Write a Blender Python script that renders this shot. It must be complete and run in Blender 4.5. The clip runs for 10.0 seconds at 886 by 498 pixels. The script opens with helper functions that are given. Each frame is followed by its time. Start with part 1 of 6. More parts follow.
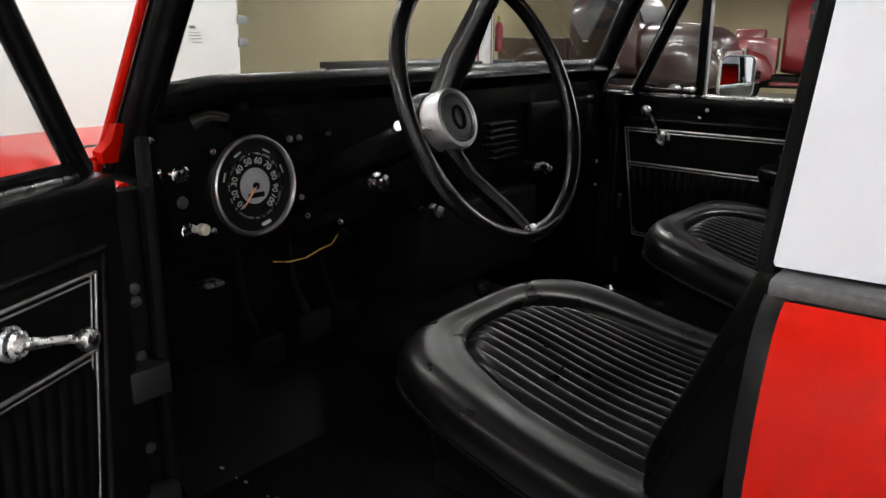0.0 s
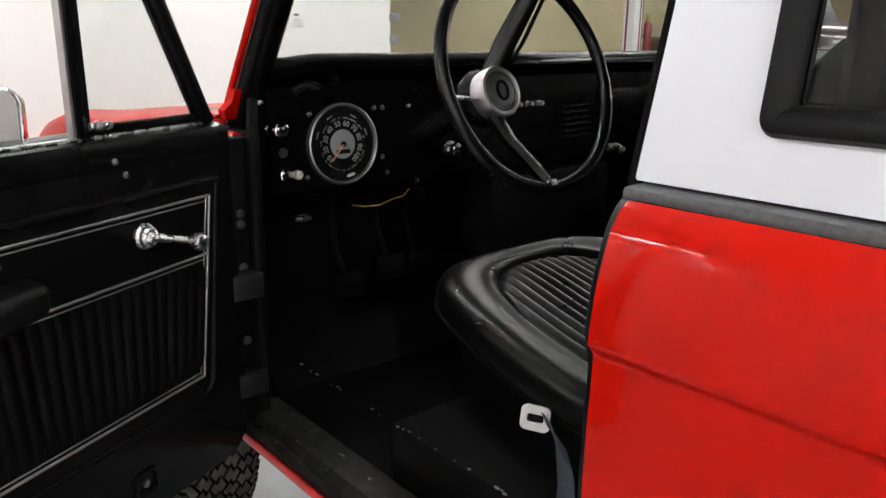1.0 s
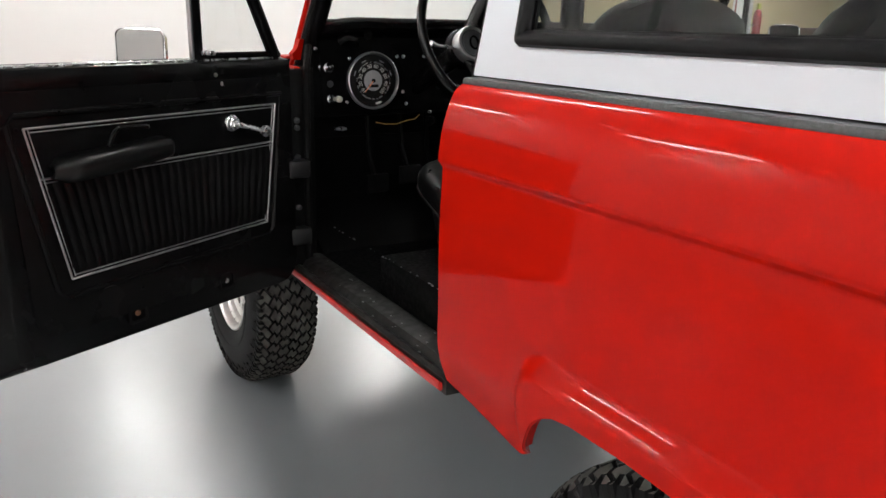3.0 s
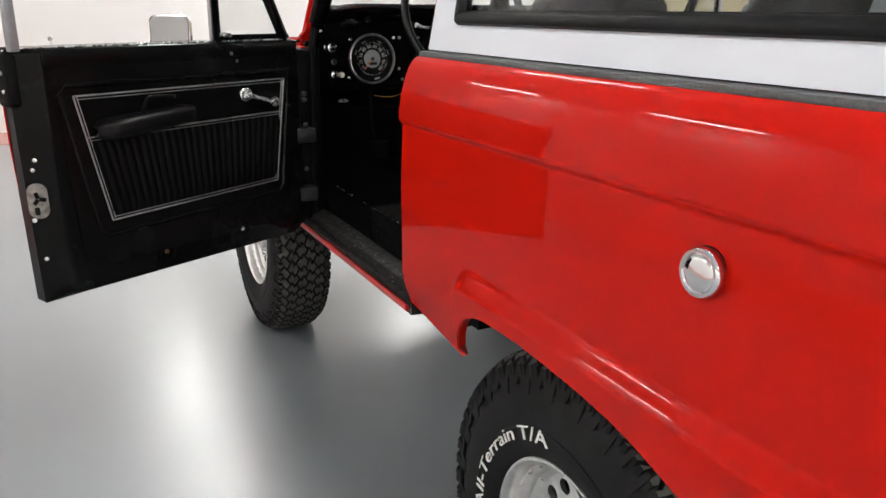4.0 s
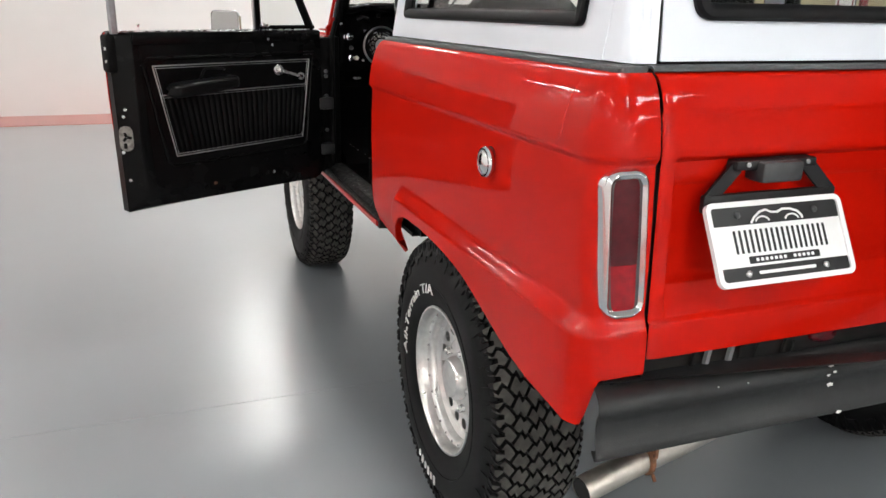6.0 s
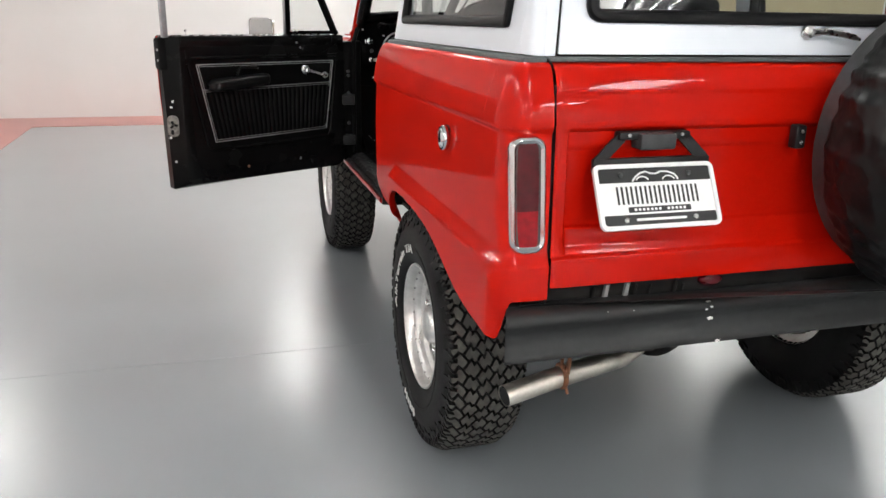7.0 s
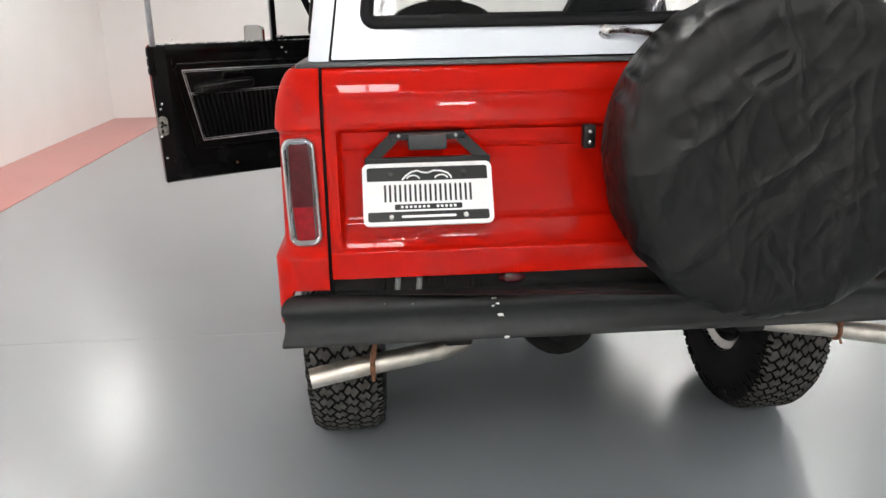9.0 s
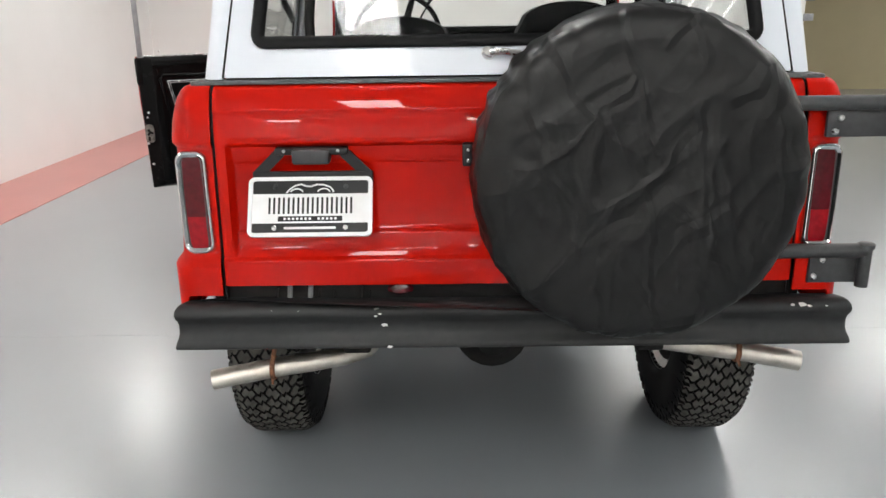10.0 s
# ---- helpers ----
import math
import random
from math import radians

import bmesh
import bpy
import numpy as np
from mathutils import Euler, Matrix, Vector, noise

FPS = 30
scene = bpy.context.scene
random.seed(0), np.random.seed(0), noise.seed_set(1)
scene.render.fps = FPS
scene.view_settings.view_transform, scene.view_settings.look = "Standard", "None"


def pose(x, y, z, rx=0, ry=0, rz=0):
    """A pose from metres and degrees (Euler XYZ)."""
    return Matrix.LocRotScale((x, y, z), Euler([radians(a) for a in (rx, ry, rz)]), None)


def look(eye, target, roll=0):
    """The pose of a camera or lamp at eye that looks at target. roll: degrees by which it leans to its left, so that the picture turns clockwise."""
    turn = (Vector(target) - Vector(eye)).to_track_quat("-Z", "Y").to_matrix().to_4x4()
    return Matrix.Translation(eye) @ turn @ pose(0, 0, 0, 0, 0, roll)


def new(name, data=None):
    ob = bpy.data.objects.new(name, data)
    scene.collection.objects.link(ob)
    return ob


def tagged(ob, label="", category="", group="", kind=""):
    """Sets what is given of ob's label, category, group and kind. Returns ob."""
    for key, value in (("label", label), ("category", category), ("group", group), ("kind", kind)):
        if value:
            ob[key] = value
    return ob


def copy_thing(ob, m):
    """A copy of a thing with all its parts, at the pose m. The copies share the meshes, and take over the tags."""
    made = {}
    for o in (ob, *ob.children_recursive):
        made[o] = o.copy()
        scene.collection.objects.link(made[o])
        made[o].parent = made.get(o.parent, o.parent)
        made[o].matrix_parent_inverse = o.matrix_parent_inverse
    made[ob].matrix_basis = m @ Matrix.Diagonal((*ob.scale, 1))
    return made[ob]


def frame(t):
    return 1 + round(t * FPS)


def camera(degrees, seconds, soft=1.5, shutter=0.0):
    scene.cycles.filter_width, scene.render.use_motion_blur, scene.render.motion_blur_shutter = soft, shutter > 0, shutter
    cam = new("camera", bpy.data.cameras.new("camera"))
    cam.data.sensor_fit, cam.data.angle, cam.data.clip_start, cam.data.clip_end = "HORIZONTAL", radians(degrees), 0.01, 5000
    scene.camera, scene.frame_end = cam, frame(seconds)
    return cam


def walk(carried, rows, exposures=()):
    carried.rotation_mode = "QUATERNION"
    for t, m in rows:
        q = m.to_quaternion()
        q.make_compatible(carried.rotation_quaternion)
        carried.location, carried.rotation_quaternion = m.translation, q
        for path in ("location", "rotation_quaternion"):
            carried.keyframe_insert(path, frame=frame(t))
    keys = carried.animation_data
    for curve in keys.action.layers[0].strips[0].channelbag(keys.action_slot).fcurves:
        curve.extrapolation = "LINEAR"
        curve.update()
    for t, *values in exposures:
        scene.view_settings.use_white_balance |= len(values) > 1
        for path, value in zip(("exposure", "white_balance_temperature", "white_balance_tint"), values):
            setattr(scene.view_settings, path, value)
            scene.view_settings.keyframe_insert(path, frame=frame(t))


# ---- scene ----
cam = camera(58.8, 10.0)
PATH = [
    (0, (-1.387, 0.645, 1.487), (0.119, 1.85, 0.958), 0.4),
    (0.5, (-1.446, 0.506, 1.477), (-0.042, 1.83, 0.952), 1.0),
    (1, (-1.467, 0.315, 1.467), (-0.22, 1.784, 0.933), 0.8),
    (1.5, (-1.574, 0.168, 1.451), (-0.357, 1.664, 0.921), 1.7),
    (2, (-1.641, -0.011, 1.439), (-0.474, 1.52, 0.899), 1.7),
    (2.5, (-1.634, -0.262, 1.426), (-0.568, 1.337, 0.876), 1.6),
    (4, (-1.634, -0.908, 1.425), (-0.752, 0.785, 0.827), 0.8),
    (4.5, (-1.575, -1.145, 1.429), (-0.776, 0.583, 0.816), 0.5),
    (5, (-1.602, -1.365, 1.426), (-0.821, 0.376, 0.828), 1.3),
    (5.5, (-1.596, -1.558, 1.433), (-0.859, 0.201, 0.831), 1.3),
    (7, (-1.499, -2.292, 1.430), (-0.951, -0.458, 0.848), 1.1),
    (7.5, (-1.354, -2.482, 1.442), (-0.919, -0.619, 0.861), 0.5),
    (8, (-1.109, -2.571, 1.467), (-0.798, -0.686, 0.877), -0.7),
    (8.5, (-0.875, -2.596, 1.456), (-0.644, -0.696, 0.876), -0.8),
    (9, (-0.611, -2.575, 1.463), (-0.467, -0.671, 0.869), -1.0),
    (9.5, (-0.334, -2.632, 1.479), (-0.305, -0.721, 0.891), -1.1),
    (10, (-0.151, -2.654, 1.492), (-0.168, -0.739, 0.916), -0.8),
]
walk(cam, [(t, look(eye, target, roll)) for t, eye, target, roll in PATH], [(0, 0.08), (1, 0.10), (2, 0.05), (5, 0.04), (7, 0.0), (9, -0.04), (10, -0.14)])

# ---- world and exposure ----
world = bpy.data.worlds.new("world")
world.use_nodes = True
world.node_tree.nodes["Background"].inputs[0].default_value = (0.9, 0.95, 1.0, 1)
world.node_tree.nodes["Background"].inputs[1].default_value = 0.05
scene.world = world
TUBE_POWER = 104.0


# ---- materials ----
def mat(name, color, rough=0.5, metal=0.0, coat=0.0, noise_scale=0.0, var=0.0, bump=0.0, bump_scale=200.0, rough_var=0.0,
        spec=0.5, stain_scale=3.0, stain=0.0, stain_color=(0.1, 0.1, 0.1), coat_rough=0.03):
    m = bpy.data.materials.new(name)
    m.use_nodes = True
    nt = m.node_tree
    b = nt.nodes["Principled BSDF"]
    b.inputs["Base Color"].default_value = (*color, 1)
    b.inputs["Roughness"].default_value = rough
    b.inputs["Metallic"].default_value = metal
    b.inputs["Specular IOR Level"].default_value = spec
    b.inputs["Coat Weight"].default_value = coat
    b.inputs["Coat Roughness"].default_value = coat_rough
    geo = nt.nodes.new("ShaderNodeTexCoord")

    def tex(scale, detail=4.0):
        n = nt.nodes.new("ShaderNodeTexNoise")
        n.inputs["Scale"].default_value = scale
        n.inputs["Detail"].default_value = detail
        nt.links.new(geo.outputs["Object"], n.inputs["Vector"])
        return n

    col = None
    if var > 0:
        n = tex(noise_scale)
        ramp = nt.nodes.new("ShaderNodeMapRange")
        ramp.inputs["From Min"].default_value, ramp.inputs["From Max"].default_value = 0.3, 0.7
        ramp.inputs["To Min"].default_value, ramp.inputs["To Max"].default_value = 1 - var, 1 + var
        nt.links.new(n.outputs["Fac"], ramp.inputs["Value"])
        mix = nt.nodes.new("ShaderNodeVectorMath")
        mix.operation = "SCALE"
        mix.inputs[0].default_value = color
        nt.links.new(ramp.outputs["Result"], mix.inputs["Scale"])
        col = mix.outputs["Vector"]
        nt.links.new(col, b.inputs["Base Color"])
    if stain > 0:
        n = tex(stain_scale, 8.0)
        ramp = nt.nodes.new("ShaderNodeMapRange")
        ramp.inputs["From Min"].default_value, ramp.inputs["From Max"].default_value = 0.5, 0.75
        ramp.inputs["To Min"].default_value, ramp.inputs["To Max"].default_value = 0.0, stain
        nt.links.new(n.outputs["Fac"], ramp.inputs["Value"])
        mx = nt.nodes.new("ShaderNodeMix")
        mx.data_type = "RGBA"
        mx.inputs["A"].default_value = (*color, 1)
        if col:
            nt.links.new(col, mx.inputs["A"])
        mx.inputs["B"].default_value = (*stain_color, 1)
        nt.links.new(ramp.outputs["Result"], mx.inputs["Factor"])
        nt.links.new(mx.outputs["Result"], b.inputs["Base Color"])
    if rough_var > 0:
        n = tex(stain_scale * 2.3, 6.0)
        ramp = nt.nodes.new("ShaderNodeMapRange")
        ramp.inputs["From Min"].default_value, ramp.inputs["From Max"].default_value = 0.3, 0.7
        ramp.inputs["To Min"].default_value, ramp.inputs["To Max"].default_value = max(rough - rough_var, 0.02), rough + rough_var
        nt.links.new(n.outputs["Fac"], ramp.inputs["Value"])
        nt.links.new(ramp.outputs["Result"], b.inputs["Roughness"])
    if bump > 0:
        n = tex(bump_scale, 3.0)
        bp = nt.nodes.new("ShaderNodeBump")
        bp.inputs["Strength"].default_value = bump
        bp.inputs["Distance"].default_value = 0.002
        nt.links.new(n.outputs["Fac"], bp.inputs["Height"])
        nt.links.new(bp.outputs["Normal"], b.inputs["Normal"])
    return m


def glass_mat(name, color=(1, 1, 1), rough=0.0):
    m = bpy.data.materials.new(name)
    m.use_nodes = True
    b = m.node_tree.nodes["Principled BSDF"]
    b.inputs["Base Color"].default_value = (*color, 1)
    b.inputs["Roughness"].default_value = rough
    b.inputs["Transmission Weight"].default_value = 1.0
    b.inputs["IOR"].default_value = 1.30
    return m


def glow(name, color, strength):
    m = bpy.data.materials.new(name)
    m.use_nodes = True
    b = m.node_tree.nodes["Principled BSDF"]
    b.inputs["Base Color"].default_value = (0.8, 0.8, 0.8, 1)
    b.inputs["Emission Color"].default_value = (*color, 1)
    b.inputs["Emission Strength"].default_value = strength
    m.cycles.emission_sampling = "FRONT"
    return m


RED = mat("red_paint", (0.425, 0.0050, 0.0008), 0.5, coat=0.32, coat_rough=0.004, spec=0.03, noise_scale=260, var=0.02)
RED_SILL = mat("red_sill_paint", (0.5, 0.012, 0.008), 0.4, coat=0.5, noise_scale=9, var=0.1, stain=0.5, stain_scale=14, stain_color=(0.03, 0.02, 0.02))
WHITE = mat("white_hardtop_paint", (0.785, 0.835, 0.905), 0.35, coat=0.6, coat_rough=0.08, noise_scale=3.0, var=0.02, bump=0.02, bump_scale=40)
BLACK = mat("black_satin_paint", (0.003, 0.003, 0.0031), 0.22, spec=0.08, noise_scale=20, var=0.25, rough_var=0.08, bump=0.05, bump_scale=250)
BLACK_DULL = mat("black_dull_metal", (0.0042, 0.0042, 0.0043), 0.5, noise_scale=12, var=0.3, rough_var=0.12, spec=0.035, stain=0.1, stain_scale=40, stain_color=(0.008, 0.008, 0.008))
DOORVINYL = mat("matt_black_door_vinyl", (0.002, 0.002, 0.0021), 0.36, spec=0.055, noise_scale=30, var=0.15, bump=0.008, bump_scale=500)
VINYL = mat("black_vinyl", (0.0035, 0.0035, 0.0036), 0.31, spec=0.15, noise_scale=30, var=0.15, bump=0.010, bump_scale=500, rough_var=0.05, stain_scale=5)
SILLBLACK = mat("worn_black_sill", (0.008, 0.008, 0.0075), 0.5, noise_scale=25, var=0.3, stain=0.6, stain_scale=22, stain_color=(0.05, 0.047, 0.044), rough_var=0.15)
RUBBER = mat("black_rubber", (0.005, 0.005, 0.0056), 0.42, spec=0.12, noise_scale=30, var=0.2, bump=0.1, bump_scale=300)
FLANGE = mat("dark_grey_gasket", (0.055, 0.057, 0.06), 0.5, noise_scale=160, var=0.3, bump=0.15, bump_scale=350)
TYRE = mat("tyre_rubber", (0.0055, 0.0055, 0.006), 0.6, spec=0.16, noise_scale=20, var=0.3, bump=0.2, bump_scale=260, stain=0.3, stain_scale=9, stain_color=(0.014, 0.014, 0.013))
TREAD = mat("tread_rubber", (0.056, 0.054, 0.049), 0.75, spec=0.2, noise_scale=30, var=0.3, bump=0.3, bump_scale=180, stain=0.5, stain_scale=12, stain_color=(0.075, 0.072, 0.066))
LETTER = mat("raised_white_letter", (0.72, 0.72, 0.70), 0.6, noise_scale=80, var=0.12)
CHROME = mat("chrome", (0.70, 0.71, 0.72), 0.10, metal=1.0, rough_var=0.05, stain_scale=20)
BRUSHED = mat("brushed_aluminium", (0.50, 0.50, 0.51), 0.42, metal=1.0, noise_scale=60, var=0.08)
SATIN = mat("satin_chrome_trim", (0.46, 0.46, 0.46), 0.36, metal=1.0, noise_scale=40, var=0.15)
CHROME_DULL = mat("dull_chrome", (0.62, 0.62, 0.62), 0.28, metal=1.0, rough_var=0.1, stain_scale=30, noise_scale=60, var=0.15)
LATCH = mat("dirty_latch_steel", (0.20, 0.19, 0.175), 0.42, metal=1.0, rough_var=0.12, stain_scale=30, noise_scale=70, var=0.4, stain=0.6, stain_color=(0.03, 0.024, 0.02))
ALLOY = mat("polished_alloy", (0.70, 0.70, 0.69), 0.33, metal=1.0, rough_var=0.06, stain_scale=14, noise_scale=40, var=0.1)
STEEL = mat("exhaust_steel", (0.56, 0.53, 0.48), 0.46, metal=1.0, noise_scale=18, var=0.2, stain=0.55, stain_scale=14, stain_color=(0.22, 0.14, 0.08), rough_var=0.12)
RUST = mat("rusty_clamp", (0.16, 0.065, 0.03), 0.8, noise_scale=80, var=0.5, bump=0.6, bump_scale=200)
BUMPER = mat("textured_black_bumper", (0.0125, 0.013, 0.0138), 0.55, spec=0.38, noise_scale=40, var=0.18, bump=0.25, bump_scale=500, rough_var=0.06)
CHIP = mat("paint_chip", (0.75, 0.74, 0.72), 0.6, noise_scale=90, var=0.15)
COVER = mat("black_vinyl_cover", (0.0046, 0.0046, 0.0047), 0.41, spec=0.26, noise_scale=14, var=0.2, bump=0.06, bump_scale=400, rough_var=0.06, stain_scale=6)


def crumple(m, scale, height):
    """Adds sharp creases between uneven facets to a material's relief."""
    nt = m.node_tree
    b = nt.nodes["Principled BSDF"]
    co = nt.nodes.new("ShaderNodeTexCoord")
    wob = nt.nodes.new("ShaderNodeTexNoise")
    wob.inputs["Scale"].default_value = 7.0
    mul = nt.nodes.new("ShaderNodeVectorMath")
    mul.operation = "MULTIPLY_ADD"
    mul.inputs[1].default_value = (0.09, 0.09, 0.09)
    nt.links.new(co.outputs["Object"], wob.inputs["Vector"])
    nt.links.new(wob.outputs["Color"], mul.inputs[0])
    nt.links.new(co.outputs["Object"], mul.inputs[2])
    last = b.inputs["Normal"].links[0].from_socket if b.inputs["Normal"].links else None
    for k, (sx, sz, turn, h) in enumerate(((1.0, 3.6, 0.80, 1.0), (0.75, 2.6, -0.30, 0.8))):
        mp = nt.nodes.new("ShaderNodeMapping")
        mp.vector_type = "TEXTURE"
        mp.inputs["Rotation"].default_value = (0, turn, 0)
        mp.inputs["Scale"].default_value = (sx, 1.0, sz)
        vo = nt.nodes.new("ShaderNodeTexVoronoi")
        vo.feature = "DISTANCE_TO_EDGE"
        vo.inputs["Scale"].default_value = scale
        rg = nt.nodes.new("ShaderNodeMapRange")
        rg.inputs["From Min"].default_value, rg.inputs["From Max"].default_value = 0.0, 0.11
        rg.inputs["To Min"].default_value, rg.inputs["To Max"].default_value = 1.0, 0.0
        fade = nt.nodes.new("ShaderNodeTexNoise")
        fade.inputs["Scale"].default_value = 5.0 + 3 * k
        cut = nt.nodes.new("ShaderNodeMapRange")
        cut.inputs["From Min"].default_value, cut.inputs["From Max"].default_value = 0.36, 0.52
        both = nt.nodes.new("ShaderNodeMath")
        both.operation = "MULTIPLY"
        bp = nt.nodes.new("ShaderNodeBump")
        bp.inputs["Strength"].default_value = 1.0
        bp.inputs["Distance"].default_value = height * h
        nt.links.new(mul.outputs["Vector"], mp.inputs["Vector"])
        nt.links.new(mp.outputs["Vector"], vo.inputs["Vector"])
        nt.links.new(vo.outputs["Distance"], rg.inputs["Value"])
        nt.links.new(co.outputs["Object"], fade.inputs["Vector"])
        nt.links.new(fade.outputs["Fac"], cut.inputs["Value"])
        nt.links.new(rg.outputs["Result"], both.inputs[0])
        nt.links.new(cut.outputs["Result"], both.inputs[1])
        nt.links.new(both.outputs["Value"], bp.inputs["Height"])
        if last:
            nt.links.new(last, bp.inputs["Normal"])
        last = bp.outputs["Normal"]
    nt.links.new(last, b.inputs["Normal"])


crumple(COVER, 6.5, 0.0032)
BRACKET = mat("black_steel_bracket", (0.03, 0.031, 0.033), 0.5, noise_scale=60, var=0.2, bump=0.1, bump_scale=400)
BRACKET_K = mat("black_painted_bracket", (0.010, 0.010, 0.011), 0.45, spec=0.3, noise_scale=60, var=0.2, bump=0.1, bump_scale=400)
PLATE_W = mat("plate_white", (0.85, 0.85, 0.85), 0.5, spec=0.3, noise_scale=40, var=0.03)
PLATE_K = mat("plate_black", (0.010, 0.010, 0.011), 0.4, spec=0.3, noise_scale=40, var=0.1)
LENS_D = mat("dark_red_lens", (0.06, 0.002, 0.005), 0.14, spec=0.3, noise_scale=60, var=0.2, bump=0.15, bump_scale=90)
LENS_L = mat("bright_red_lens", (0.22, 0.0025, 0.007), 0.14, spec=0.3, noise_scale=60, var=0.2, bump=0.15, bump_scale=90)
DIAL_K = mat("dial_black", (0.006, 0.006, 0.006), 0.5, spec=0.12, noise_scale=60, var=0.2)
DIAL_G = mat("dial_grey", (0.36, 0.37, 0.39), 0.45, noise_scale=60, var=0.1)
DIAL_W = mat("dial_white", (0.62, 0.62, 0.60), 0.5, noise_scale=60, var=0.1)
NEEDLE = mat("orange_needle", (0.75, 0.32, 0.16), 0.5, noise_scale=60, var=0.1)
CREAM = mat("cream_plastic", (0.7, 0.66, 0.55), 0.45, noise_scale=60, var=0.1)
WIRE = mat("yellow_wire", (0.26, 0.15, 0.03), 0.5, noise_scale=60, var=0.2)
GLOSSK = mat("glossy_black_plastic", (0.0035, 0.0035, 0.0037), 0.22, spec=0.32, noise_scale=30, var=0.15, rough_var=0.05)
HORN = mat("grey_horn_face", (0.10, 0.105, 0.11), 0.4, metal=0.5, noise_scale=60, var=0.1)
GREYMETAL = mat("grey_metal", (0.32, 0.33, 0.34), 0.45, metal=0.6, noise_scale=30, var=0.15, rough_var=0.1)
UNDER = mat("dark_underbody", (0.007, 0.007, 0.007), 0.7, spec=0.2, noise_scale=10, var=0.4, stain=0.5, stain_scale=7, stain_color=(0.05, 0.04, 0.035))
BELT = mat("seat_belt_webbing", (0.035, 0.045, 0.06), 0.8, noise_scale=300, var=0.3, bump=0.3, bump_scale=500)
GLASS = glass_mat("window_glass", (0.88, 0.90, 0.89))
MIRROR_OLD = mat("aged_mirror_glass", (0.44, 0.44, 0.435), 0.14, metal=1.0, noise_scale=6, var=0.03)
MIRROR = mat("mirror_glass", (0.9, 0.9, 0.9), 0.01, metal=1.0)
FLOOR = mat("grey_epoxy_floor", (0.220, 0.239, 0.258), 0.36, coat=1.0, coat_rough=0.25, spec=0.85, bump=0.03, bump_scale=14, noise_scale=1.1, var=0.035)
BAND = mat("red_floor_band", (0.46, 0.15, 0.128), 0.3, coat=0.3, coat_rough=0.16, noise_scale=2.0, var=0.05)
WALL_W = mat("white_wall_paint", (0.78, 0.774, 0.757), 0.6, noise_scale=1.4, var=0.02, bump=0.08, bump_scale=120, stain=0.05, stain_scale=1.1, stain_color=(0.66, 0.6, 0.56))
WALL_B = mat("beige_wall_paint", (0.50, 0.43, 0.27), 0.65, noise_scale=1.4, var=0.04, bump=0.1, bump_scale=90, stain=0.15, stain_scale=1.7, stain_color=(0.40, 0.35, 0.22))
CEIL = mat("white_ceiling", (0.72, 0.72, 0.70), 0.8, noise_scale=2, var=0.03)
TUBE = glow("fluorescent_tube", (0.995, 0.988, 0.965), TUBE_POWER)
PANEL = glow("lit_diffuser", (1.0, 0.988, 0.96), 40.0)
PANEL_FILL = glow("rear_fill_diffuser", (1.0, 0.986, 0.955), 58.0)
TUBE_OLD = glow("bright_fluorescent_tube", (0.995, 0.985, 0.955), TUBE_POWER * 1.9)
FIXTURE = mat("white_enamel_fixture", (0.8, 0.8, 0.78), 0.4, noise_scale=20, var=0.03)
BROWN = mat("brown_truck_paint", (0.035, 0.016, 0.013), 0.35, coat=1.0, noise_scale=3, var=0.1)
TRUCKRED = mat("dark_red_truck_paint", (0.20, 0.008, 0.012), 0.35, coat=1.0, noise_scale=3, var=0.1)
BLUE = mat("blue_tarp", (0.03, 0.05, 0.22), 0.6, noise_scale=20, var=0.2)


# ---- mesh helpers ----
def part(name, bm, material, parent=None, label="", sharp=38, shadow=True):
    bmesh.ops.recalc_face_normals(bm, faces=bm.faces[:])
    me = bpy.data.meshes.new(name)
    bm.to_mesh(me)
    bm.free()
    for p in me.polygons:
        p.use_smooth = True
    me.set_sharp_from_angle(angle=radians(sharp))
    for m in (material if isinstance(material, (list, tuple)) else [material]):
        me.materials.append(m)
    ob = new(name, me)
    if parent:
        ob.parent = parent
    if label:
        tagged(ob, label)
    ob.visible_shadow = shadow
    return ob


def empty(name, m, label, category, group="", kind=""):
    ob = new(name)
    ob.empty_display_size = 0.1
    ob.matrix_basis = m
    return tagged(ob, label, category, group, kind)


def rbox(lo, hi, r=0.0, bm=None, seg=2, m=None):
    bm = bm or bmesh.new()
    lo, hi = Vector(lo), Vector(hi)
    made = bmesh.ops.create_cube(bm, size=1)["verts"]
    for v in made:
        v.co = Vector([(lo[i] + hi[i]) / 2 + v.co[i] * (hi[i] - lo[i]) for i in range(3)])
    if r > 0:
        edges = {e for v in made for e in v.link_edges}
        res = bmesh.ops.bevel(bm, geom=list(edges), offset=r, segments=seg, affect="EDGES", profile=0.5)
        made = [v for v in made if v.is_valid] + res["verts"]
    if m:
        for v in set(made):
            v.co = m @ v.co
    return bm


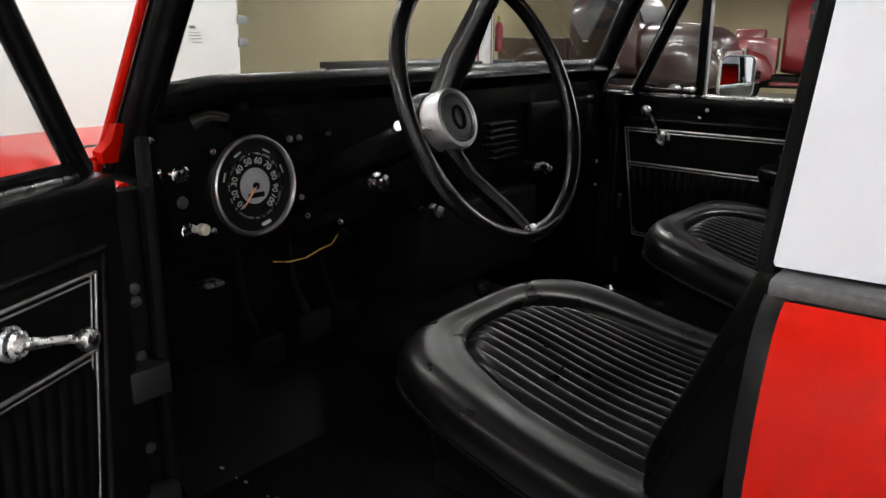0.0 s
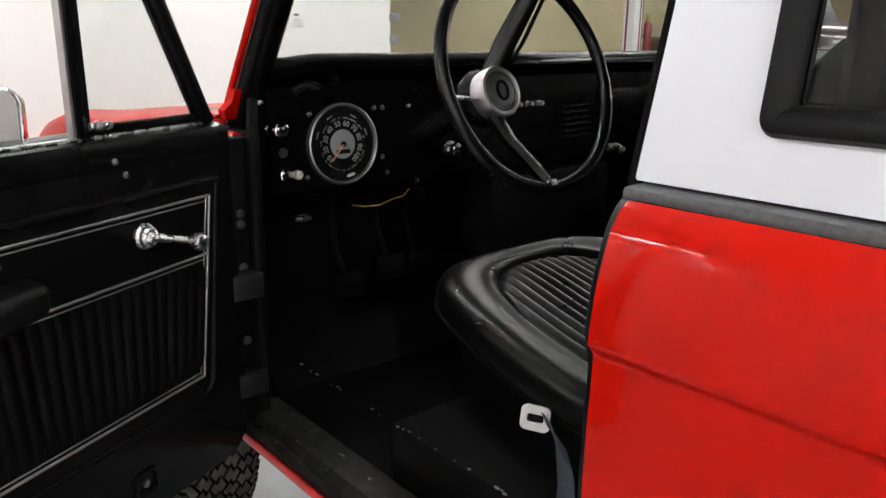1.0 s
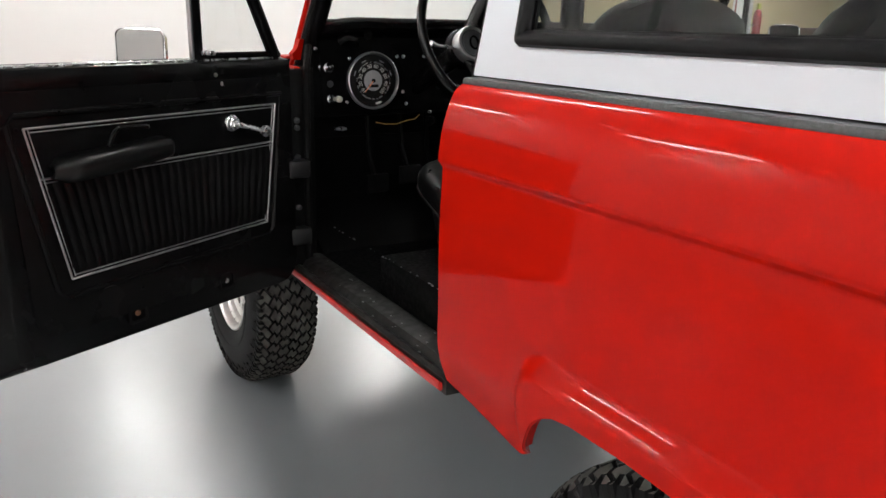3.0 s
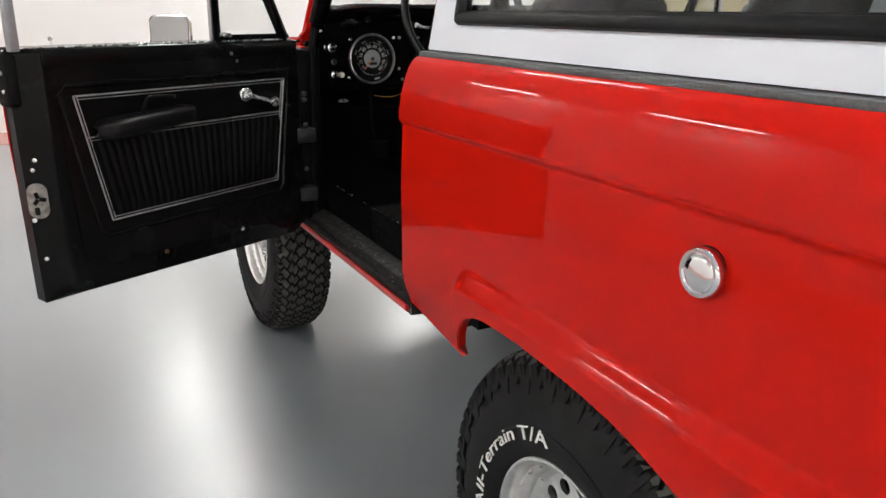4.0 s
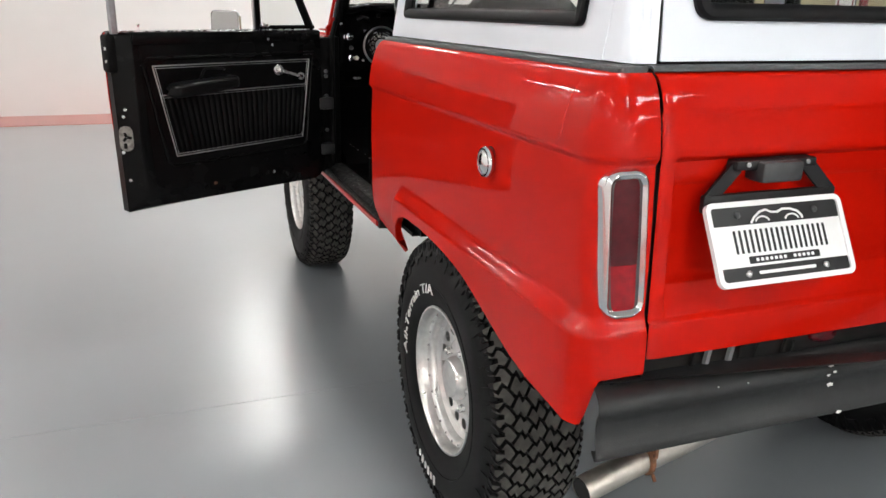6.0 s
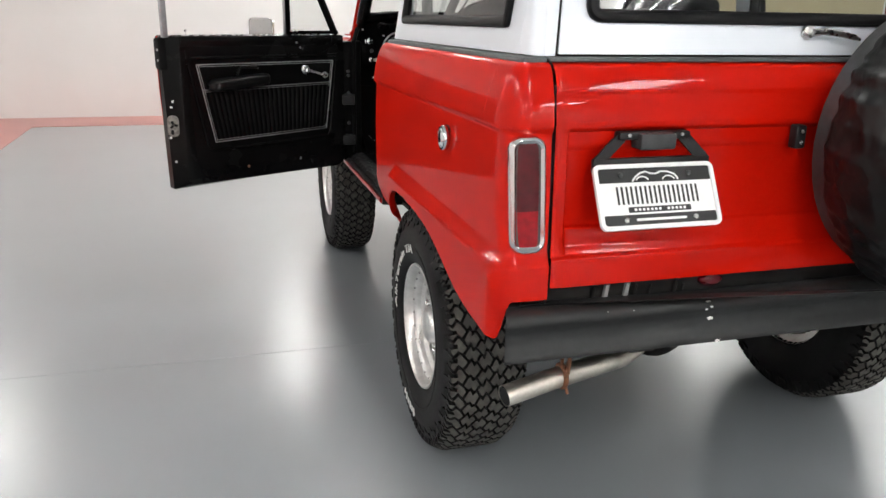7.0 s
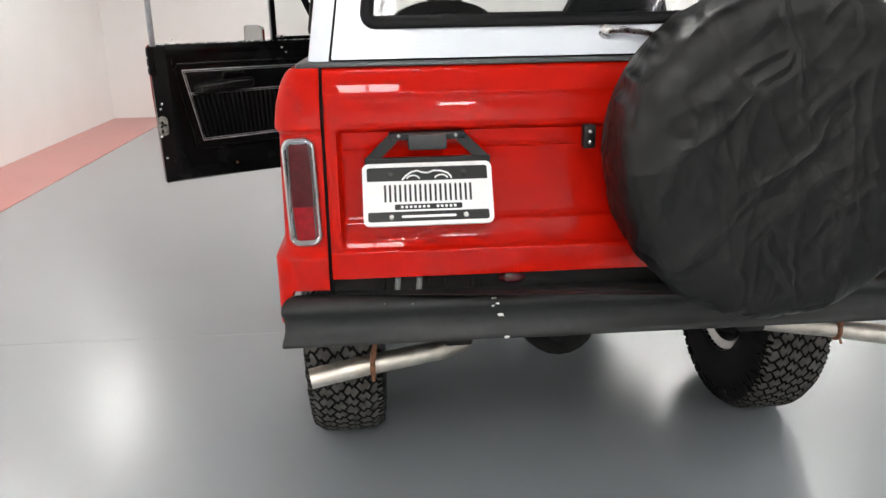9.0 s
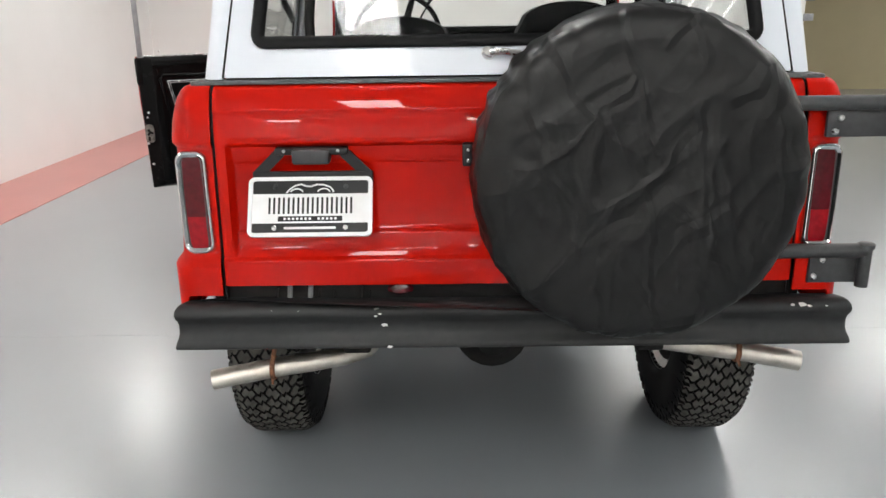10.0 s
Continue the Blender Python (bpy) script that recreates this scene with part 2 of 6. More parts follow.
def rrect(w, h, r, n=5, side=1):
    """A rounded rectangle round the origin, anticlockwise, with n points a corner and some on each side."""
    pts = []
    for cx, cy, a0 in ((w / 2 - r, h / 2 - r, 0), (-w / 2 + r, h / 2 - r, 90), (-w / 2 + r, -h / 2 + r, 180), (w / 2 - r, -h / 2 + r, 270)):
        for i in range(n + 1):
            a = radians(a0 + 90 * i / n)
            pts.append((cx + r * math.cos(a), cy + r * math.sin(a)))
    out = []
    for i, p in enumerate(pts):
        out.append(p)
        if i % (n + 1) == n:
            q = pts[(i + 1) % len(pts)]
            for k in range(1, side):
                out.append((p[0] + (q[0] - p[0]) * k / side, p[1] + (q[1] - p[1]) * k / side))
    return out


def prism(outline, f, d0, d1, bm=None):
    """A flat outline given depth: f(a, b, d) places a point."""
    bm = bm or bmesh.new()
    a = [bm.verts.new(f(x, y, d0)) for x, y in outline]
    b = [bm.verts.new(f(x, y, d1)) for x, y in outline]
    n = len(a)
    bm.faces.new(a)
    bm.faces.new(b[::-1])
    for i in range(n):
        bm.faces.new((a[i], a[(i + 1) % n], b[(i + 1) % n], b[i]))
    return bm


def ring(outer, inner, f, d0, d1, bm=None):
    """A plate with a hole; both outlines have as many points."""
    bm = bm or bmesh.new()
    n = len(outer)
    V = [[bm.verts.new(f(x, y, d)) for x, y in line] for line in (outer, inner) for d in (d0, d1)]
    for i in range(n):
        j = (i + 1) % n
        for p, q in ((V[0], V[1]), (V[2], V[3]), (V[0], V[2]), (V[1], V[3])):
            bm.faces.new((p[i], p[j], q[j], q[i]))
    return bm


def tube(points, r, seg=10, closed=False, bm=None, cap=True, flat=1.0):
    """A round bar along points; r may be a list; flat squeezes it across its first normal."""
    bm = bm or bmesh.new()
    pts = [Vector(p) for p in points]
    n = len(pts)
    rad = r if isinstance(r, (list, tuple)) else [r] * n
    rows, up = [], None
    for i, p in enumerate(pts):
        if closed:
            t = (pts[(i + 1) % n] - pts[i - 1]).normalized()
        else:
            t = (pts[min(i + 1, n - 1)] - pts[max(i - 1, 0)]).normalized()
        if up is None:
            up = t.orthogonal().normalized()
        up = (up - t * up.dot(t)).normalized()
        w = t.cross(up)
        rows.append([bm.verts.new(p + rad[i] * (up * math.cos(2 * math.pi * k / seg) * flat + w * math.sin(2 * math.pi * k / seg))) for k in range(seg)])
    for i in range(n if closed else n - 1):
        a, b = rows[i], rows[(i + 1) % n]
        shift = 0
        if closed and i == n - 1:
            shift = min(range(seg), key=lambda s: (b[s].co - a[0].co).length)
        for k in range(seg):
            bm.faces.new((a[k], a[(k + 1) % seg], b[(k + 1 + shift) % seg], b[(k + shift) % seg]))
    if cap and not closed:
        bm.faces.new(rows[0])
        bm.faces.new(rows[-1])
    return bm


def lathe(profile, m, seg=32, bm=None, cap=True):
    """A turned body: profile rows of (radius, height) about the z axis of m."""
    bm = bm or bmesh.new()
    rows = [[bm.verts.new(m @ Vector((r * math.cos(2 * math.pi * k / seg), r * math.sin(2 * math.pi * k / seg), h))) for k in range(seg)] for r, h in profile]
    for a, b in zip(rows, rows[1:]):
        for k in range(seg):
            bm.faces.new((a[k], a[(k + 1) % seg], b[(k + 1) % seg], b[k]))
    if cap:
        bm.faces.new(rows[0])
        bm.faces.new(rows[-1])
    return bm


def grid(us, vs, f, bm=None, thick=0.0):
    bm = bm or bmesh.new()
    V = [[bm.verts.new(f(u, v)) for v in vs] for u in us]
    faces = []
    for i in range(len(us) - 1):
        for j in range(len(vs) - 1):
            faces.append(bm.faces.new((V[i][j], V[i + 1][j], V[i + 1][j + 1], V[i][j + 1])))
    if thick:
        bmesh.ops.recalc_face_normals(bm, faces=faces)
        bmesh.ops.solidify(bm, geom=faces, thickness=thick)
    return bm


def span(a, b, n):
    return [a + (b - a) * i / n for i in range(n + 1)]


def lerp_table(table, z):
    for (z0, a), (z1, b) in zip(table, table[1:]):
        if (z0 <= z <= z1) or (z1 <= z <= z0):
            return a + (b - a) * (z - z0) / (z1 - z0)
    return table[0][1] if abs(z - table[0][0]) < abs(z - table[-1][0]) else table[-1][1]


def smooth(t):
    t = min(max(t, 0.0), 1.0)
    return t * t * (3 - 2 * t)


def facing(at, normal, up=(0, 0, 1)):
    """A frame whose z axis is the normal and whose y axis leans to up."""
    z = Vector(normal).normalized()
    x = Vector(up).cross(z).normalized()
    y = z.cross(x)
    return Matrix.Translation(at) @ Matrix((x, y, z)).transposed().to_4x4()


def letters(text, size, m, material, parent, name, depth=0.001, bend=0.0, squeeze=1.0):
    """Raised lettering in the built-in font, flat on the xy plane of m, or bent round its origin at the radius bend."""
    cu = bpy.data.curves.new(name, "FONT")
    cu.body, cu.size, cu.align_x, cu.align_y, cu.extrude = text, size, "CENTER", "CENTER", depth
    tmp = new(name, cu)
    me = bpy.data.meshes.new_from_object(tmp.evaluated_get(bpy.context.evaluated_depsgraph_get()))
    bpy.data.objects.remove(tmp)
    for v in me.vertices:
        x, y, z = v.co
        x *= squeeze
        if bend:
            a = math.pi / 2 - x / bend
            x, y = (bend + y) * math.cos(a), (bend + y) * math.sin(a)
        v.co = m @ Vector((x, y, z))
    me.materials.clear()
    me.materials.append(material)
    ob = new(name, me)
    ob.parent = parent
    return ob


# ---- the room ----
X0, X1, Y0, Y1, Y2, CEIL_Z = -4.36, 21.0, -9.0, 8.92, 12.5, 3.2


def floor_mesh():
    rows = [(Y0, 0), (0.8975, 0), (0.8980, -0.0016), (0.9000, -0.0016), (0.9005, 0), (Y2, 0)]
    return grid(span(X0, X1, 1), range(len(rows)), lambda x, i: (x, rows[i][0], rows[i][1]))


tagged(part("floor", floor_mesh(), FLOOR, sharp=10), "glossy grey epoxy showroom floor with a thin joint line", "floor", kind="structure")
bm = prism([(X0, Y0), (X0 + 0.82, Y0), (X0 + 0.82, Y1 - 0.82), (4.9, Y1 - 0.82), (4.9, Y1), (X0, Y1)], lambda a, b, d: (a, b, d), -0.002, 0.005)
tagged(part("floor_band", bm, BAND, sharp=10), "faded red painted border band along the walls", "floor", kind="structure")
tagged(part("wall_west", rbox((X0 - 0.15, Y0, 0), (X0, Y1 + 0.15, CEIL_Z)), WALL_W), "plain white painted showroom wall", "wall", kind="structure")
tagged(part("wall_north", rbox((X0, Y1, 0), (4.88, Y1 + 0.15, CEIL_Z)), WALL_W), "plain white painted end wall", "wall", kind="structure")
tagged(part("wall_north_beige", rbox((4.5, Y2, 0), (X1, Y2 + 0.15, CEIL_Z)), WALL_B), "beige painted end wall", "wall", kind="structure")
tagged(part("wall_east", rbox((X1, Y0, 0), (X1 + 0.15, Y2 + 0.15, CEIL_Z)), WALL_B), "beige painted far wall", "wall", kind="structure")
tagged(part("wall_south", rbox((X0 - 0.15, Y0 - 0.15, 0), (X1 + 0.15, Y0, CEIL_Z)), WALL_W), "white painted wall behind the camera", "wall", kind="structure")
tagged(part("ceiling", rbox((X0 - 0.15, Y0 - 0.15, CEIL_Z), (X1 + 0.15, Y2 + 0.15, CEIL_Z + 0.1)), CEIL), "white showroom ceiling", "ceiling", kind="structure")
tagged(part("wall_return", rbox((4.73, Y1 + 0.15, 0), (4.88, Y2 + 0.15, CEIL_Z)), WALL_B), "beige return wall", "wall", kind="structure")
# hinge plates on the edge of the white wall
for z in (1.63, 1.36):
    tagged(part("wall_bracket", rbox((4.86, Y1 - 0.03, z - 0.05), (5.0, Y1 - 0.004, z + 0.05), 0.008), GREYMETAL), "small grey metal hinge bracket on the wall edge", "bracket", group="wall brackets")


def fixture(lit, places, half, label):
    ob = empty("ceiling_light", Matrix.Translation((0, 0, 0)), label, "ceiling light", group="ceiling lights")
    bm = rbox((-0.30, -0.62, -0.03), (0.30, 0.62, 0.0), 0.005)
    for k in range(5):
        x = -0.28 + 0.14 * k
        prism([(x - 0.02, -0.03), (x + 0.02, -0.03), (x, -0.085)], lambda a, b, d: (a, d, b), -0.61, 0.61, bm)
    part("reflector", bm, FIXTURE, ob, "white ridged reflector")
    for x in places:
        part("tube", tube([(x, -half, -0.07), (x, half, -0.07)], 0.0085, 8), lit, ob, "glowing white fluorescent tube")
    return ob


first = fixture(TUBE, (-0.21, -0.07, 0.07, 0.21), 0.58, "four-tube fluorescent high-bay light with a white reflector")
aged = fixture(TUBE_OLD, (-0.07, 0.07), 0.54, "two-tube fluorescent light with a white reflector near the wall")
aged.matrix_basis = Matrix.Translation((-3.85, 6.07, CEIL_Z))
LIGHTS = [(-0.4, 8.0)] + [(-3.85, y) for y in (3.30, 0.53, -2.24, -5.01, -7.78)] + [(-0.5, y) for y in (5.4, 2.7, 0.0, -6.4)] + [(2.75, y) for y in (8.2, 5.6, 3.0, 0.4, -6.2)] + [(1.55, -3.75)]
LIGHTS += [(x, y) for x in (5.8, 9.4, 13.0, 16.6) for y in (-4.5, -0.5, 3.5, 7.5)] + [(11.0, 11.0), (14.6, 11.0)]
for i, (x, y) in enumerate(LIGHTS):
    m = Matrix.Translation((x, y, CEIL_Z))
    if i == 0:
        first.matrix_basis = m
    else:
        copy_thing(aged if x < -3 else first, m)


def panel_light(x, y, lit=PANEL):
    ob = empty("ceiling_panel_light", Matrix.Translation((x, y, CEIL_Z)), "unseen bright two-panel diffuser ceiling light in a white frame", "ceiling light")
    part("frame", ring(rrect(0.50, 1.30, 0.01, 3, 2), rrect(0.42, 1.22, 0.005, 3, 2), lambda a, b, d: (a, b, d), 0.0, -0.09), FIXTURE, ob, "white enamel frame")
    part("middle_bar", rbox((-0.014, -0.61, -0.085), (0.004, 0.61, 0.0), 0.002), FIXTURE, ob)
    for x0, x1 in ((-0.205, -0.016), (0.006, 0.205)):
        part("diffuser", rbox((x0, -0.61, -0.08), (x1, 0.61, -0.07), 0.002), lit, ob, "glowing white diffuser")


panel_light(-0.69, -3.85)
# three unseen panels added behind the viewpoint to brighten the rear of the car
for x in (-2.2, 0.3, 2.8):
    panel_light(x, -8.0, PANEL_FILL)


# ---- the vehicle: body ----
car = empty("off_road_vehicle", Matrix.Translation((0, 0, -0.025)), "bright red vintage two-door off-roader with a white hardtop, driver door open", "car")
AXLE_R, AXLE_F, TYRE_R = 0.070, 2.41, 0.398
GROW = 1.042
HUB_Z = TYRE_R * GROW + 0.025
SIDE = [(0.60, 0.862), (0.70, 0.865), (0.90, 0.866), (1.00, 0.868), (1.10, 0.867), (1.17, 0.864), (1.190, 0.864), (1.197, 0.869), (1.203, 0.8745), (1.22, 0.8735),
        (1.26, 0.8675), (1.275, 0.8640), (1.29, 0.8596), (1.305, 0.8550), (1.32, 0.8492), (1.335, 0.8395), (1.342, 0.8320), (1.346, 0.8250), (1.352, 0.808)]


def side_x(z):
    return lerp_table(SIDE, z)


ARCH = [(0.785, 0.722), (0.70, 0.707), (0.56, 0.676), (0.535, 0.674), (0.51, 0.690), (0.48, 0.724), (0.455, 0.765), (0.437, 0.800), (0.415, 0.824), (0.385, 0.838), (0.34, 0.846), (0.22, 0.849), (0.13, 0.845),
        (0.03, 0.838), (-0.05, 0.828), (-0.12, 0.814), (-0.20, 0.790), (-0.30, 0.756), (-0.385, 0.730), (-0.465, 0.715), (-0.56, 0.707), (-0.66, 0.703), (-1.5, 0.76)]


def flare(y, z):
    """The lower body stands proud below a ridge that turns down in front of the wheel opening."""
    qy, qz = y - 0.434, z - 0.836
    d = math.hypot(max(qy, 0), max(qz, 0)) + min(max(qy, qz), 0) - 0.062
    return 0.027 * smooth(0.5 - d / 0.046)


def tuck(y, z):
    """Ahead of the wheel opening the lower edge turns in towards the rocker."""
    return 0.040 * smooth((0.82 - z) / 0.17) * smooth((y - 0.40) / 0.10)


def rake(y):
    """The belt line falls a little from the rear corner towards the door."""
    return -0.015 * min(max((y + 0.58) / 1.36, 0.0), 1.0)


def quarter(sgn):
    """Quarter panel: the side, its wheel opening and the rounded rear corner up to the tailgate gap."""
    ys = span(0.785, 0.57, 8) + span(0.555, 0.38, 22) + span(0.36, -0.58, 44)
    path = [("side", y, lerp_table(ARCH, y)) for y in ys]
    path += [("arc", 90 * k / 12, 0.701 + 0.099 * smooth((90 * k / 12 - 32) / 40)) for k in range(13)]
    path += [("rear", -0.79, 0.80), ("rear", -0.757, 0.80)]
    hi = [0.872, 0.876, 0.880, 0.884, 0.888, 0.892, 0.896, 0.90, 0.904, 0.908, 0.912, 0.916, 0.92, 0.924, 0.93, 0.96, 1.0, 1.05, 1.10, 1.15, 1.185, 1.190, 1.194, 1.198, 1.203, 1.21, 1.22, 1.24, 1.26, 1.275, 1.29, 1.303, 1.315, 1.325, 1.335, 1.341, 1.346]

    def place(i, j):
        kind, u, b = path[i]
        z = b + (0.87 - b) * (j / 10) ** 0.8 if j < 10 else hi[j - 10]
        r = 0.042 + 0.028 * smooth((z - 0.91) / 0.10)
        if kind == "side":
            x, y, nx, ny = -0.874, max(u, -0.664 + r), -1.0, 0.0
        elif kind == "arc":
            c, n = math.cos(radians(u)), math.sin(radians(u))
            x, y, nx, ny = -0.874 + r * (1 - c), -0.664 + r - r * n, -c, -n
        else:
            x, y, nx, ny = u, -0.664, 0.0, -1.0
        if kind == "side" and u < -0.55:
            y = u + (y - u) * smooth((-0.55 - u) / 0.03) if y > u else u
        o = 0.874 - side_x(z) - flare(y, z) * (1 - 0.45 * abs(ny)) + (tuck(y, z) if kind == "side" else 0.0)
        lean = -0.03 * min(max(1.2 - z, 0), 0.35) * abs(ny)
        return (sgn * -(x - nx * o), y - ny * o + lean, z + rake(y) * smooth((z - 0.95) / 0.25))

    return grid(range(len(path)), range(10 + len(hi)), place, thick=0.006)


def arch_lip(sgn):
    """The rolled edge that returns inwards round the wheel opening."""
    ys = span(0.475, 0.38, 18) + span(0.36, -0.60, 40)

    def place(y, j):
        b = lerp_table(ARCH, y)
        x = side_x(b) + flare(y, b) - tuck(y, b)
        return (sgn * (x - (0.002, 0.009, 0.020)[j]), y, b + (0.001, 0.004, 0.006)[j])

    return grid(ys, range(3), place, thick=0.003)


q = part("left_quarter_panel", quarter(-1), RED, car, "glossy red quarter panel with a flared wheel opening", sharp=50)
part("body_seam", tube([(-side_x(z) - 0.0002, -0.525 + 0.10 * (1.335 - z), z + rake(-0.5)) for z in (1.330, 1.315, 1.29, 1.26, 1.23, 1.205)], 0.0008, 6), RED, q, "filled paint seam by the rear corner")
qr = part("right_quarter_panel", quarter(1), RED, car, "glossy red quarter panel", sharp=50)
part("wheel_arch_lip", arch_lip(-1), RED, q, "rolled red lip of the wheel opening")
part("wheel_arch_lip", arch_lip(1), RED, qr, "rolled red lip of the wheel opening")


def belt_strip(sgn):
    outer = [(-0.8145, y) for y in span(0.80, -0.594, 24)] + [(-0.804 - 0.0105 * math.cos(radians(a)), -0.594 - 0.0105 * math.sin(radians(a))) for a in (15, 30, 45, 60, 75, 90)] + [(-0.757, -0.6045)]
    inner = [(-0.775, y) for y in span(0.80, -0.55, 24)] + [(-0.735 - 0.04 * math.cos(radians(a)), -0.55 - 0.04 * math.sin(radians(a))) for a in (15, 30, 45, 60, 75, 90)] + [(-0.757, -0.59)]
    sec = [(0.0, 1.344), (0.0, 1.352), (0.06, 1.3555), (0.25, 1.3565), (1.0, 1.3570)]

    def place(i, j):
        s, z = sec[j]
        return (sgn * -(outer[i][0] + (inner[i][0] - outer[i][0]) * s), outer[i][1] + (inner[i][1] - outer[i][1]) * s, z + rake(outer[i][1]))

    return grid(range(len(outer)), range(len(sec)), place)


part("belt_gasket", belt_strip(-1), FLANGE, car, "dark grey textured gasket under the hardtop")
part("belt_gasket", belt_strip(1), FLANGE, car, "dark grey textured gasket under the hardtop")


# tailgate with a recessed centre
REC = [(0.80, 0.0), (0.897, 0.0), (0.905, 0.004), (0.925, 0.012), (0.965, 0.018), (0.972, 0.026), (1.0, 0.030), (1.145, 0.032), (1.155, 0.024), (1.192, 0.018), (1.200, 0.004), (1.206, 0.0), (1.40, 0.0)]


def tailgate():
    xs = [-0.749, -0.745, -0.735, -0.722, -0.716, -0.712, -0.708, -0.70] + span(-0.68, 0.68, 40) + [0.70, 0.708, 0.712, 0.716, 0.722, 0.735, 0.745, 0.749]
    zs = [0.826, 0.829, 0.835, 0.85, 0.87, 0.885, 0.893, 0.897, 0.901, 0.905, 0.915, 0.925, 0.945, 0.960, 0.965, 0.968, 0.972, 0.985, 1.0, 1.05, 1.10, 1.145, 1.148, 1.155, 1.17, 1.185,
          1.192, 1.196, 1.20, 1.206, 1.22, 1.24, 1.26, 1.275, 1.280, 1.285, 1.29, 1.303, 1.315, 1.325, 1.335, 1.341, 1.346, 1.352]

    def place(x, z):
        o = 0.874 - side_x(z) if z > 1.203 else 0.0
        ridge = -0.006 * smooth((z - 1.276) / 0.008) * smooth((1.354 - z) / 0.016)
        edge = smooth((0.7495 - abs(x)) / 0.008)
        lip = 0.006 * smooth((0.902 - z) / 0.008)
        y = -0.662 + o - 0.03 * min(max(1.2 - z, 0), 0.35) - lip + 0.005 * (1 - edge) + ridge * 0.8
        y += lerp_table(REC, z) * smooth((0.722 - abs(x)) / 0.012)
        return (x, y, z)

    return grid(xs, zs, place, thick=0.012)


tg = part("tailgate", tailgate(), RED, car, "glossy red tailgate with a recessed panel", sharp=50)
part("tailgate_gasket", grid(span(-0.757, 0.757, 8), range(5), lambda x, i: (x, (-0.624, -0.621, -0.614, -0.60, -0.56)[i], (1.349, 1.354, 1.357, 1.358, 1.358)[i]), thick=0.004), FLANGE, tg, "dark grey textured gasket")
part("tailgate_seal", tube([(-0.722, -0.584, 1.360), (0.722, -0.584, 1.360)], 0.006, 8), RUBBER, tg, "black rubber seal")
for s in (-1, 1):
    part("gap_seal", tube([(s * 0.753, -0.595, 1.350), (s * 0.753, -0.614, 1.34), (s * 0.753, -0.645, 1.26), (s * 0.753, -0.652, 1.0), (s * 0.753, -0.664, 0.78)], 0.006, 6), RUBBER, car, "black gap seal beside the tailgate")
# inner closing panels of the tub
part("rear_crossmember", rbox((-0.795, -0.64, 0.70), (0.795, -0.60, 0.845), 0.01), UNDER, car, "dark dusty rear crossmember")
part("cargo_floor", rbox((-0.80, -0.62, 0.84), (0.80, 0.70, 0.865), 0.004), BLACK_DULL, car, "black painted cargo floor")
for s in (-1, 1):
    bm = rbox((0.50, -0.60, 0.86), (0.83, 0.60, 1.06), 0.05, seg=3)
    for v in bm.verts:
        v.co.x *= s
    part("wheelhouse", bm, BLACK_DULL, car, "black inner wheelhouse")
    bm = grid(span(0.80, -0.58, 3), span(1.03, 1.328, 3), lambda y, z: (s * 0.81, y, z), thick=0.005)
    part("inner_side_panel", bm, BLACK_DULL, car, "black inner side panel")
    # wheel well liner above the tyre
    bm = bmesh.new()
    arc = [radians(a) for a in range(75, 151, 5)]
    grid(arc, [0.45, 0.80], lambda a, x: (s * x, AXLE_R + 0.48 * math.cos(a), 0.42 + 0.425 * math.sin(a)), bm=bm, thick=0.006)
    part("wheel_liner", bm, UNDER, car, "dark wheel well liner")

# door jamb behind the driver door: pillar face, seal and striker
for s in (-1, 1):
    bm = bmesh.new()
    prof = [(0.838, 0.745), (0.848, 0.80), (0.86, 0.90), (0.859, 1.16), (0.866, 1.185), (0.857, 1.265), (0.835, 1.315), (0.815, 1.330), (0.77, 1.332), (0.77, 0.745)]
    prism(prof, lambda a, b, d: (s * a, d, b), 0.700, 0.781, bm)
    part("door_jamb", bm, BLACK_DULL, car, "black painted rear door jamb")
    zs = span(0.76, 1.30, 12) + [1.315, 1.328, 1.338, 1.345]
    bm = grid(zs, (0.786, 0.795, 0.803), lambda z, y: (s * (side_x(z) - 0.012 - 0.5 * max(0, y - 0.795)), y, z - 0.3 * max(0, y - 0.80) - 0.015 * smooth((z - 0.95) / 0.25)), thick=0.004)
    part("jamb_flange", bm, RUBBER, car, "dark grey flange along the door jamb")
    part("jamb_seal", tube([(s * 0.840, 0.79, 0.75), (s * 0.847, 0.79, 1.0), (s * 0.847, 0.79, 1.185), (s * 0.832, 0.79, 1.285), (s * 0.80, 0.795, 1.335)], 0.009, 8), RUBBER, car, "black rubber door seal")
    lathe([(0.0005, 0), (0.009, 0.0), (0.009, 0.012), (0.005, 0.014)], facing((s * 0.82, 0.782, 0.97), (0, 1, 0)), 12, bm := bmesh.new())
    part("striker_bolt", bm, CHROME_DULL, car, "worn steel striker bolt")


# hardtop
TOP_Z0, TOP_Z1 = 1.3595, 1.87


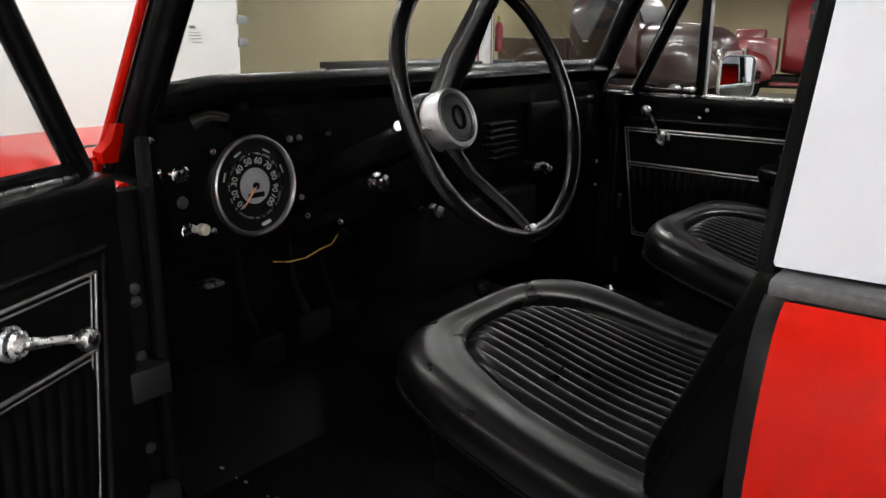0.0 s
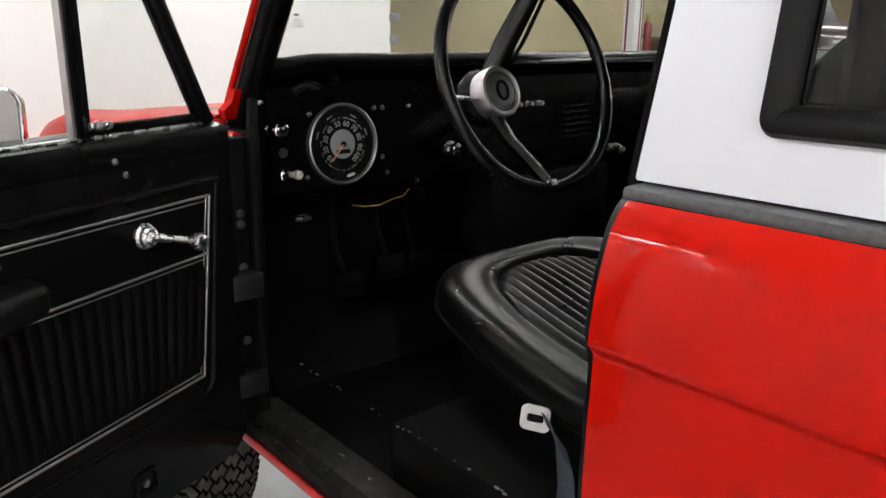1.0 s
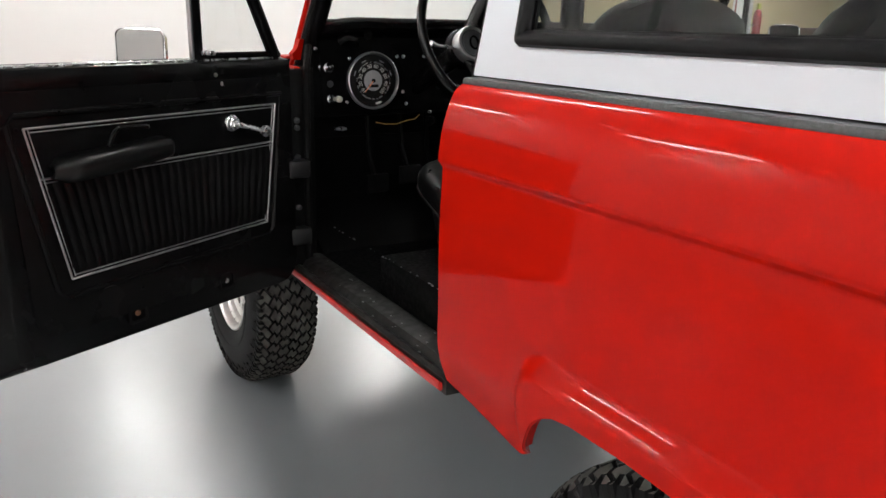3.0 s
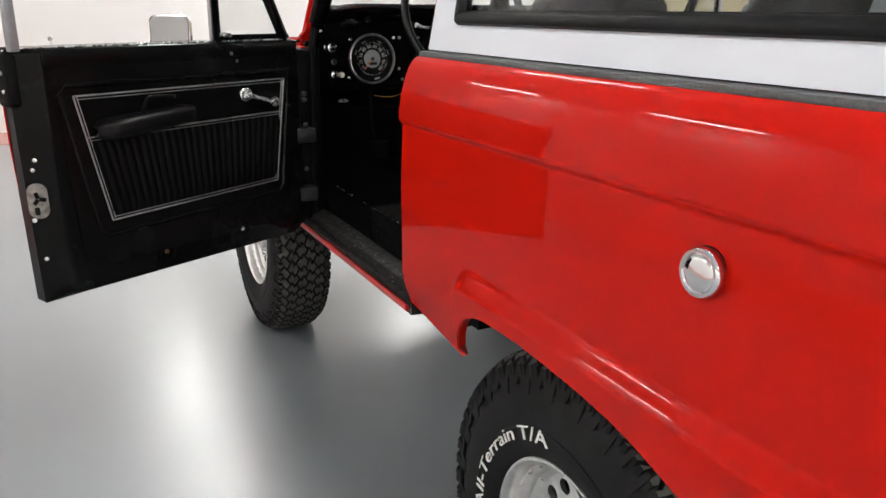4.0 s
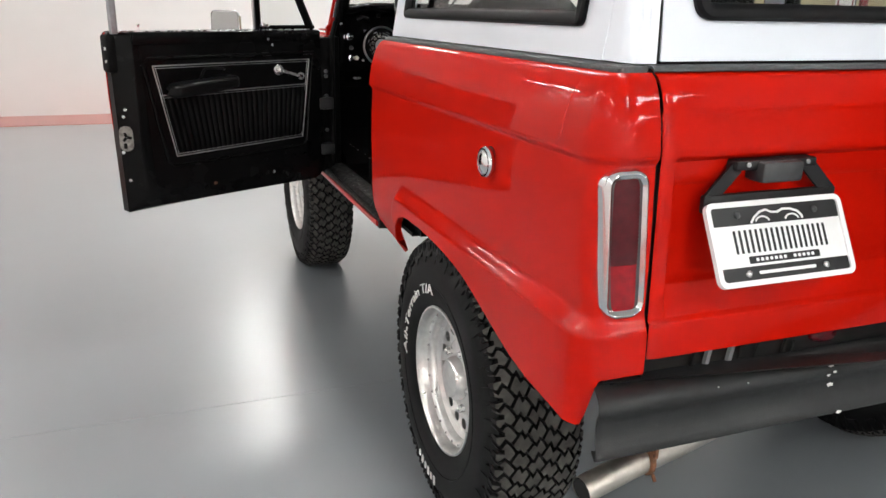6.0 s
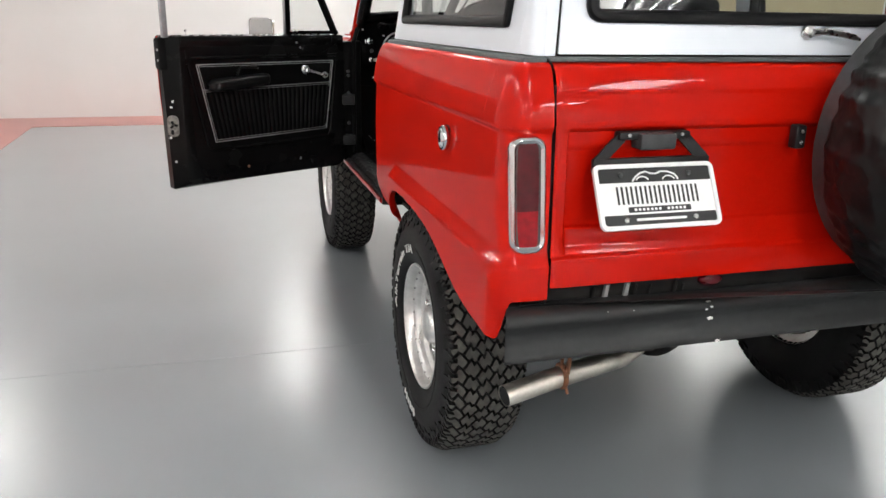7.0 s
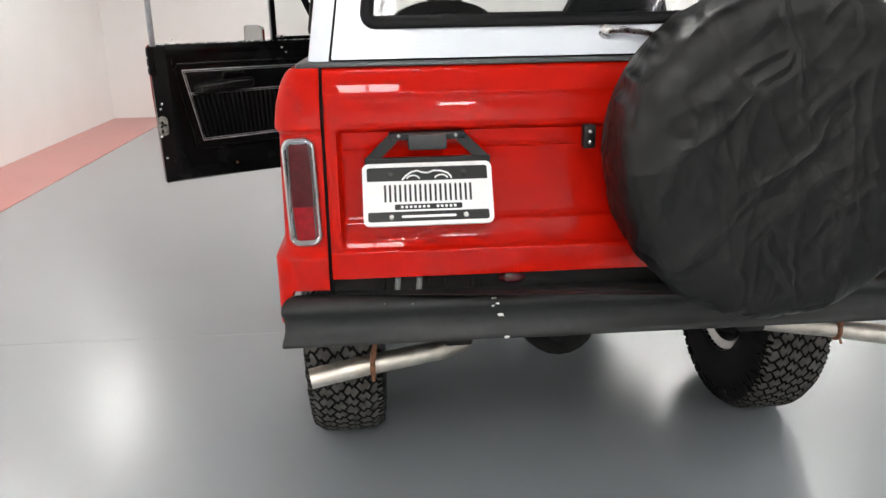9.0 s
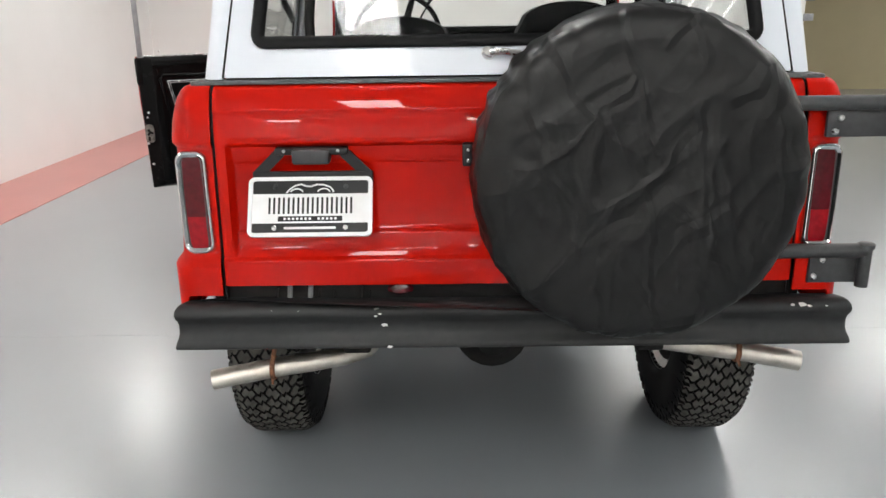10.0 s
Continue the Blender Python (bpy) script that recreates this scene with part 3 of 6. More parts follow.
def top_side(sgn):
    """Side of the hardtop with its window opening, in (y, z)."""
    y0, y1 = -0.50, 0.806
    wy0, wy1, wz0, wz1 = -0.412, 0.674, 1.422, 1.76
    n = 6
    cy, cz = (y0 + y1) / 2, (TOP_Z0 + TOP_Z1) / 2
    outer = [(a + cy, b + cz) for a, b in rrect(y1 - y0, TOP_Z1 - TOP_Z0, 0.004, n, 4)]
    wy, wz = (wy0 + wy1) / 2, (wz0 + wz1) / 2
    inner = [(a + wy, b + wz) for a, b in rrect(wy1 - wy0, wz1 - wz0, 0.016, n, 4)]
    f = lambda y, z, d: (sgn * (0.786 - 0.15 * (z - 1.366) - d), y - 0.07 * (z - 1.366) * smooth((y - 0.68) / 0.1), z + rake(y) * smooth((1.85 - z) / 0.35))
    bm = ring(outer, inner, f, 0.0, 0.028)
    ob = part("hardtop_side", bm, WHITE, car, "white painted hardtop side", sharp=30)
    seal = [f(a + wy, b + wz, -0.004) for a, b in rrect(wy1 - wy0 - 0.020, wz1 - wz0 - 0.020, 0.0025, n, 6)]
    part("window_seal", tube(seal, 0.0160, 10, closed=True, flat=0.8), RUBBER, ob, "thick black rubber window seal")
    pane = rrect(wy1 - wy0 - 0.03, wz1 - wz0 - 0.03, 0.04, n, 1)
    part("side_window", prism([(a + wy, b + wz) for a, b in pane], f, 0.008, 0.012), GLASS, ob, "fixed side window glass", shadow=False)
    # inner lip of the window, bright edge
    lip = [f(a + wy, b + wz, 0.010) for a, b in rrect(wy1 - wy0 - 0.046, wz1 - wz0 - 0.046, 0.006, n, 6)]
    part("seal_lip", tube(lip, 0.004, 6, closed=True), RUBBER, ob)
    # front edge seal
    part("hardtop_front_seal", tube([f(0.812, z, 0.012) for z in span(1.352, 1.87, 6)], 0.0095, 8), BLACK_DULL, ob, "black door seal along the hardtop front edge")
    return ob


for s in (-1, 1):
    top_side(s)

    def post(i, z, s=s):
        pts = [(0.786, -0.50), (0.786, -0.535)] + [(0.748 + 0.038 * math.cos(radians(a)), -0.550 - 0.043 * math.sin(radians(a))) for a in (0, 18, 36, 54, 72, 90)] + [(0.7335, -0.593)]
        x, y = pts[i]
        return (s * (x - 0.15 * (z - 1.3595)), y + 0.25 * (z - 1.3595) * smooth((-0.50 - y) / 0.1), z)

    part("hardtop_corner", grid(range(9), span(TOP_Z0, TOP_Z1, 8), post, thick=-0.02), WHITE, car, "white rounded hardtop corner post", sharp=50)


def liftgate():
    hw, wz0, wz1 = 0.726, 1.436, 1.78
    f = lambda x, z, d: (x * (1 - 0.20 * (z - 1.366)), -0.594 + 0.25 * (z - 1.366) + d, z)
    cz, wz = (1.363 + TOP_Z1) / 2, (wz0 + wz1) / 2
    outer = [(a, b + cz) for a, b in rrect(2 * hw, TOP_Z1 - 1.363, 0.004, 6, 4)]
    inner = [(a, b + wz) for a, b in rrect(1.325, wz1 - wz0, 0.03, 6, 4)]
    ob = part("liftgate", ring(outer, inner, f, 0.0, 0.03), WHITE, car, "white painted rear liftgate", sharp=30)
    seal = [f(a, b + wz, -0.004) for a, b in rrect(1.325 - 0.026, wz1 - wz0 - 0.026, 0.024, 6, 6)]
    part("window_seal", tube(seal, 0.018, 10, closed=True, flat=0.8), RUBBER, ob, "thick black rubber window seal")
    pane = [(a, b + wz) for a, b in rrect(1.325 - 0.03, wz1 - wz0 - 0.03, 0.024, 6, 1)]
    part("rear_window", prism(pane, f, 0.008, 0.012), GLASS, ob, "rear window glass", shadow=False)
    for s in (-1, 1):
        part("gap_seal", tube([f(s * 0.7297, z, 0.006) for z in span(1.362, 1.87, 4)], 0.0042, 8), RUBBER, ob)
    # handle: round boss and a lever
    bm = bmesh.new()
    m = facing((-0.045, -0.586, 1.418), (0, -0.97, -0.24))
    lathe([(0.019, 0.0), (0.018, 0.005), (0.014, 0.008), (0.012, 0.013), (0.008, 0.016), (0.002, 0.017)], m, 20, bm)
    tube([(-0.045, -0.604, 1.418), (-0.01, -0.610, 1.421), (0.03, -0.612, 1.416), (0.08, -0.610, 1.407), (0.10, -0.606, 1.401)], [0.010, 0.011, 0.010, 0.008, 0.004], 10, bm=bm, flat=0.7)
    part("liftgate_handle", bm, CHROME_DULL, ob, "worn chrome lever handle")
    return ob


liftgate()
bm = rbox((-0.73, -0.52, 1.86), (0.73, 1.62, 1.93), 0.045, seg=4)
part("roof", bm, WHITE, car, "white hardtop roof")
part("headliner", rbox((-0.68, -0.48, 1.845), (0.68, 1.56, 1.858)), BLACK_DULL, car, "dark headliner")

# rocker, floor and cowl
for s in (-1, 1):
    bm = bmesh.new()
    sec = [(0.846, 0.691), (0.85, 0.694), (0.851, 0.707), (0.848, 0.712), (0.842, 0.709), (0.84, 0.693)]
    prism(sec, lambda a, b, d: (s * a, d, b), 0.80, 1.70, bm)
    part("rocker_edge", bm, RED_SILL, car, "red painted rocker edge below the door")
    bm = bmesh.new()
    sec = [(0.841, 0.686), (0.841, 0.718), (0.832, 0.725), (0.819, 0.720), (0.807, 0.736), (0.755, 0.742), (0.745, 0.738), (0.742, 0.68)]
    prism(sec, lambda a, b, d: (s * a, d, b), 0.785, 1.70, bm)
    part("door_sill", bm, SILLBLACK, car, "scuffed black door sill")
bm = rbox((-0.75, 0.60, 0.70), (0.75, 1.95, 0.725))
part("floor_pan", bm, BLACK_DULL, car, "black floor pan")
part("seat_riser", rbox((-0.735, 0.70, 0.72), (0.735, 1.315, 0.838), 0.012), BLACK_DULL, car, "black seat riser box with worn edges")
part("transmission_tunnel", rbox((-0.20, 1.0, 0.72), (0.16, 2.0, 0.93), 0.07, seg=3), BLACK_DULL, car, "black transmission tunnel")
part("firewall", rbox((-0.76, 1.93, 0.72), (0.76, 1.95, 1.325)), BLACK_DULL, car)
bm = grid([0.715, 0.86, 0.99, 1.06], [-0.72, 0.72], lambda z, x: (x, 1.93 - max(0, (0.86 - z)) * 1.4, z), thick=0.004)
part("toe_board", bm, BLACK_DULL, car)
rng = random.Random(5)
bm = bmesh.new()
for k in range(46):
    y, x = rng.uniform(0.80, 1.62), rng.choice((rng.uniform(-0.84, -0.76), rng.uniform(-0.737, -0.731)))
    z = 0.7445 if x < -0.745 else 0.8385
    if x < -0.806:
        z = 0.739
    bmesh.ops.create_icosphere(bm, subdivisions=1, radius=rng.uniform(0.0012, 0.0035), matrix=Matrix.Translation((x, y, z)) @ Matrix.Diagonal((1, rng.uniform(1, 2.2), 0.4, 1)))
part("scuff_flecks", bm, GREYMETAL, car)["kind"] = "stuff"

# hinge pillar, with bolts, hinge leaves and ribbed trim
for s in (-1, 1):
    off = 0.07 if s > 0 else 0.0
    part("hinge_pillar", rbox((0.79 * s if s > 0 else -0.85, 1.665 + off, 0.70), (0.85 if s > 0 else -0.79, 1.76 + off, 1.30), 0.012), BLACK_DULL, car, "black hinge pillar")
    part("kick_panel", rbox((0.755 if s > 0 else -0.79, 1.70 + off, 0.72), (0.79 if s > 0 else -0.755, 1.93, 1.30), 0.006), BLACK_DULL, car)
    part("pillar_seal", tube([(s * 0.80, 1.652 + off, 0.75), (s * 0.80, 1.652 + off, 1.05), (s * 0.797, 1.655 + off, 1.30), (s * 0.77, 1.70 + off, 1.36)], 0.011, 8), BLACK_DULL, car, "black door seal on the hinge pillar")
    for z in (1.155, 1.135, 1.05, 1.0, 0.90, 0.80):
        part("hinge_bolt", lathe([(0.009, 0), (0.009, 0.004), (0.004, 0.006)], facing((s * 0.825, 1.665 + off, z), (0, -1, 0)), 8), BRACKET, car, "worn steel hinge bolt")
    for z in (1.02, 0.82):
        part("hinge", rbox((s * 0.80 if s > 0 else -0.865, 1.625 + off, z - 0.025), (0.865 if s > 0 else -0.80, 1.667 + off, z + 0.025), 0.006), BRACKET_K, car, "worn black door hinge")

part("cowl_side", rbox((0.765, 1.72, 1.24), (0.835, 1.95, 1.352), 0.01), BLACK_DULL, car, "black cowl side panel")

# windshield frame: two leaning posts with a red outer face, header and base
SLOPE = 0.50


def shield(x, z, d=0.0):
    return (x, 1.80 - SLOPE * (z - 1.35) + d, z)


for s in (-1, 1):
    a, b = Vector(shield(s * 0.778, 1.30)), Vector(shield(s * 0.715, 1.86))
    part("windshield_post", tube([a, b], 0.0075, 14), RED, car, "red painted windshield post")
    a, b = Vector(shield(s * 0.742, 1.30, -0.015)), Vector(shield(s * 0.680, 1.86, -0.015))
    part("post_trim", tube([a, b], 0.030, 10), BLACK, car, "black inner windshield post trim")
for s in (-1, 1):
    bm = prism([(0.0, 0.0), (0.034, 0.0), (0.040, 0.018), (0.026, 0.034), (0.022, 0.060), (0.006, 0.060), (-0.004, 0.03)], lambda a, b, d: (s * (0.752 + a), 1.80 - 0.4 * b + d, 1.318 + b), -0.016, 0.012)
    part("post_foot", bm, RED, car, "red windshield post foot")
part("windshield_header", tube([shield(-0.70, 1.83), shield(0.70, 1.83)], 0.035, 8), BLACK, car, "black windshield header")
part("windshield", prism([(-0.71, 1.40), (0.71, 1.40), (0.67, 1.83), (-0.67, 1.83)], lambda x, z, d: shield(x, z, d), 0.0, 0.005), GLASS, car, "windshield glass", shadow=False)
part("windshield_gasket", tube([shield(x, z, -0.006) for x, z in [(-0.70, 1.425), (0.70, 1.425)]], 0.012, 8), RUBBER, car, "black windshield gasket")
# maker's mark etched on the glass
bm = bmesh.new()
m = facing(shield(-0.655, 1.505, -0.004), (0, -0.894, 0.447))
for k, (w, h, y) in enumerate(((0.012, 0.005, 0.016), (0.018, 0.0016, 0.006), (0.022, 0.0016, 0.001), (0.022, 0.0016, -0.004), (0.02, 0.0016, -0.010))):
    prism(rrect(w, h, h * 0.45, 3), lambda a, b, d, y=y: m @ Vector((a, b + y, d)), 0.0, 0.0006, bm)
part("glass_mark", bm, DIAL_G, car, "small grey etched mark on the windshield")


# ---- front sheet metal ----
def fender(sgn):
    F_ARCH = [(1.68, 0.72), (1.90, 0.72), (1.93, 0.74), (1.96, 0.79), (2.02, 0.83), (2.20, 0.85), (2.60, 0.85), (2.75, 0.82), (2.85, 0.76), (2.90, 0.72), (3.1, 0.70)]
    ys = span(1.68, 3.05, 40)

    def place(y, j):
        b = lerp_table(F_ARCH, y)
        droop = -0.020 - 0.055 * smooth((y - 2.0) / 1.0) - 0.12 * max(0.0, (y - 2.70) / 0.35) ** 2
        if j <= 6:
            z = b + (0.88 - b) * j / 6
            return (sgn * (side_x(z) + 0.014 * smooth((0.895 - z) / 0.024)), y, z)
        zs = [0.90, 0.95, 1.05, 1.15, 1.19, 1.203, 1.23, 1.26, 1.285, 1.305]
        if j - 7 < len(zs):
            z = zs[j - 7]
            return (sgn * side_x(z), y, z + droop)
        xs, z2 = [0.825, 0.80, 0.76, 0.70], [1.318, 1.324, 1.326, 1.322]
        k = j - 7 - len(zs)
        x = xs[k] if y > 1.90 else (0.830, 0.822, 0.814, 0.806)[k]
        return (sgn * x, y, z2[k] + droop)

    return grid(ys, range(7 + 10 + 4), place, thick=0.005)


for s in (-1, 1):
    part("front_fender", fender(s), RED, car, "glossy red front fender", sharp=50)
bm = grid(span(-0.70, 0.70, 20), span(1.86, 3.05, 16), lambda x, y: (x, y, 1.300 + 0.010 * (1 - (x / 0.70) ** 2) - 0.055 * smooth((y - 2.0) / 1.0) - 0.12 * max(0.0, (y - 2.70) / 0.35) ** 2), thick=0.005)
part("hood", bm, RED, car, "glossy red hood")
part("cowl", grid(span(-0.80, 0.80, 10), [1.80, 1.83, 1.86, 1.90], lambda x, y: (x, y, 1.327 + 0.012 * (1 - (x / 0.8) ** 2)), thick=0.006), RED, car, "red cowl panel")
part("front_panel", rbox((-0.85, 3.03, 0.75), (0.85, 3.06, 1.125), 0.012), WHITE, car, "white front grille panel")
part("front_bumper", rbox((-0.86, 3.10, 0.62), (0.86, 3.20, 0.76), 0.02), CHROME, car, "chrome front bumper")
for s in (-1, 1):
    arc = [radians(a) for a in range(30, 151, 10)]
    part("front_wheel_liner", grid(arc, [0.42, 0.85], lambda a, x: (s * x, AXLE_F + 0.46 * math.cos(a), 0.42 + 0.44 * math.sin(a)), thick=0.006), UNDER, car, "dark wheel well liner")

# ---- underbody ----
for s in (-1, 1):
    part("frame_rail", rbox((s * 0.42 - 0.04, -0.58, 0.58), (s * 0.42 + 0.04, 3.05, 0.69), 0.01), UNDER, car, "dark chassis rail")
    part("shock_absorber", tube([(s * 0.50, 0.02, 0.42), (s * 0.44, 0.06, 0.66)], 0.03, 10), UNDER, car)
for y, name in ((AXLE_R, "rear_axle"), (AXLE_F, "front_axle")):
    bm = tube([(-0.66, y, 0.393), (0.66, y, 0.393)], 0.042, 12)
    lathe([(0.02, -0.15), (0.10, -0.13), (0.145, -0.06), (0.15, 0.0), (0.13, 0.08), (0.06, 0.14)], facing((0.0 if y < 1 else 0.15, y, 0.40), (0, -1, 0)), 20, bm)
    part(name, bm, UNDER, car, "dark axle housing with differential")
bm = lathe([(0.02, -0.09), (0.17, -0.08), (0.20, -0.05), (0.21, 0.0), (0.21, 0.04)], Matrix.Translation((-0.04, -0.30, 0.668)) @ Matrix.Diagonal((0.8, 1, 1, 1)), 28)
part("fuel_tank", bm, UNDER, car, "dark rounded fuel tank bottom")
part("underbody_pan", rbox((-0.76, 0.66, 0.685), (0.76, 1.9, 0.70)), UNDER, car, "dark underbody")
part("rear_underbody", rbox((-0.46, -0.56, 0.685), (0.46, 0.655, 0.70)), UNDER, car, "dark underbody between the wheel wells")
bm = bmesh.new()
rbox((-0.20, -0.60, 0.70), (-0.14, -0.585, 0.80), 0.004, bm)
rbox((-0.33, -0.615, 0.74), (-0.24, -0.59, 0.80), 0.01, bm)
part("tow_hardware", bm, RUST, car, "rusty towing hardware behind the bumper")
for x, h, r in ((-0.625, 0.812, 0.005), (-0.591, 0.815, 0.0075), (-0.535, 0.815, 0.0075), (-0.51, 0.808, 0.004), (-0.47, 0.806, 0.003), (-0.395, 0.815, 0.005), (-0.375, 0.80, 0.003)):
    part("wiring_clip", tube([(x, -0.646, 0.74), (x + 0.006, -0.648, h - 0.02), (x + 0.008, -0.650, h)], r, 6), UNDER if r < 0.0055 else GREYMETAL, car, "dusty clip under the tailgate")
part("tow_reflector", lathe([(0.001, 0.008), (0.02, 0.007), (0.027, 0.0), (0.027, -0.02)], facing((-0.285, -0.648, 0.803), (0, -1, 0.3)) @ Matrix.Diagonal((1.3, 0.6, 1, 1)), 20), LENS_D, car, "dark red oval reflector behind the bumper")

# exhaust
for s, dz in ((-1, -0.013), (1, 0.028)):
    pts = [(s * 0.83, -0.618, 0.536 + dz), (s * 0.66, -0.588, 0.558 + dz), (s * 0.56, -0.570, 0.566 + dz), (s * 0.47, -0.550, 0.573 + dz), (s * 0.40, -0.510, 0.580 + dz), (s * 0.37, -0.42, 0.592 + dz), (s * 0.37, 0.1, 0.615), (s * 0.33, 0.6, 0.60)]
    fine = []
    for a, b in zip(pts, pts[1:]):
        fine += [Vector(a).lerp(Vector(b), k / 4) for k in range(4)]
    fine.append(Vector(pts[-1]))
    ob = part("exhaust_pipe", tube(fine, 0.028, 18, cap=False), STEEL, car, "bare steel exhaust pipe with heat stains")
    # a solid dark plug fills the bore from just inside the mouth
    part("pipe_bore", tube([Vector(pts[0]).lerp(Vector(pts[1]), 0.002), Vector(pts[0]).lerp(Vector(pts[1]), 0.5)], 0.0250, 18, cap=True), UNDER, ob, "dark plug inside the pipe mouth")
    ring_pts = [Vector(pts[1]) + Vector((0.0, 0.029 * math.cos(a), 0.029 * math.sin(a))) for a in span(0, 2 * math.pi, 16)[:-1]]
    bm = tube(ring_pts, 0.0075, 8, closed=True)
    tube([Vector(pts[1]) + Vector((0, 0, 0.029)), Vector(pts[1]) + Vector((s * -0.02, 0.05, 0.13))], 0.005, 6, bm=bm)
    tube([Vector(pts[1]) + Vector((0, -0.03, -0.02)), Vector(pts[1]) + Vector((0.002, -0.038, -0.034))], 0.004, 6, bm=bm)
    tube([Vector(pts[1]) + Vector((0.0, -0.034, 0.02)), Vector(pts[1]) + Vector((-s * 0.012, -0.02, 0.075))], 0.006, 6, bm=bm)
    part("hanger_clamp", bm, RUST, ob, "rusty exhaust hanger clamp")
    if s < 0:
        part("hanger_strap", rbox((-0.688, -0.585, 0.612 + dz), (-0.664, -0.572, 0.632 + dz), 0.004), RED_SILL, ob, "small red hanger strap")

# bumper: a rolled channel
sec = [(-0.655, 0.780), (-0.675, 0.784), (-0.700, 0.785), (-0.716, 0.782), (-0.727, 0.774), (-0.731, 0.763), (-0.728, 0.752), (-0.720, 0.742), (-0.716, 0.728), (-0.717, 0.708), (-0.722, 0.696), (-0.731, 0.686),
       (-0.737, 0.676), (-0.735, 0.668), (-0.727, 0.664), (-0.70, 0.664)]
xs = [-0.880, -0.877] + span(-0.86, 0.89, 8) + [0.897, 0.900]


def bumper_at(x, j):
    y, z = sec[j]
    end = smooth((abs(x - 0.0085) - 0.885) / 0.006)
    mitre = 0.38 * (y + 0.735) * smooth((abs(x - 0.007) - 0.86) / 0.02) * (1 if x < 0 else -1)
    return (x + mitre, y + 0.003 * end * (1 if j > 1 else 0.2), z - 0.001 * end)


bp = part("rear_bumper", grid(xs, range(len(sec)), bumper_at, thick=0.005), BUMPER, car, "textured black steel rear bumper with white paint chips", sharp=45)
rng = random.Random(11)
for x, z, r in ((-0.326, 0.7265, 0.0085), (-0.312, 0.674, 0.008), (-0.345, 0.7775, 0.006), (-0.36, 0.783, 0.005), (-0.335, 0.764, 0.005), (-0.347, 0.757, 0.005), (-0.49, 0.779, 0.003), (-0.55, 0.772, 0.002), (0.765, 0.777, 0.012),
                (0.785, 0.773, 0.006), (0.83, 0.772, 0.003), (0.74, 0.776, 0.007), (-0.62, 0.775, 0.002)):
    y = min((abs(b - z), a) for a, b in sec[2:])[1] - 0.0025
    pts = [(r * rng.uniform(0.6, 1.3) * math.cos(a), 0.6 * r * rng.uniform(0.5, 1.2) * math.sin(a)) for a in span(0, 2 * math.pi, 9)[:-1]]
    prism(pts, lambda a, b, d: (x + a, y - d + (b * 0.9 if z > 0.77 else 0), z + b * (0.45 if z > 0.77 else 1)), 0.0, 0.0012, bm := bmesh.new())
    part("paint_chip", bm, CHIP, bp, "bare white paint chip")

# ---- tail lamps, fuel cap, plate ----
for s in (-1, 1):
    m = facing((s * 0.811, -0.661, 1.050), (s * 0.10, -1, 0.05)) @ pose(0, 0, 0, 0, 0, -s * 1.8)
    bow = lambda b: -0.05 * b * b
    put = lambda a, b, d: m @ Vector((a, b, d + bow(b)))
    o = rrect(0.088, 0.278, 0.033, 10, 12)
    tl = part("tail_lamp", prism(rrect(0.084, 0.272, 0.028, 8, 6), put, -0.02, 0.003), BRACKET, car, "tall red tail lamp in a chrome bezel")
    bm = bmesh.new()
    i2 = rrect(0.058, 0.240, 0.014, 10, 12)
    rows = [[bm.verts.new(put(a, b, d)) for a, b in line] for line, d in ((o, -0.022), (o, -0.008), (rrect(0.0865, 0.2765, 0.032, 10, 12), -0.001), (rrect(0.0825, 0.2722, 0.030, 10, 12), 0.0060),
                                                                       (rrect(0.077, 0.266, 0.027, 10, 12), 0.0102), (rrect(0.071, 0.258, 0.023, 10, 12), 0.0115), (rrect(0.064, 0.248, 0.019, 10, 12), 0.0085), (i2, 0.005), (i2, 0.0))]
    for a, b in zip(rows, rows[1:]):
        for k in range(len(a)):
            bm.faces.new((a[k], a[(k + 1) % len(a)], b[(k + 1) % len(a)], b[k]))
    part("bezel", bm, CHROME, tl, "rounded chrome bezel")
    dark = [(a, max(b, -0.035)) for a, b in rrect(0.066, 0.256, 0.018, 5, 8)]
    lit = [(a, min(b, -0.0355)) for a, b in rrect(0.066, 0.256, 0.018, 5, 8)]
    for outline, material, name, label in ((dark, LENS_D, "lens", "dark red lens"), (lit, LENS_L, "lower_lens", "brighter red lower lens")):
        b0, b1 = min(b for a, b in outline), max(b for a, b in outline)

        def edge(b):
            d = max(abs(b) - 0.105, 0.0)
            return 0.0325 - (0.023 - math.sqrt(max(0.023 ** 2 - d * d, 0.0)))

        bm = grid(range(13), span(b0, b1, 60), lambda i, b: put(edge(b) * (i - 6) / 6, b, 0.0045 - 0.004 * abs((i - 6) / 6) ** 3 + 0.00015 * math.cos(b * 1400) * (1 if abs(i - 6) < 6 else 0)), thick=0.002)
        part(name, bm, material, tl, label, sharp=60)

m = facing((-0.862, -0.194, 1.114), (-1, 0, 0))
bm = lathe([(0.031, 0.0), (0.031, 0.005), (0.0345, 0.008), (0.0365, 0.013), (0.0355, 0.019), (0.0325, 0.0225), (0.0285, 0.0225), (0.0265, 0.0205), (0.0255, 0.0215), (0.021, 0.0245), (0.012, 0.0265), (0.001, 0.027)], m, 40)
cap = part("fuel_cap", bm, CHROME, car, "domed chrome fuel filler cap")
part("cap_gasket", tube([m @ Vector((0.034 * math.cos(a), 0.034 * math.sin(a), 0.002)) for a in span(0, 2 * math.pi, 36)[:-1]], 0.0018, 8, closed=True), RUBBER, cap, "black rubber gasket")

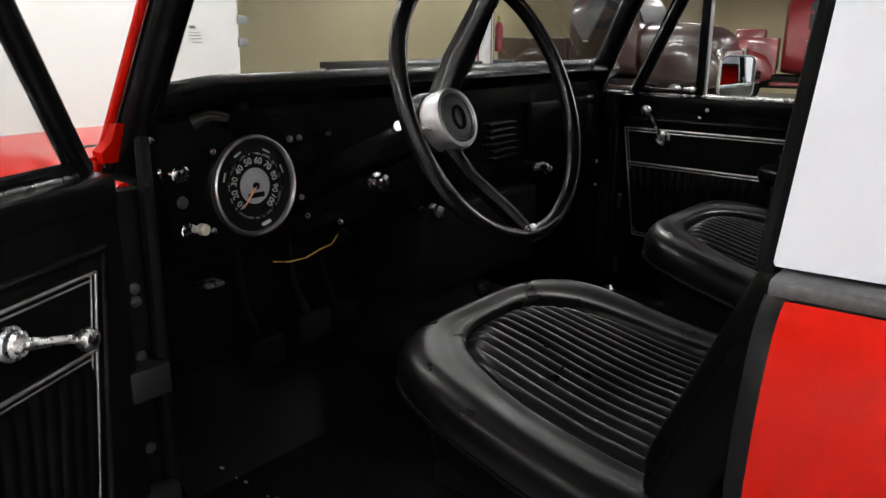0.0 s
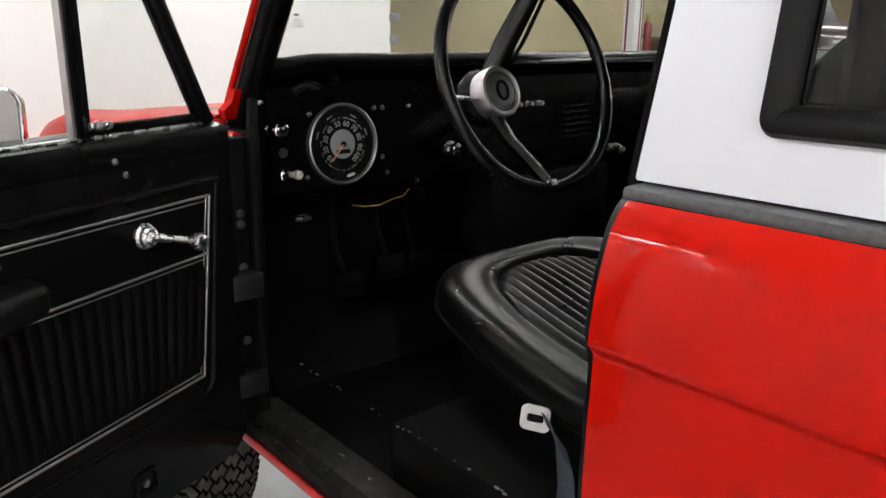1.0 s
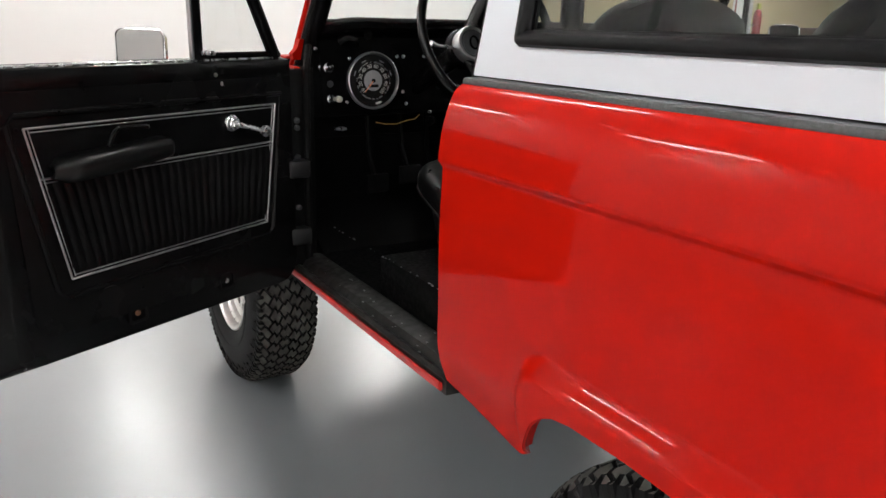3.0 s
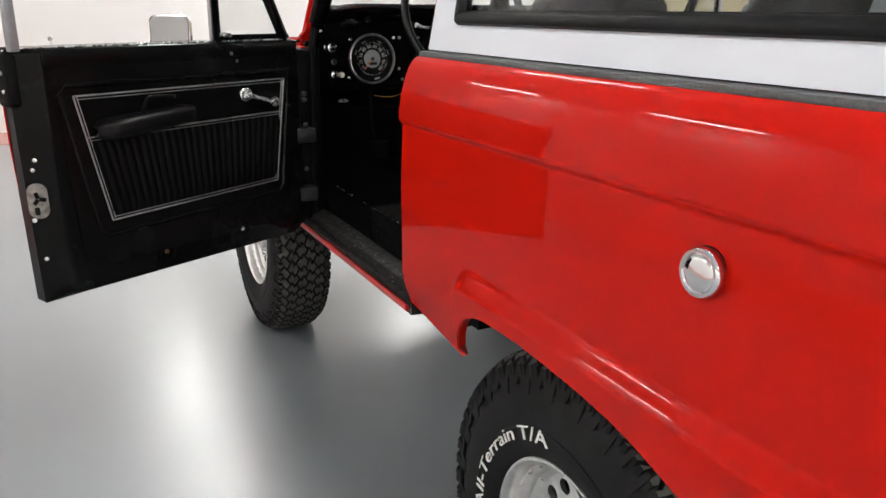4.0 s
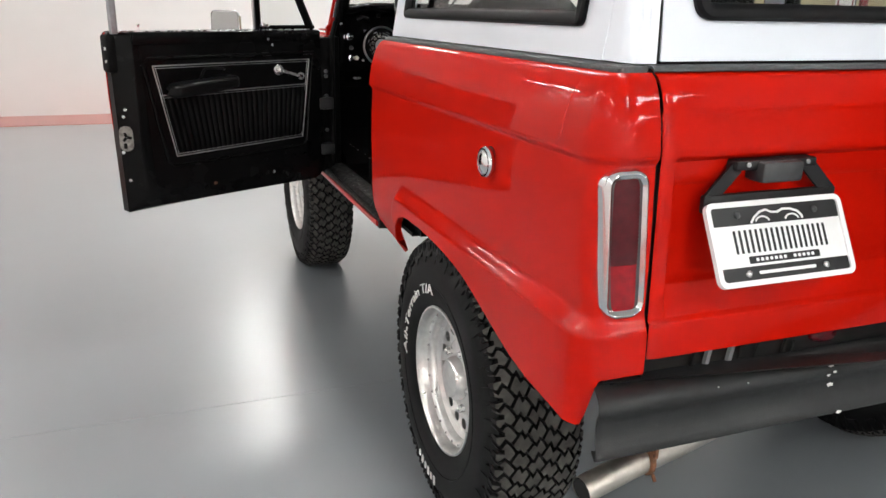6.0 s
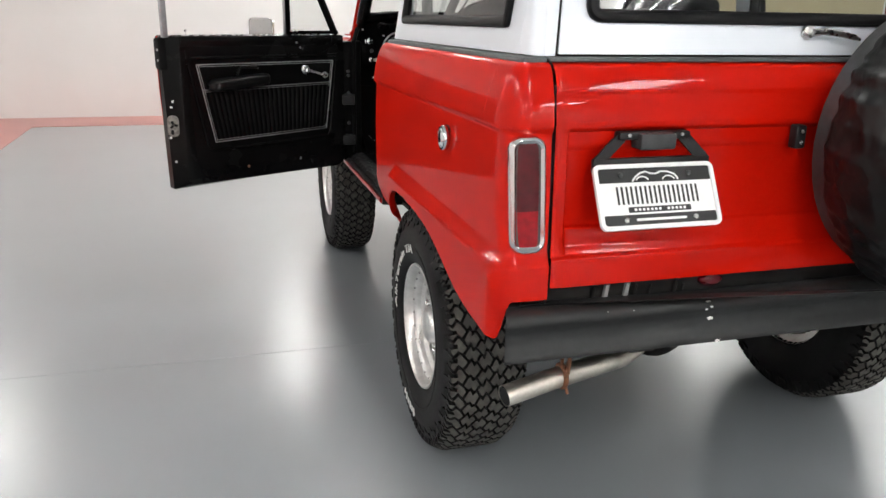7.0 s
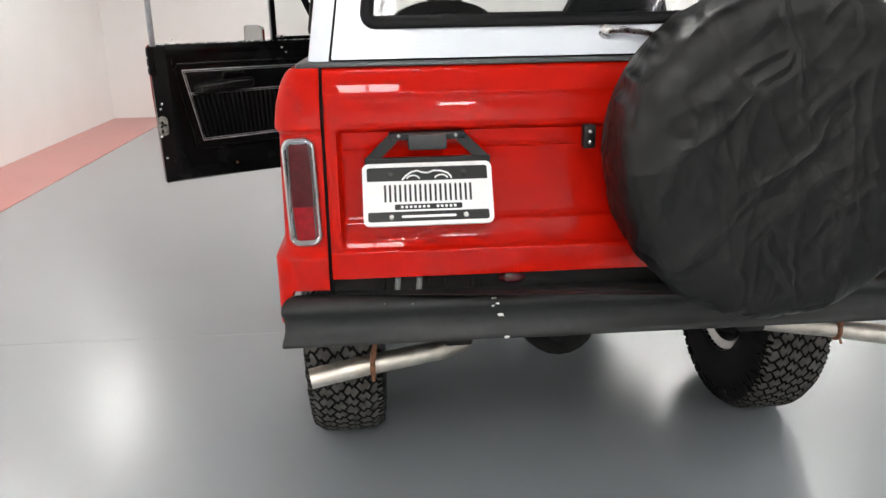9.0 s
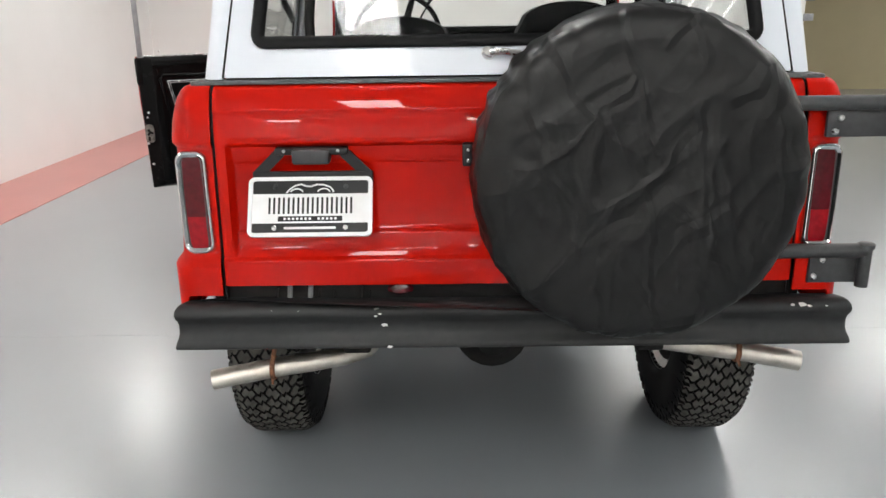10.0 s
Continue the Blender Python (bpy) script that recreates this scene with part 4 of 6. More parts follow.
plate_m = facing((-0.504, -0.711, 1.049), (0, -0.882, 0.471))
plate = part("licence_plate", prism(rrect(0.312, 0.152, 0.014, 6, 1), lambda a, b, d: plate_m @ Vector((a, b, d)), -0.004, 0.0), PLATE_W, car, "white dealer plate with black bands in a white frame")


def on_plate(outline, d0, d1, material, name, bm=None, dx=0.0, dy=0.0):
    bm = prism(outline, lambda a, b, d: plate_m @ Vector((a + dx, b + dy, d)), d0, d1, bm)
    return part(name, bm, material, plate) if material else bm


part("plate_frame", ring(rrect(0.316, 0.156, 0.016, 6, 2), rrect(0.296, 0.136, 0.008, 6, 2), lambda a, b, d: plate_m @ Vector((a, b, d)), -0.006, 0.004), PLATE_W, plate, "white plastic plate frame")
on_plate(rrect(0.294, 0.034, 0.002, 2), 0.0, 0.0008, PLATE_K, "top_band", dy=0.051)
on_plate(rrect(0.294, 0.025, 0.002, 2), 0.0, 0.0008, PLATE_K, "bottom_band", dy=-0.0555)
on_plate(rrect(0.164, 0.0135, 0.002, 2), 0.0, 0.0008, PLATE_K, "caption_bar", dy=-0.0315)
for k in range(9):
    x = -0.098 + k * 0.0245
    for dx in (-0.006, 0.006):
        on_plate(rrect(0.0052, 0.043, 0.001, 2), 0.0, 0.0008, PLATE_K, "word_bar", dx=x + dx, dy=0.003)
for k in range(12):
    on_plate(rrect(0.0062, 0.006, 0.001, 2), 0.0008, 0.0014, PLATE_W, "caption_bar", dx=-0.058 + k * 0.0106 - (0.006 if k < 7 else -0.006), dy=-0.0315)
on_plate(rrect(0.132, 0.006, 0.002, 2), 0.0008, 0.0014, PLATE_W, "caption_bar", dy=-0.0555)
bm = bmesh.new()
swoosh = [(-0.062, 0.036), (-0.052, 0.047), (-0.038, 0.056), (-0.024, 0.059), (-0.012, 0.054), (0.002, 0.053), (0.016, 0.058), (0.034, 0.057), (0.050, 0.051), (0.058, 0.042), (0.058, 0.037)]
tube([plate_m @ Vector((a, b, 0.001)) for a, b in swoosh], 0.0024, 6, bm=bm)
for cx in (-0.035, 0.034):
    tube([plate_m @ Vector((cx + 0.016 * math.cos(a), 0.036 + 0.011 * math.sin(a), 0.001)) for a in span(0.2, 2.9, 8)], 0.0019, 6, bm=bm)
part("emblem", bm, PLATE_W, plate, "white swooping line emblem")
for x, y in ((-0.09, -0.0555), (0.09, -0.0555), (-0.09, 0.052), (0.09, 0.052)):
    bm = lathe([(0.0065, 0.0), (0.006, 0.003), (0.003, 0.005), (0.0005, 0.0052)], plate_m @ Matrix.Translation((x, y, 0.0008)), 14)
    part("plate_screw", bm, CHROME_DULL if y < 0 else BRACKET, plate, "plate screw")

# bracket of the plate with its lamp box
bm = bmesh.new()
rbox((-0.594, -0.672, 1.174), (-0.408, -0.632, 1.192), 0.004, bm)
for a, b in (((-0.582, -0.655, 1.180), (-0.645, -0.661, 1.120)), ((-0.420, -0.655, 1.180), (-0.358, -0.661, 1.120))):
    a, b = Vector(a), Vector(b)
    d = (b - a)
    n = Vector((d.z, 0, -d.x)).normalized() * 0.0135
    V = [a + n, a - n, b - n, b + n]
    lo = [bm.verts.new(v) for v in V]
    hi = [bm.verts.new(v + Vector((0, -0.006, 0))) for v in V]
    bm.faces.new(lo), bm.faces.new(hi)
    for k in range(4):
        bm.faces.new((lo[k], lo[(k + 1) % 4], hi[(k + 1) % 4], hi[k]))
rbox((-0.655, -0.668, 1.098), (-0.346, -0.655, 1.131), 0.003, bm)
part("plate_bracket", bm, BRACKET_K, car, "black steel plate bracket")
part("plate_lamp", rbox((-0.548, -0.690, 1.152), (-0.454, -0.640, 1.190), 0.006), BRACKET, car, "dark grey plate lamp box")
for x in (-0.570, -0.432):
    part("bracket_bolt", lathe([(0.0045, 0), (0.0045, 0.003), (0.002, 0.004)], facing((x, -0.673, 1.185), (0, -1, 0.2)), 8), GREYMETAL, car, "small steel bolt")


# ---- wheels ----
def wheel_meshes():
    turn = Matrix(((0, 0, 1, 0), (0, 1, 0, 0), (-1, 0, 0, 0), (0, 0, 0, 1)))  # z of the lathe to the axle, +x outside
    half = [(0.196, 0.100), (0.202, 0.116), (0.215, 0.125), (0.24, 0.133), (0.27, 0.137), (0.298, 0.137), (0.320, 0.132), (0.338, 0.124), (0.352, 0.114), (0.363, 0.102), (0.371, 0.088), (0.376, 0.06), (0.378, 0.0)]
    prof = half + [(r, -x) for r, x in half[-2::-1]]
    carcass = lathe(prof, turn, 72, cap=False)
    # raised ring lines on the side wall
    for r in (0.262, 0.352):
        x = 0.136 if r < 0.3 else 0.113
        tube([(x, r * math.cos(a), r * math.sin(a)) for a in span(0, 2 * math.pi, 72)[:-1]], 0.0022, 6, closed=True, bm=carcass)
    tread = bmesh.new()
    n = 56
    rng = random.Random(3)

    # six staggered columns of interlocking blocks; neighbours share their corners, then each shrinks to leave a groove
    bounds = [-0.128, -0.084, -0.042, 0.0, 0.042, 0.084, 0.128]
    pitch = 2 * math.pi * TYRE_R / n
    corner = {(e, k): (k / 2 + rng.uniform(-0.08, 0.08), bounds[e] + ((-0.0080 if k % 2 == (e - 1) % 2 else 0.0080) + rng.uniform(-0.002, 0.002) if 0 < e < 6 else 0.0)) for e in range(7) for k in range(2 * n)}
    bend = {(c, k): (rng.uniform(0.12, 0.27) * (1 if c % 2 else -1), rng.uniform(0.12, 0.27) * (1 if c % 2 else -1)) for c in range(6) for k in range(2 * n)}

    def at(e, k):
        q, x = corner[e, k % (2 * n)]
        return q + (n if k >= 2 * n else 0), x

    def across(c, k):
        (q0, x0), (q1, x1) = at(c, k), at(c + 1, k)
        u, v = bend[c, k % (2 * n)]
        return [(q0, x0), (q0 + (q1 - q0) * 0.34 + u, x0 + (x1 - x0) * 0.34), (q0 + (q1 - q0) * 0.66 - v, x0 + (x1 - x0) * 0.66), (q1, x1)]

    def shrunk(pts, gap):
        out = []
        for i, (px, py) in enumerate(pts):
            (ax, ay), (bx, by) = pts[i - 1], pts[(i + 1) % len(pts)]
            d0, d1 = Vector((px - ax, py - ay)).normalized(), Vector((bx - px, by - py)).normalized()
            inward = Vector((-d0.y - d1.y, d0.x + d1.x))
            inward = inward.normalized() * gap / max(0.6, inward.length / 2) if inward.length > 0.01 else inward
            out.append((px + inward.x, py + inward.y))
        return out

    for k in range(n):
        for c in range(6):
            k0 = 2 * k + c % 2
            low, top = across(c, k0), across(c, k0 + 2)
            right, left = [at(c + 1, k0 + 1)], [at(c, k0 + 1)]
            if c == 5:
                right = [(right[0][0] + o, x) for o, x in ((-0.12, 0.128), (-0.05, 0.110), (0.05, 0.110), (0.12, 0.128))]
            if c == 0:
                left = [(left[0][0] + o, x) for o, x in ((0.12, -0.128), (0.05, -0.110), (-0.05, -0.110), (-0.12, -0.128))]
            pts = shrunk([(x, q * pitch) for q, x in low + right + top[::-1] + left], 0.0040)
            lo, hi = [], []
            for x, y in pts:
                a = 2 * math.pi * y / (pitch * n)
                edge = 0.024 * smooth((abs(x) - 0.07) / 0.062) ** 1.5
                for r, store in ((0.366 - edge, lo), (TYRE_R - 0.001 - edge, hi)):
                    store.append(tread.verts.new((x, r * math.cos(a), r * math.sin(a))))
            m = len(pts)
            tread.faces.new(hi)
            for i in range(m):
                tread.faces.new((lo[i], lo[(i + 1) % m], hi[(i + 1) % m], hi[i]))
    # shoulder lugs running down the side wall
    for k in range(n):
        for sg in (1, -1):
            for s0, s1, r0 in ((0.12, 0.88, 0.322 if k % 2 else 0.338),):
                lo, hi = [], []
                for r, x in ((r0, 0.1295), (0.352, 0.121), (0.372, 0.112)):
                    for s in (s0, s1):
                        a = 2 * math.pi * (k + sg * s - 0.40 * sg + (0.12 if sg > 0 else 0.62)) / n
                        lo.append((sg * (x - 0.006), r * math.cos(a), r * math.sin(a)))
                        hi.append((sg * (x + 0.0032), r * math.cos(a), r * math.sin(a)))
                L, Hh = [carcass.verts.new(v) for v in lo], [carcass.verts.new(v) for v in hi]
                for i in (0, 2):
                    carcass.faces.new((Hh[i], Hh[i + 1], Hh[i + 3], Hh[i + 2]))
                    carcass.faces.new((L[i], L[i + 2], Hh[i + 2], Hh[i]))
                    carcass.faces.new((L[i + 1], Hh[i + 1], Hh[i + 3], L[i + 3]))
                carcass.faces.new((L[0], L[1], Hh[1], Hh[0]))
    rim = lathe([(0.198, 0.100), (0.204, 0.112), (0.202, 0.120), (0.197, 0.121), (0.190, 0.114), (0.186, 0.098), (0.184, 0.088), (0.176, 0.083), (0.172, 0.076), (0.170, 0.062), (0.163, 0.056), (0.158, 0.052)], turn, 64, cap=False)
    lathe([(0.17, 0.06), (0.172, -0.09), (0.198, -0.105), (0.204, -0.12)], turn, 48, rim, cap=False)
    # pierced disc: sixteen sectors, each with a round hole
    for k in range(16):
        a0, a1 = 2 * math.pi * k / 16, 2 * math.pi * (k + 1) / 16
        am = (a0 + a1) / 2
        out, inn = [], []
        for i in range(16):
            t = i / 16 * 4
            q, u = int(t), t - int(t)
            r, a = [(0.105 + 0.055 * u, a0), (0.16, a0 + (a1 - a0) * u), (0.16 - 0.055 * u, a1), (0.105, a1 - (a1 - a0) * u)][q]
            out.append((r, a))
            c = math.atan2((a - am) * 0.1325, r - 0.1325)
            inn.append((0.1325 + 0.0155 * math.cos(c), am + 0.0155 * math.sin(c) / 0.1325))
        ring(out, inn, lambda r, a, d: (0.052 + d - 0.10 * (0.16 - r) * 0.3, r * math.cos(a), r * math.sin(a)), 0.0, -0.012, rim)
    lathe([(0.107, 0.048), (0.095, 0.054), (0.075, 0.056), (0.060, 0.062), (0.058, 0.082), (0.050, 0.092), (0.020, 0.095), (0.002, 0.095)], turn, 40, rim, cap=False)
    nut = lathe([(0.012, 0.0), (0.011, 0.018), (0.006, 0.024), (0.001, 0.025)], turn, 8)
    rivet = lathe([(0.0042, 0.0), (0.0042, 0.004), (0.002, 0.006)], turn, 8)
    back = lathe([(0.17, -0.02), (0.15, -0.03), (0.06, -0.04), (0.02, -0.04)], turn, 32)
    lathe([(0.14, -0.035), (0.14, -0.10), (0.05, -0.11)], turn, 32, back)
    return carcass, tread, rim, nut, rivet, back


wheel = new("wheel")
wheel.parent = car
tagged(wheel, "all-terrain tyre with white letters on a polished alloy rim")
a_, b_, c_, d_, r_, e_ = wheel_meshes()
part("tyre", a_, TYRE, wheel, "black all-terrain tyre", sharp=50)
tr = part("tread", b_, TREAD, wheel, "chunky tread blocks, tops painted grey for reflected light", sharp=25)
tr["kind"] = "stuff"
# block tops are grey to imitate reflected light, the grooves stay black as shade
tr.data.materials.append(TYRE)
for p in tr.data.polygons:
    p.material_index = 0 if abs(p.normal.dot(Vector((0, p.center.y, p.center.z)).normalized())) > 0.6 else 1
part("rim", c_, ALLOY, wheel, "polished alloy rim with round holes")
nut, rivet = part("lug_nut", d_, CHROME_DULL, wheel), part("rivet", r_, CHROME_DULL, wheel)
for one, count, x, r in ((nut, 5, 0.054, 0.085), (rivet, 24, 0.0845, 0.180)):
    for k in range(count):
        a = 2 * math.pi * (k + (0.5 if count > 5 else 0)) / count
        ob = one if k == 0 else new(one.name.split(".")[0], one.data)
        ob.parent = wheel
        ob.location = (x, r * math.cos(a), r * math.sin(a))
part("brake_drum", e_, UNDER, wheel, "dark brake drum")
face = facing((0.1375, 0, 0), (1, 0, 0))
letters("All-Terrain T/A", 0.038, face @ pose(0, 0, 0, 0, 0, 51), LETTER, wheel, "side_lettering", 0.0012, bend=0.250, squeeze=1.62)
for k in range(6):
    bm = bmesh.new()
    a = radians(249 + 4.6 * k)
    m = face @ Matrix.Translation((0.302 * math.cos(a), 0.302 * math.sin(a), 0)) @ pose(0, 0, 0, 0, 0, math.degrees(a) + 90)
    prism(rrect(0.013, 0.022 + 0.006 * (k % 2), 0.004, 3), lambda x, y, d: m @ Vector((x, y, d)), -0.001, 0.0012, bm)
    part("side_bar", bm, LETTER, wheel)
grown = Matrix.Diagonal((0.95, GROW, GROW, 1))
wheel.matrix_basis = pose(-0.758, AXLE_R + 0.006, HUB_Z, 0, 0, 180) @ grown
copy_thing(wheel, pose(0.734, AXLE_R + 0.04, HUB_Z) @ grown)
copy_thing(wheel, pose(-0.716, AXLE_F + 0.08, HUB_Z, 0, 0, 180) @ pose(0, 0, 0, -104, 0, 0) @ grown)
copy_thing(wheel, pose(0.716, AXLE_F + 0.08, HUB_Z) @ pose(0, 0, 0, 75, 0, 0) @ grown)


# ---- spare wheel under its cover, on a swing-out carrier ----
SPX, SPZ, SPY = 0.279, 1.157, -0.972


def cover():
    rings = [(0.002 + 0.0042 * i, 0.004 * (0.0042 * i / 0.30) ** 2) for i in range(72)]
    rings += [(0.305, 0.005), (0.312, 0.006), (0.318, 0.007), (0.324, 0.0085), (0.329, 0.010), (0.334, 0.012), (0.338, 0.014), (0.343, 0.017), (0.347, 0.020), (0.350, 0.023), (0.353, 0.026), (0.358, 0.033), (0.363, 0.042), (0.367, 0.054),
              (0.3685, 0.061), (0.370, 0.068), (0.371, 0.074), (0.3715, 0.08), (0.372, 0.088), (0.3725, 0.095), (0.3728, 0.103), (0.373, 0.11), (0.3735, 0.118), (0.3735, 0.125), (0.373, 0.132),
              (0.373, 0.14), (0.3722, 0.148), (0.3722, 0.155), (0.371, 0.163), (0.371, 0.17), (0.368, 0.18), (0.368, 0.19), (0.364, 0.205), (0.352, 0.228), (0.335, 0.245), (0.31, 0.255), (0.28, 0.258)]
    seg = 400
    rng = random.Random(21)
    # creases: place, direction, length, width, height; long ones fan out from the lower middle
    folds = []
    for _ in range(44):
        a, r = rng.uniform(0, 2 * math.pi), 0.33 * math.sqrt(rng.uniform(0.01, 1))
        folds.append((r * math.cos(a), r * math.sin(a), rng.gauss(math.pi / 2, 0.65), rng.uniform(0.02, 0.06), rng.uniform(0.009, 0.014), rng.uniform(0.0015, 0.004)))
    for _ in range(26):
        folds.append((rng.uniform(-0.24, 0.24), rng.uniform(-0.30, 0.10), rng.gauss(math.pi / 2, 0.35), rng.uniform(0.05, 0.13), rng.uniform(0.010, 0.016), rng.uniform(0.005, 0.009)))
    for _ in range(20):
        folds.append((rng.uniform(-0.30, 0.15), rng.uniform(-0.26, 0.28), rng.gauss(0.75, 0.18), rng.uniform(0.08, 0.18), rng.uniform(0.010, 0.016), rng.uniform(0.003, 0.006)))
    folds = [(x, z, math.cos(t), math.sin(t), ln, w, h, rng.uniform(-0.5, 0.5), rng.choice((-1, 1))) for x, z, t, ln, w, h in folds]

    def wrinkle(x, z):
        h = 0.0
        for cx, cz, ct, st, ln, w, amp, bend, side in folds:
            dx, dz = x - cx, z - cz
            u = dx * ct + dz * st
            if abs(u) > ln * 1.5:
                continue
            v = (-dx * st + dz * ct + bend * u * u / ln * 0.5) * side
            # one steep flank and one long one, with a sharp crest
            h += amp * (math.exp(-v / (2.2 * w)) if v > 0 else math.exp(v / (0.9 * w))) * math.exp(-(u / ln) ** 4)
        p = Vector((x * 7 + 0.5 * noise.noise(Vector((x * 9, z * 9, 1.0))), z * 4.5, 4.0))
        h += 0.002 * (1 - abs(noise.noise(p)) * 2.2) + 0.0012 * (1 - abs(noise.noise(p * 2.3 + Vector((3, 1, 0)))) * 2.2)
        h += 0.003 * noise.noise(Vector((x * 5 + z * 2.5, z * 2.2, 9.0)))
        return h

    def place(i, k):
        a = 2 * math.pi * k / seg
        r, d = rings[i]
        flat = 1 - smooth((r - 0.25) / 0.11) if d < 0.06 else 0.0
        c, s = math.cos(a), math.sin(a)
        x, z = r * c, r * s
        w = wrinkle(x, z) if flat > 0 else 0.0
        low = 0.6 + 0.8 * smooth(-s) + 0.4 * smooth(-c)
        p = Vector((4.5 * c + d * 9, 4.5 * s - d * 6, d * 13))
        side = 0.006 * (0.35 - abs(noise.noise(p))) + 0.003 * (0.30 - abs(noise.noise(p * 2.4 + Vector((0, 0, 5)))))
        gather = (0.0028 * math.sin(a * 29 + 4 * math.sin(a * 5) + d * 20) + 0.0060 * (0.5 - abs(math.sin(a * 11 + 2.2 * math.sin(a * 4 + 1) + d * 6)) ** 0.7)) * smooth((d - 0.025) / 0.09)
        scallop = 0.004 * abs(math.sin(a * 9.5 + 1.5 * math.sin(a * 3))) * math.exp(-((d - 0.035) / 0.03) ** 2)
        rim = (1 - flat) * ((side + scallop) * low + gather)
        sag = -0.010 * smooth(-z / 0.37) * smooth((r - 0.2) / 0.15)
        # stitched seam just round the front edge
        seam = -0.003 * math.exp(-((d - 0.042) / 0.006) ** 2)
        r = r * 1.015 + seam
        return (SPX + (r + rim) * c, SPY + d - w * flat * 0.66 + 0.004 * flat - 0.004 * (1 - flat) * scallop / 0.004 * (1 if d < 0.06 else 0), SPZ + (r + rim) * s + sag)

    bm = bmesh.new()
    rows = [[bm.verts.new(place(i, k)) for k in range(seg)] for i in range(len(rings))]
    for p, q in zip(rows, rows[1:]):
        for k in range(seg):
            bm.faces.new((p[k], p[(k + 1) % seg], q[(k + 1) % seg], q[k]))
    bm.faces.new(rows[0])
    return bm


sp = part("spare_tyre_cover", cover(), COVER, car, "wrinkled black vinyl spare tyre cover", sharp=60)
turn_y = facing((SPX, -0.80, SPZ), (0, -1, 0))
part("spare_tyre", lathe([(0.20, -0.10), (0.30, -0.125), (0.355, -0.10), (0.362, 0.0), (0.355, 0.08), (0.25, 0.09)], turn_y, 48), BRACKET, sp, "black spare tyre edge behind the cover")

carrier = part("tyre_carrier", tube([(0.06, -0.700, 1.292), (0.962, -0.700, 1.292)], 0.019, 14), BRACKET, car, "black steel swing-out tyre carrier")
part("lower_arm", tube([(0.10, -0.700, 0.913), (0.925, -0.700, 0.913)], 0.019, 14), BRACKET, carrier, "black steel carrier arm")
part("upright", tube([(0.10, -0.700, 1.30), (0.10, -0.700, 0.90)], 0.019, 12), BRACKET, carrier)
part("mount_plate", rbox((0.16, -0.72, 1.07), (0.36, -0.70, 1.27), 0.004), BRACKET, carrier)
part("mount_hub", tube([(0.256, -0.71, 1.166), (0.256, -0.78, 1.166)], 0.06, 16), BRACKET, carrier)
part("latch_bracket", rbox((-0.116, -0.684, 1.142), (-0.086, -0.655, 1.20), 0.005), BRACKET_K, carrier, "black carrier latch bracket with bolts")
for z in (1.158, 1.185):
    part("latch_bolt", lathe([(0.0045, 0), (0.0045, 0.003), (0.002, 0.004)], facing((-0.101, -0.685, z), (0, -1, 0)), 8), CHROME_DULL, carrier, "steel bolt")
for zt, zb, p0, p1 in ((1.327, 1.20, 1.206, 1.272), (0.933, 0.815, 0.822, 0.898)):
    xh = 0.968 if zt > 1 else 0.926
    part("hinge_post", tube([(xh, -0.700, zb), (xh, -0.700, zt - 0.012)], 0.0165, 14), BRACKET, carrier, "black hinge post")
    part("post_cap", lathe([(0.021, -0.014), (0.022, -0.003), (0.018, 0.0), (0.001, 0.001)], Matrix.Translation((xh, -0.700, zt)), 16), BRACKET, carrier, "black post cap")
    part("hinge_plate", rbox((0.79, -0.690, p0), (xh - 0.01, -0.678, p1), 0.003), BRACKET, carrier, "black hinge plate")
    for bx, bz in ((0.822, p1 - 0.017), (0.812, p0 + 0.015)) if zt > 1 else ((0.822, p1 - 0.012), (0.803, p0 + 0.018)):
        part("hinge_bolt", lathe([(0.0085, 0), (0.0085, 0.004), (0.005, 0.007), (0.001, 0.0072)], facing((bx, -0.690, bz), (0, -1, 0)), 12), CHROME_DULL, carrier, "bright steel bolt")


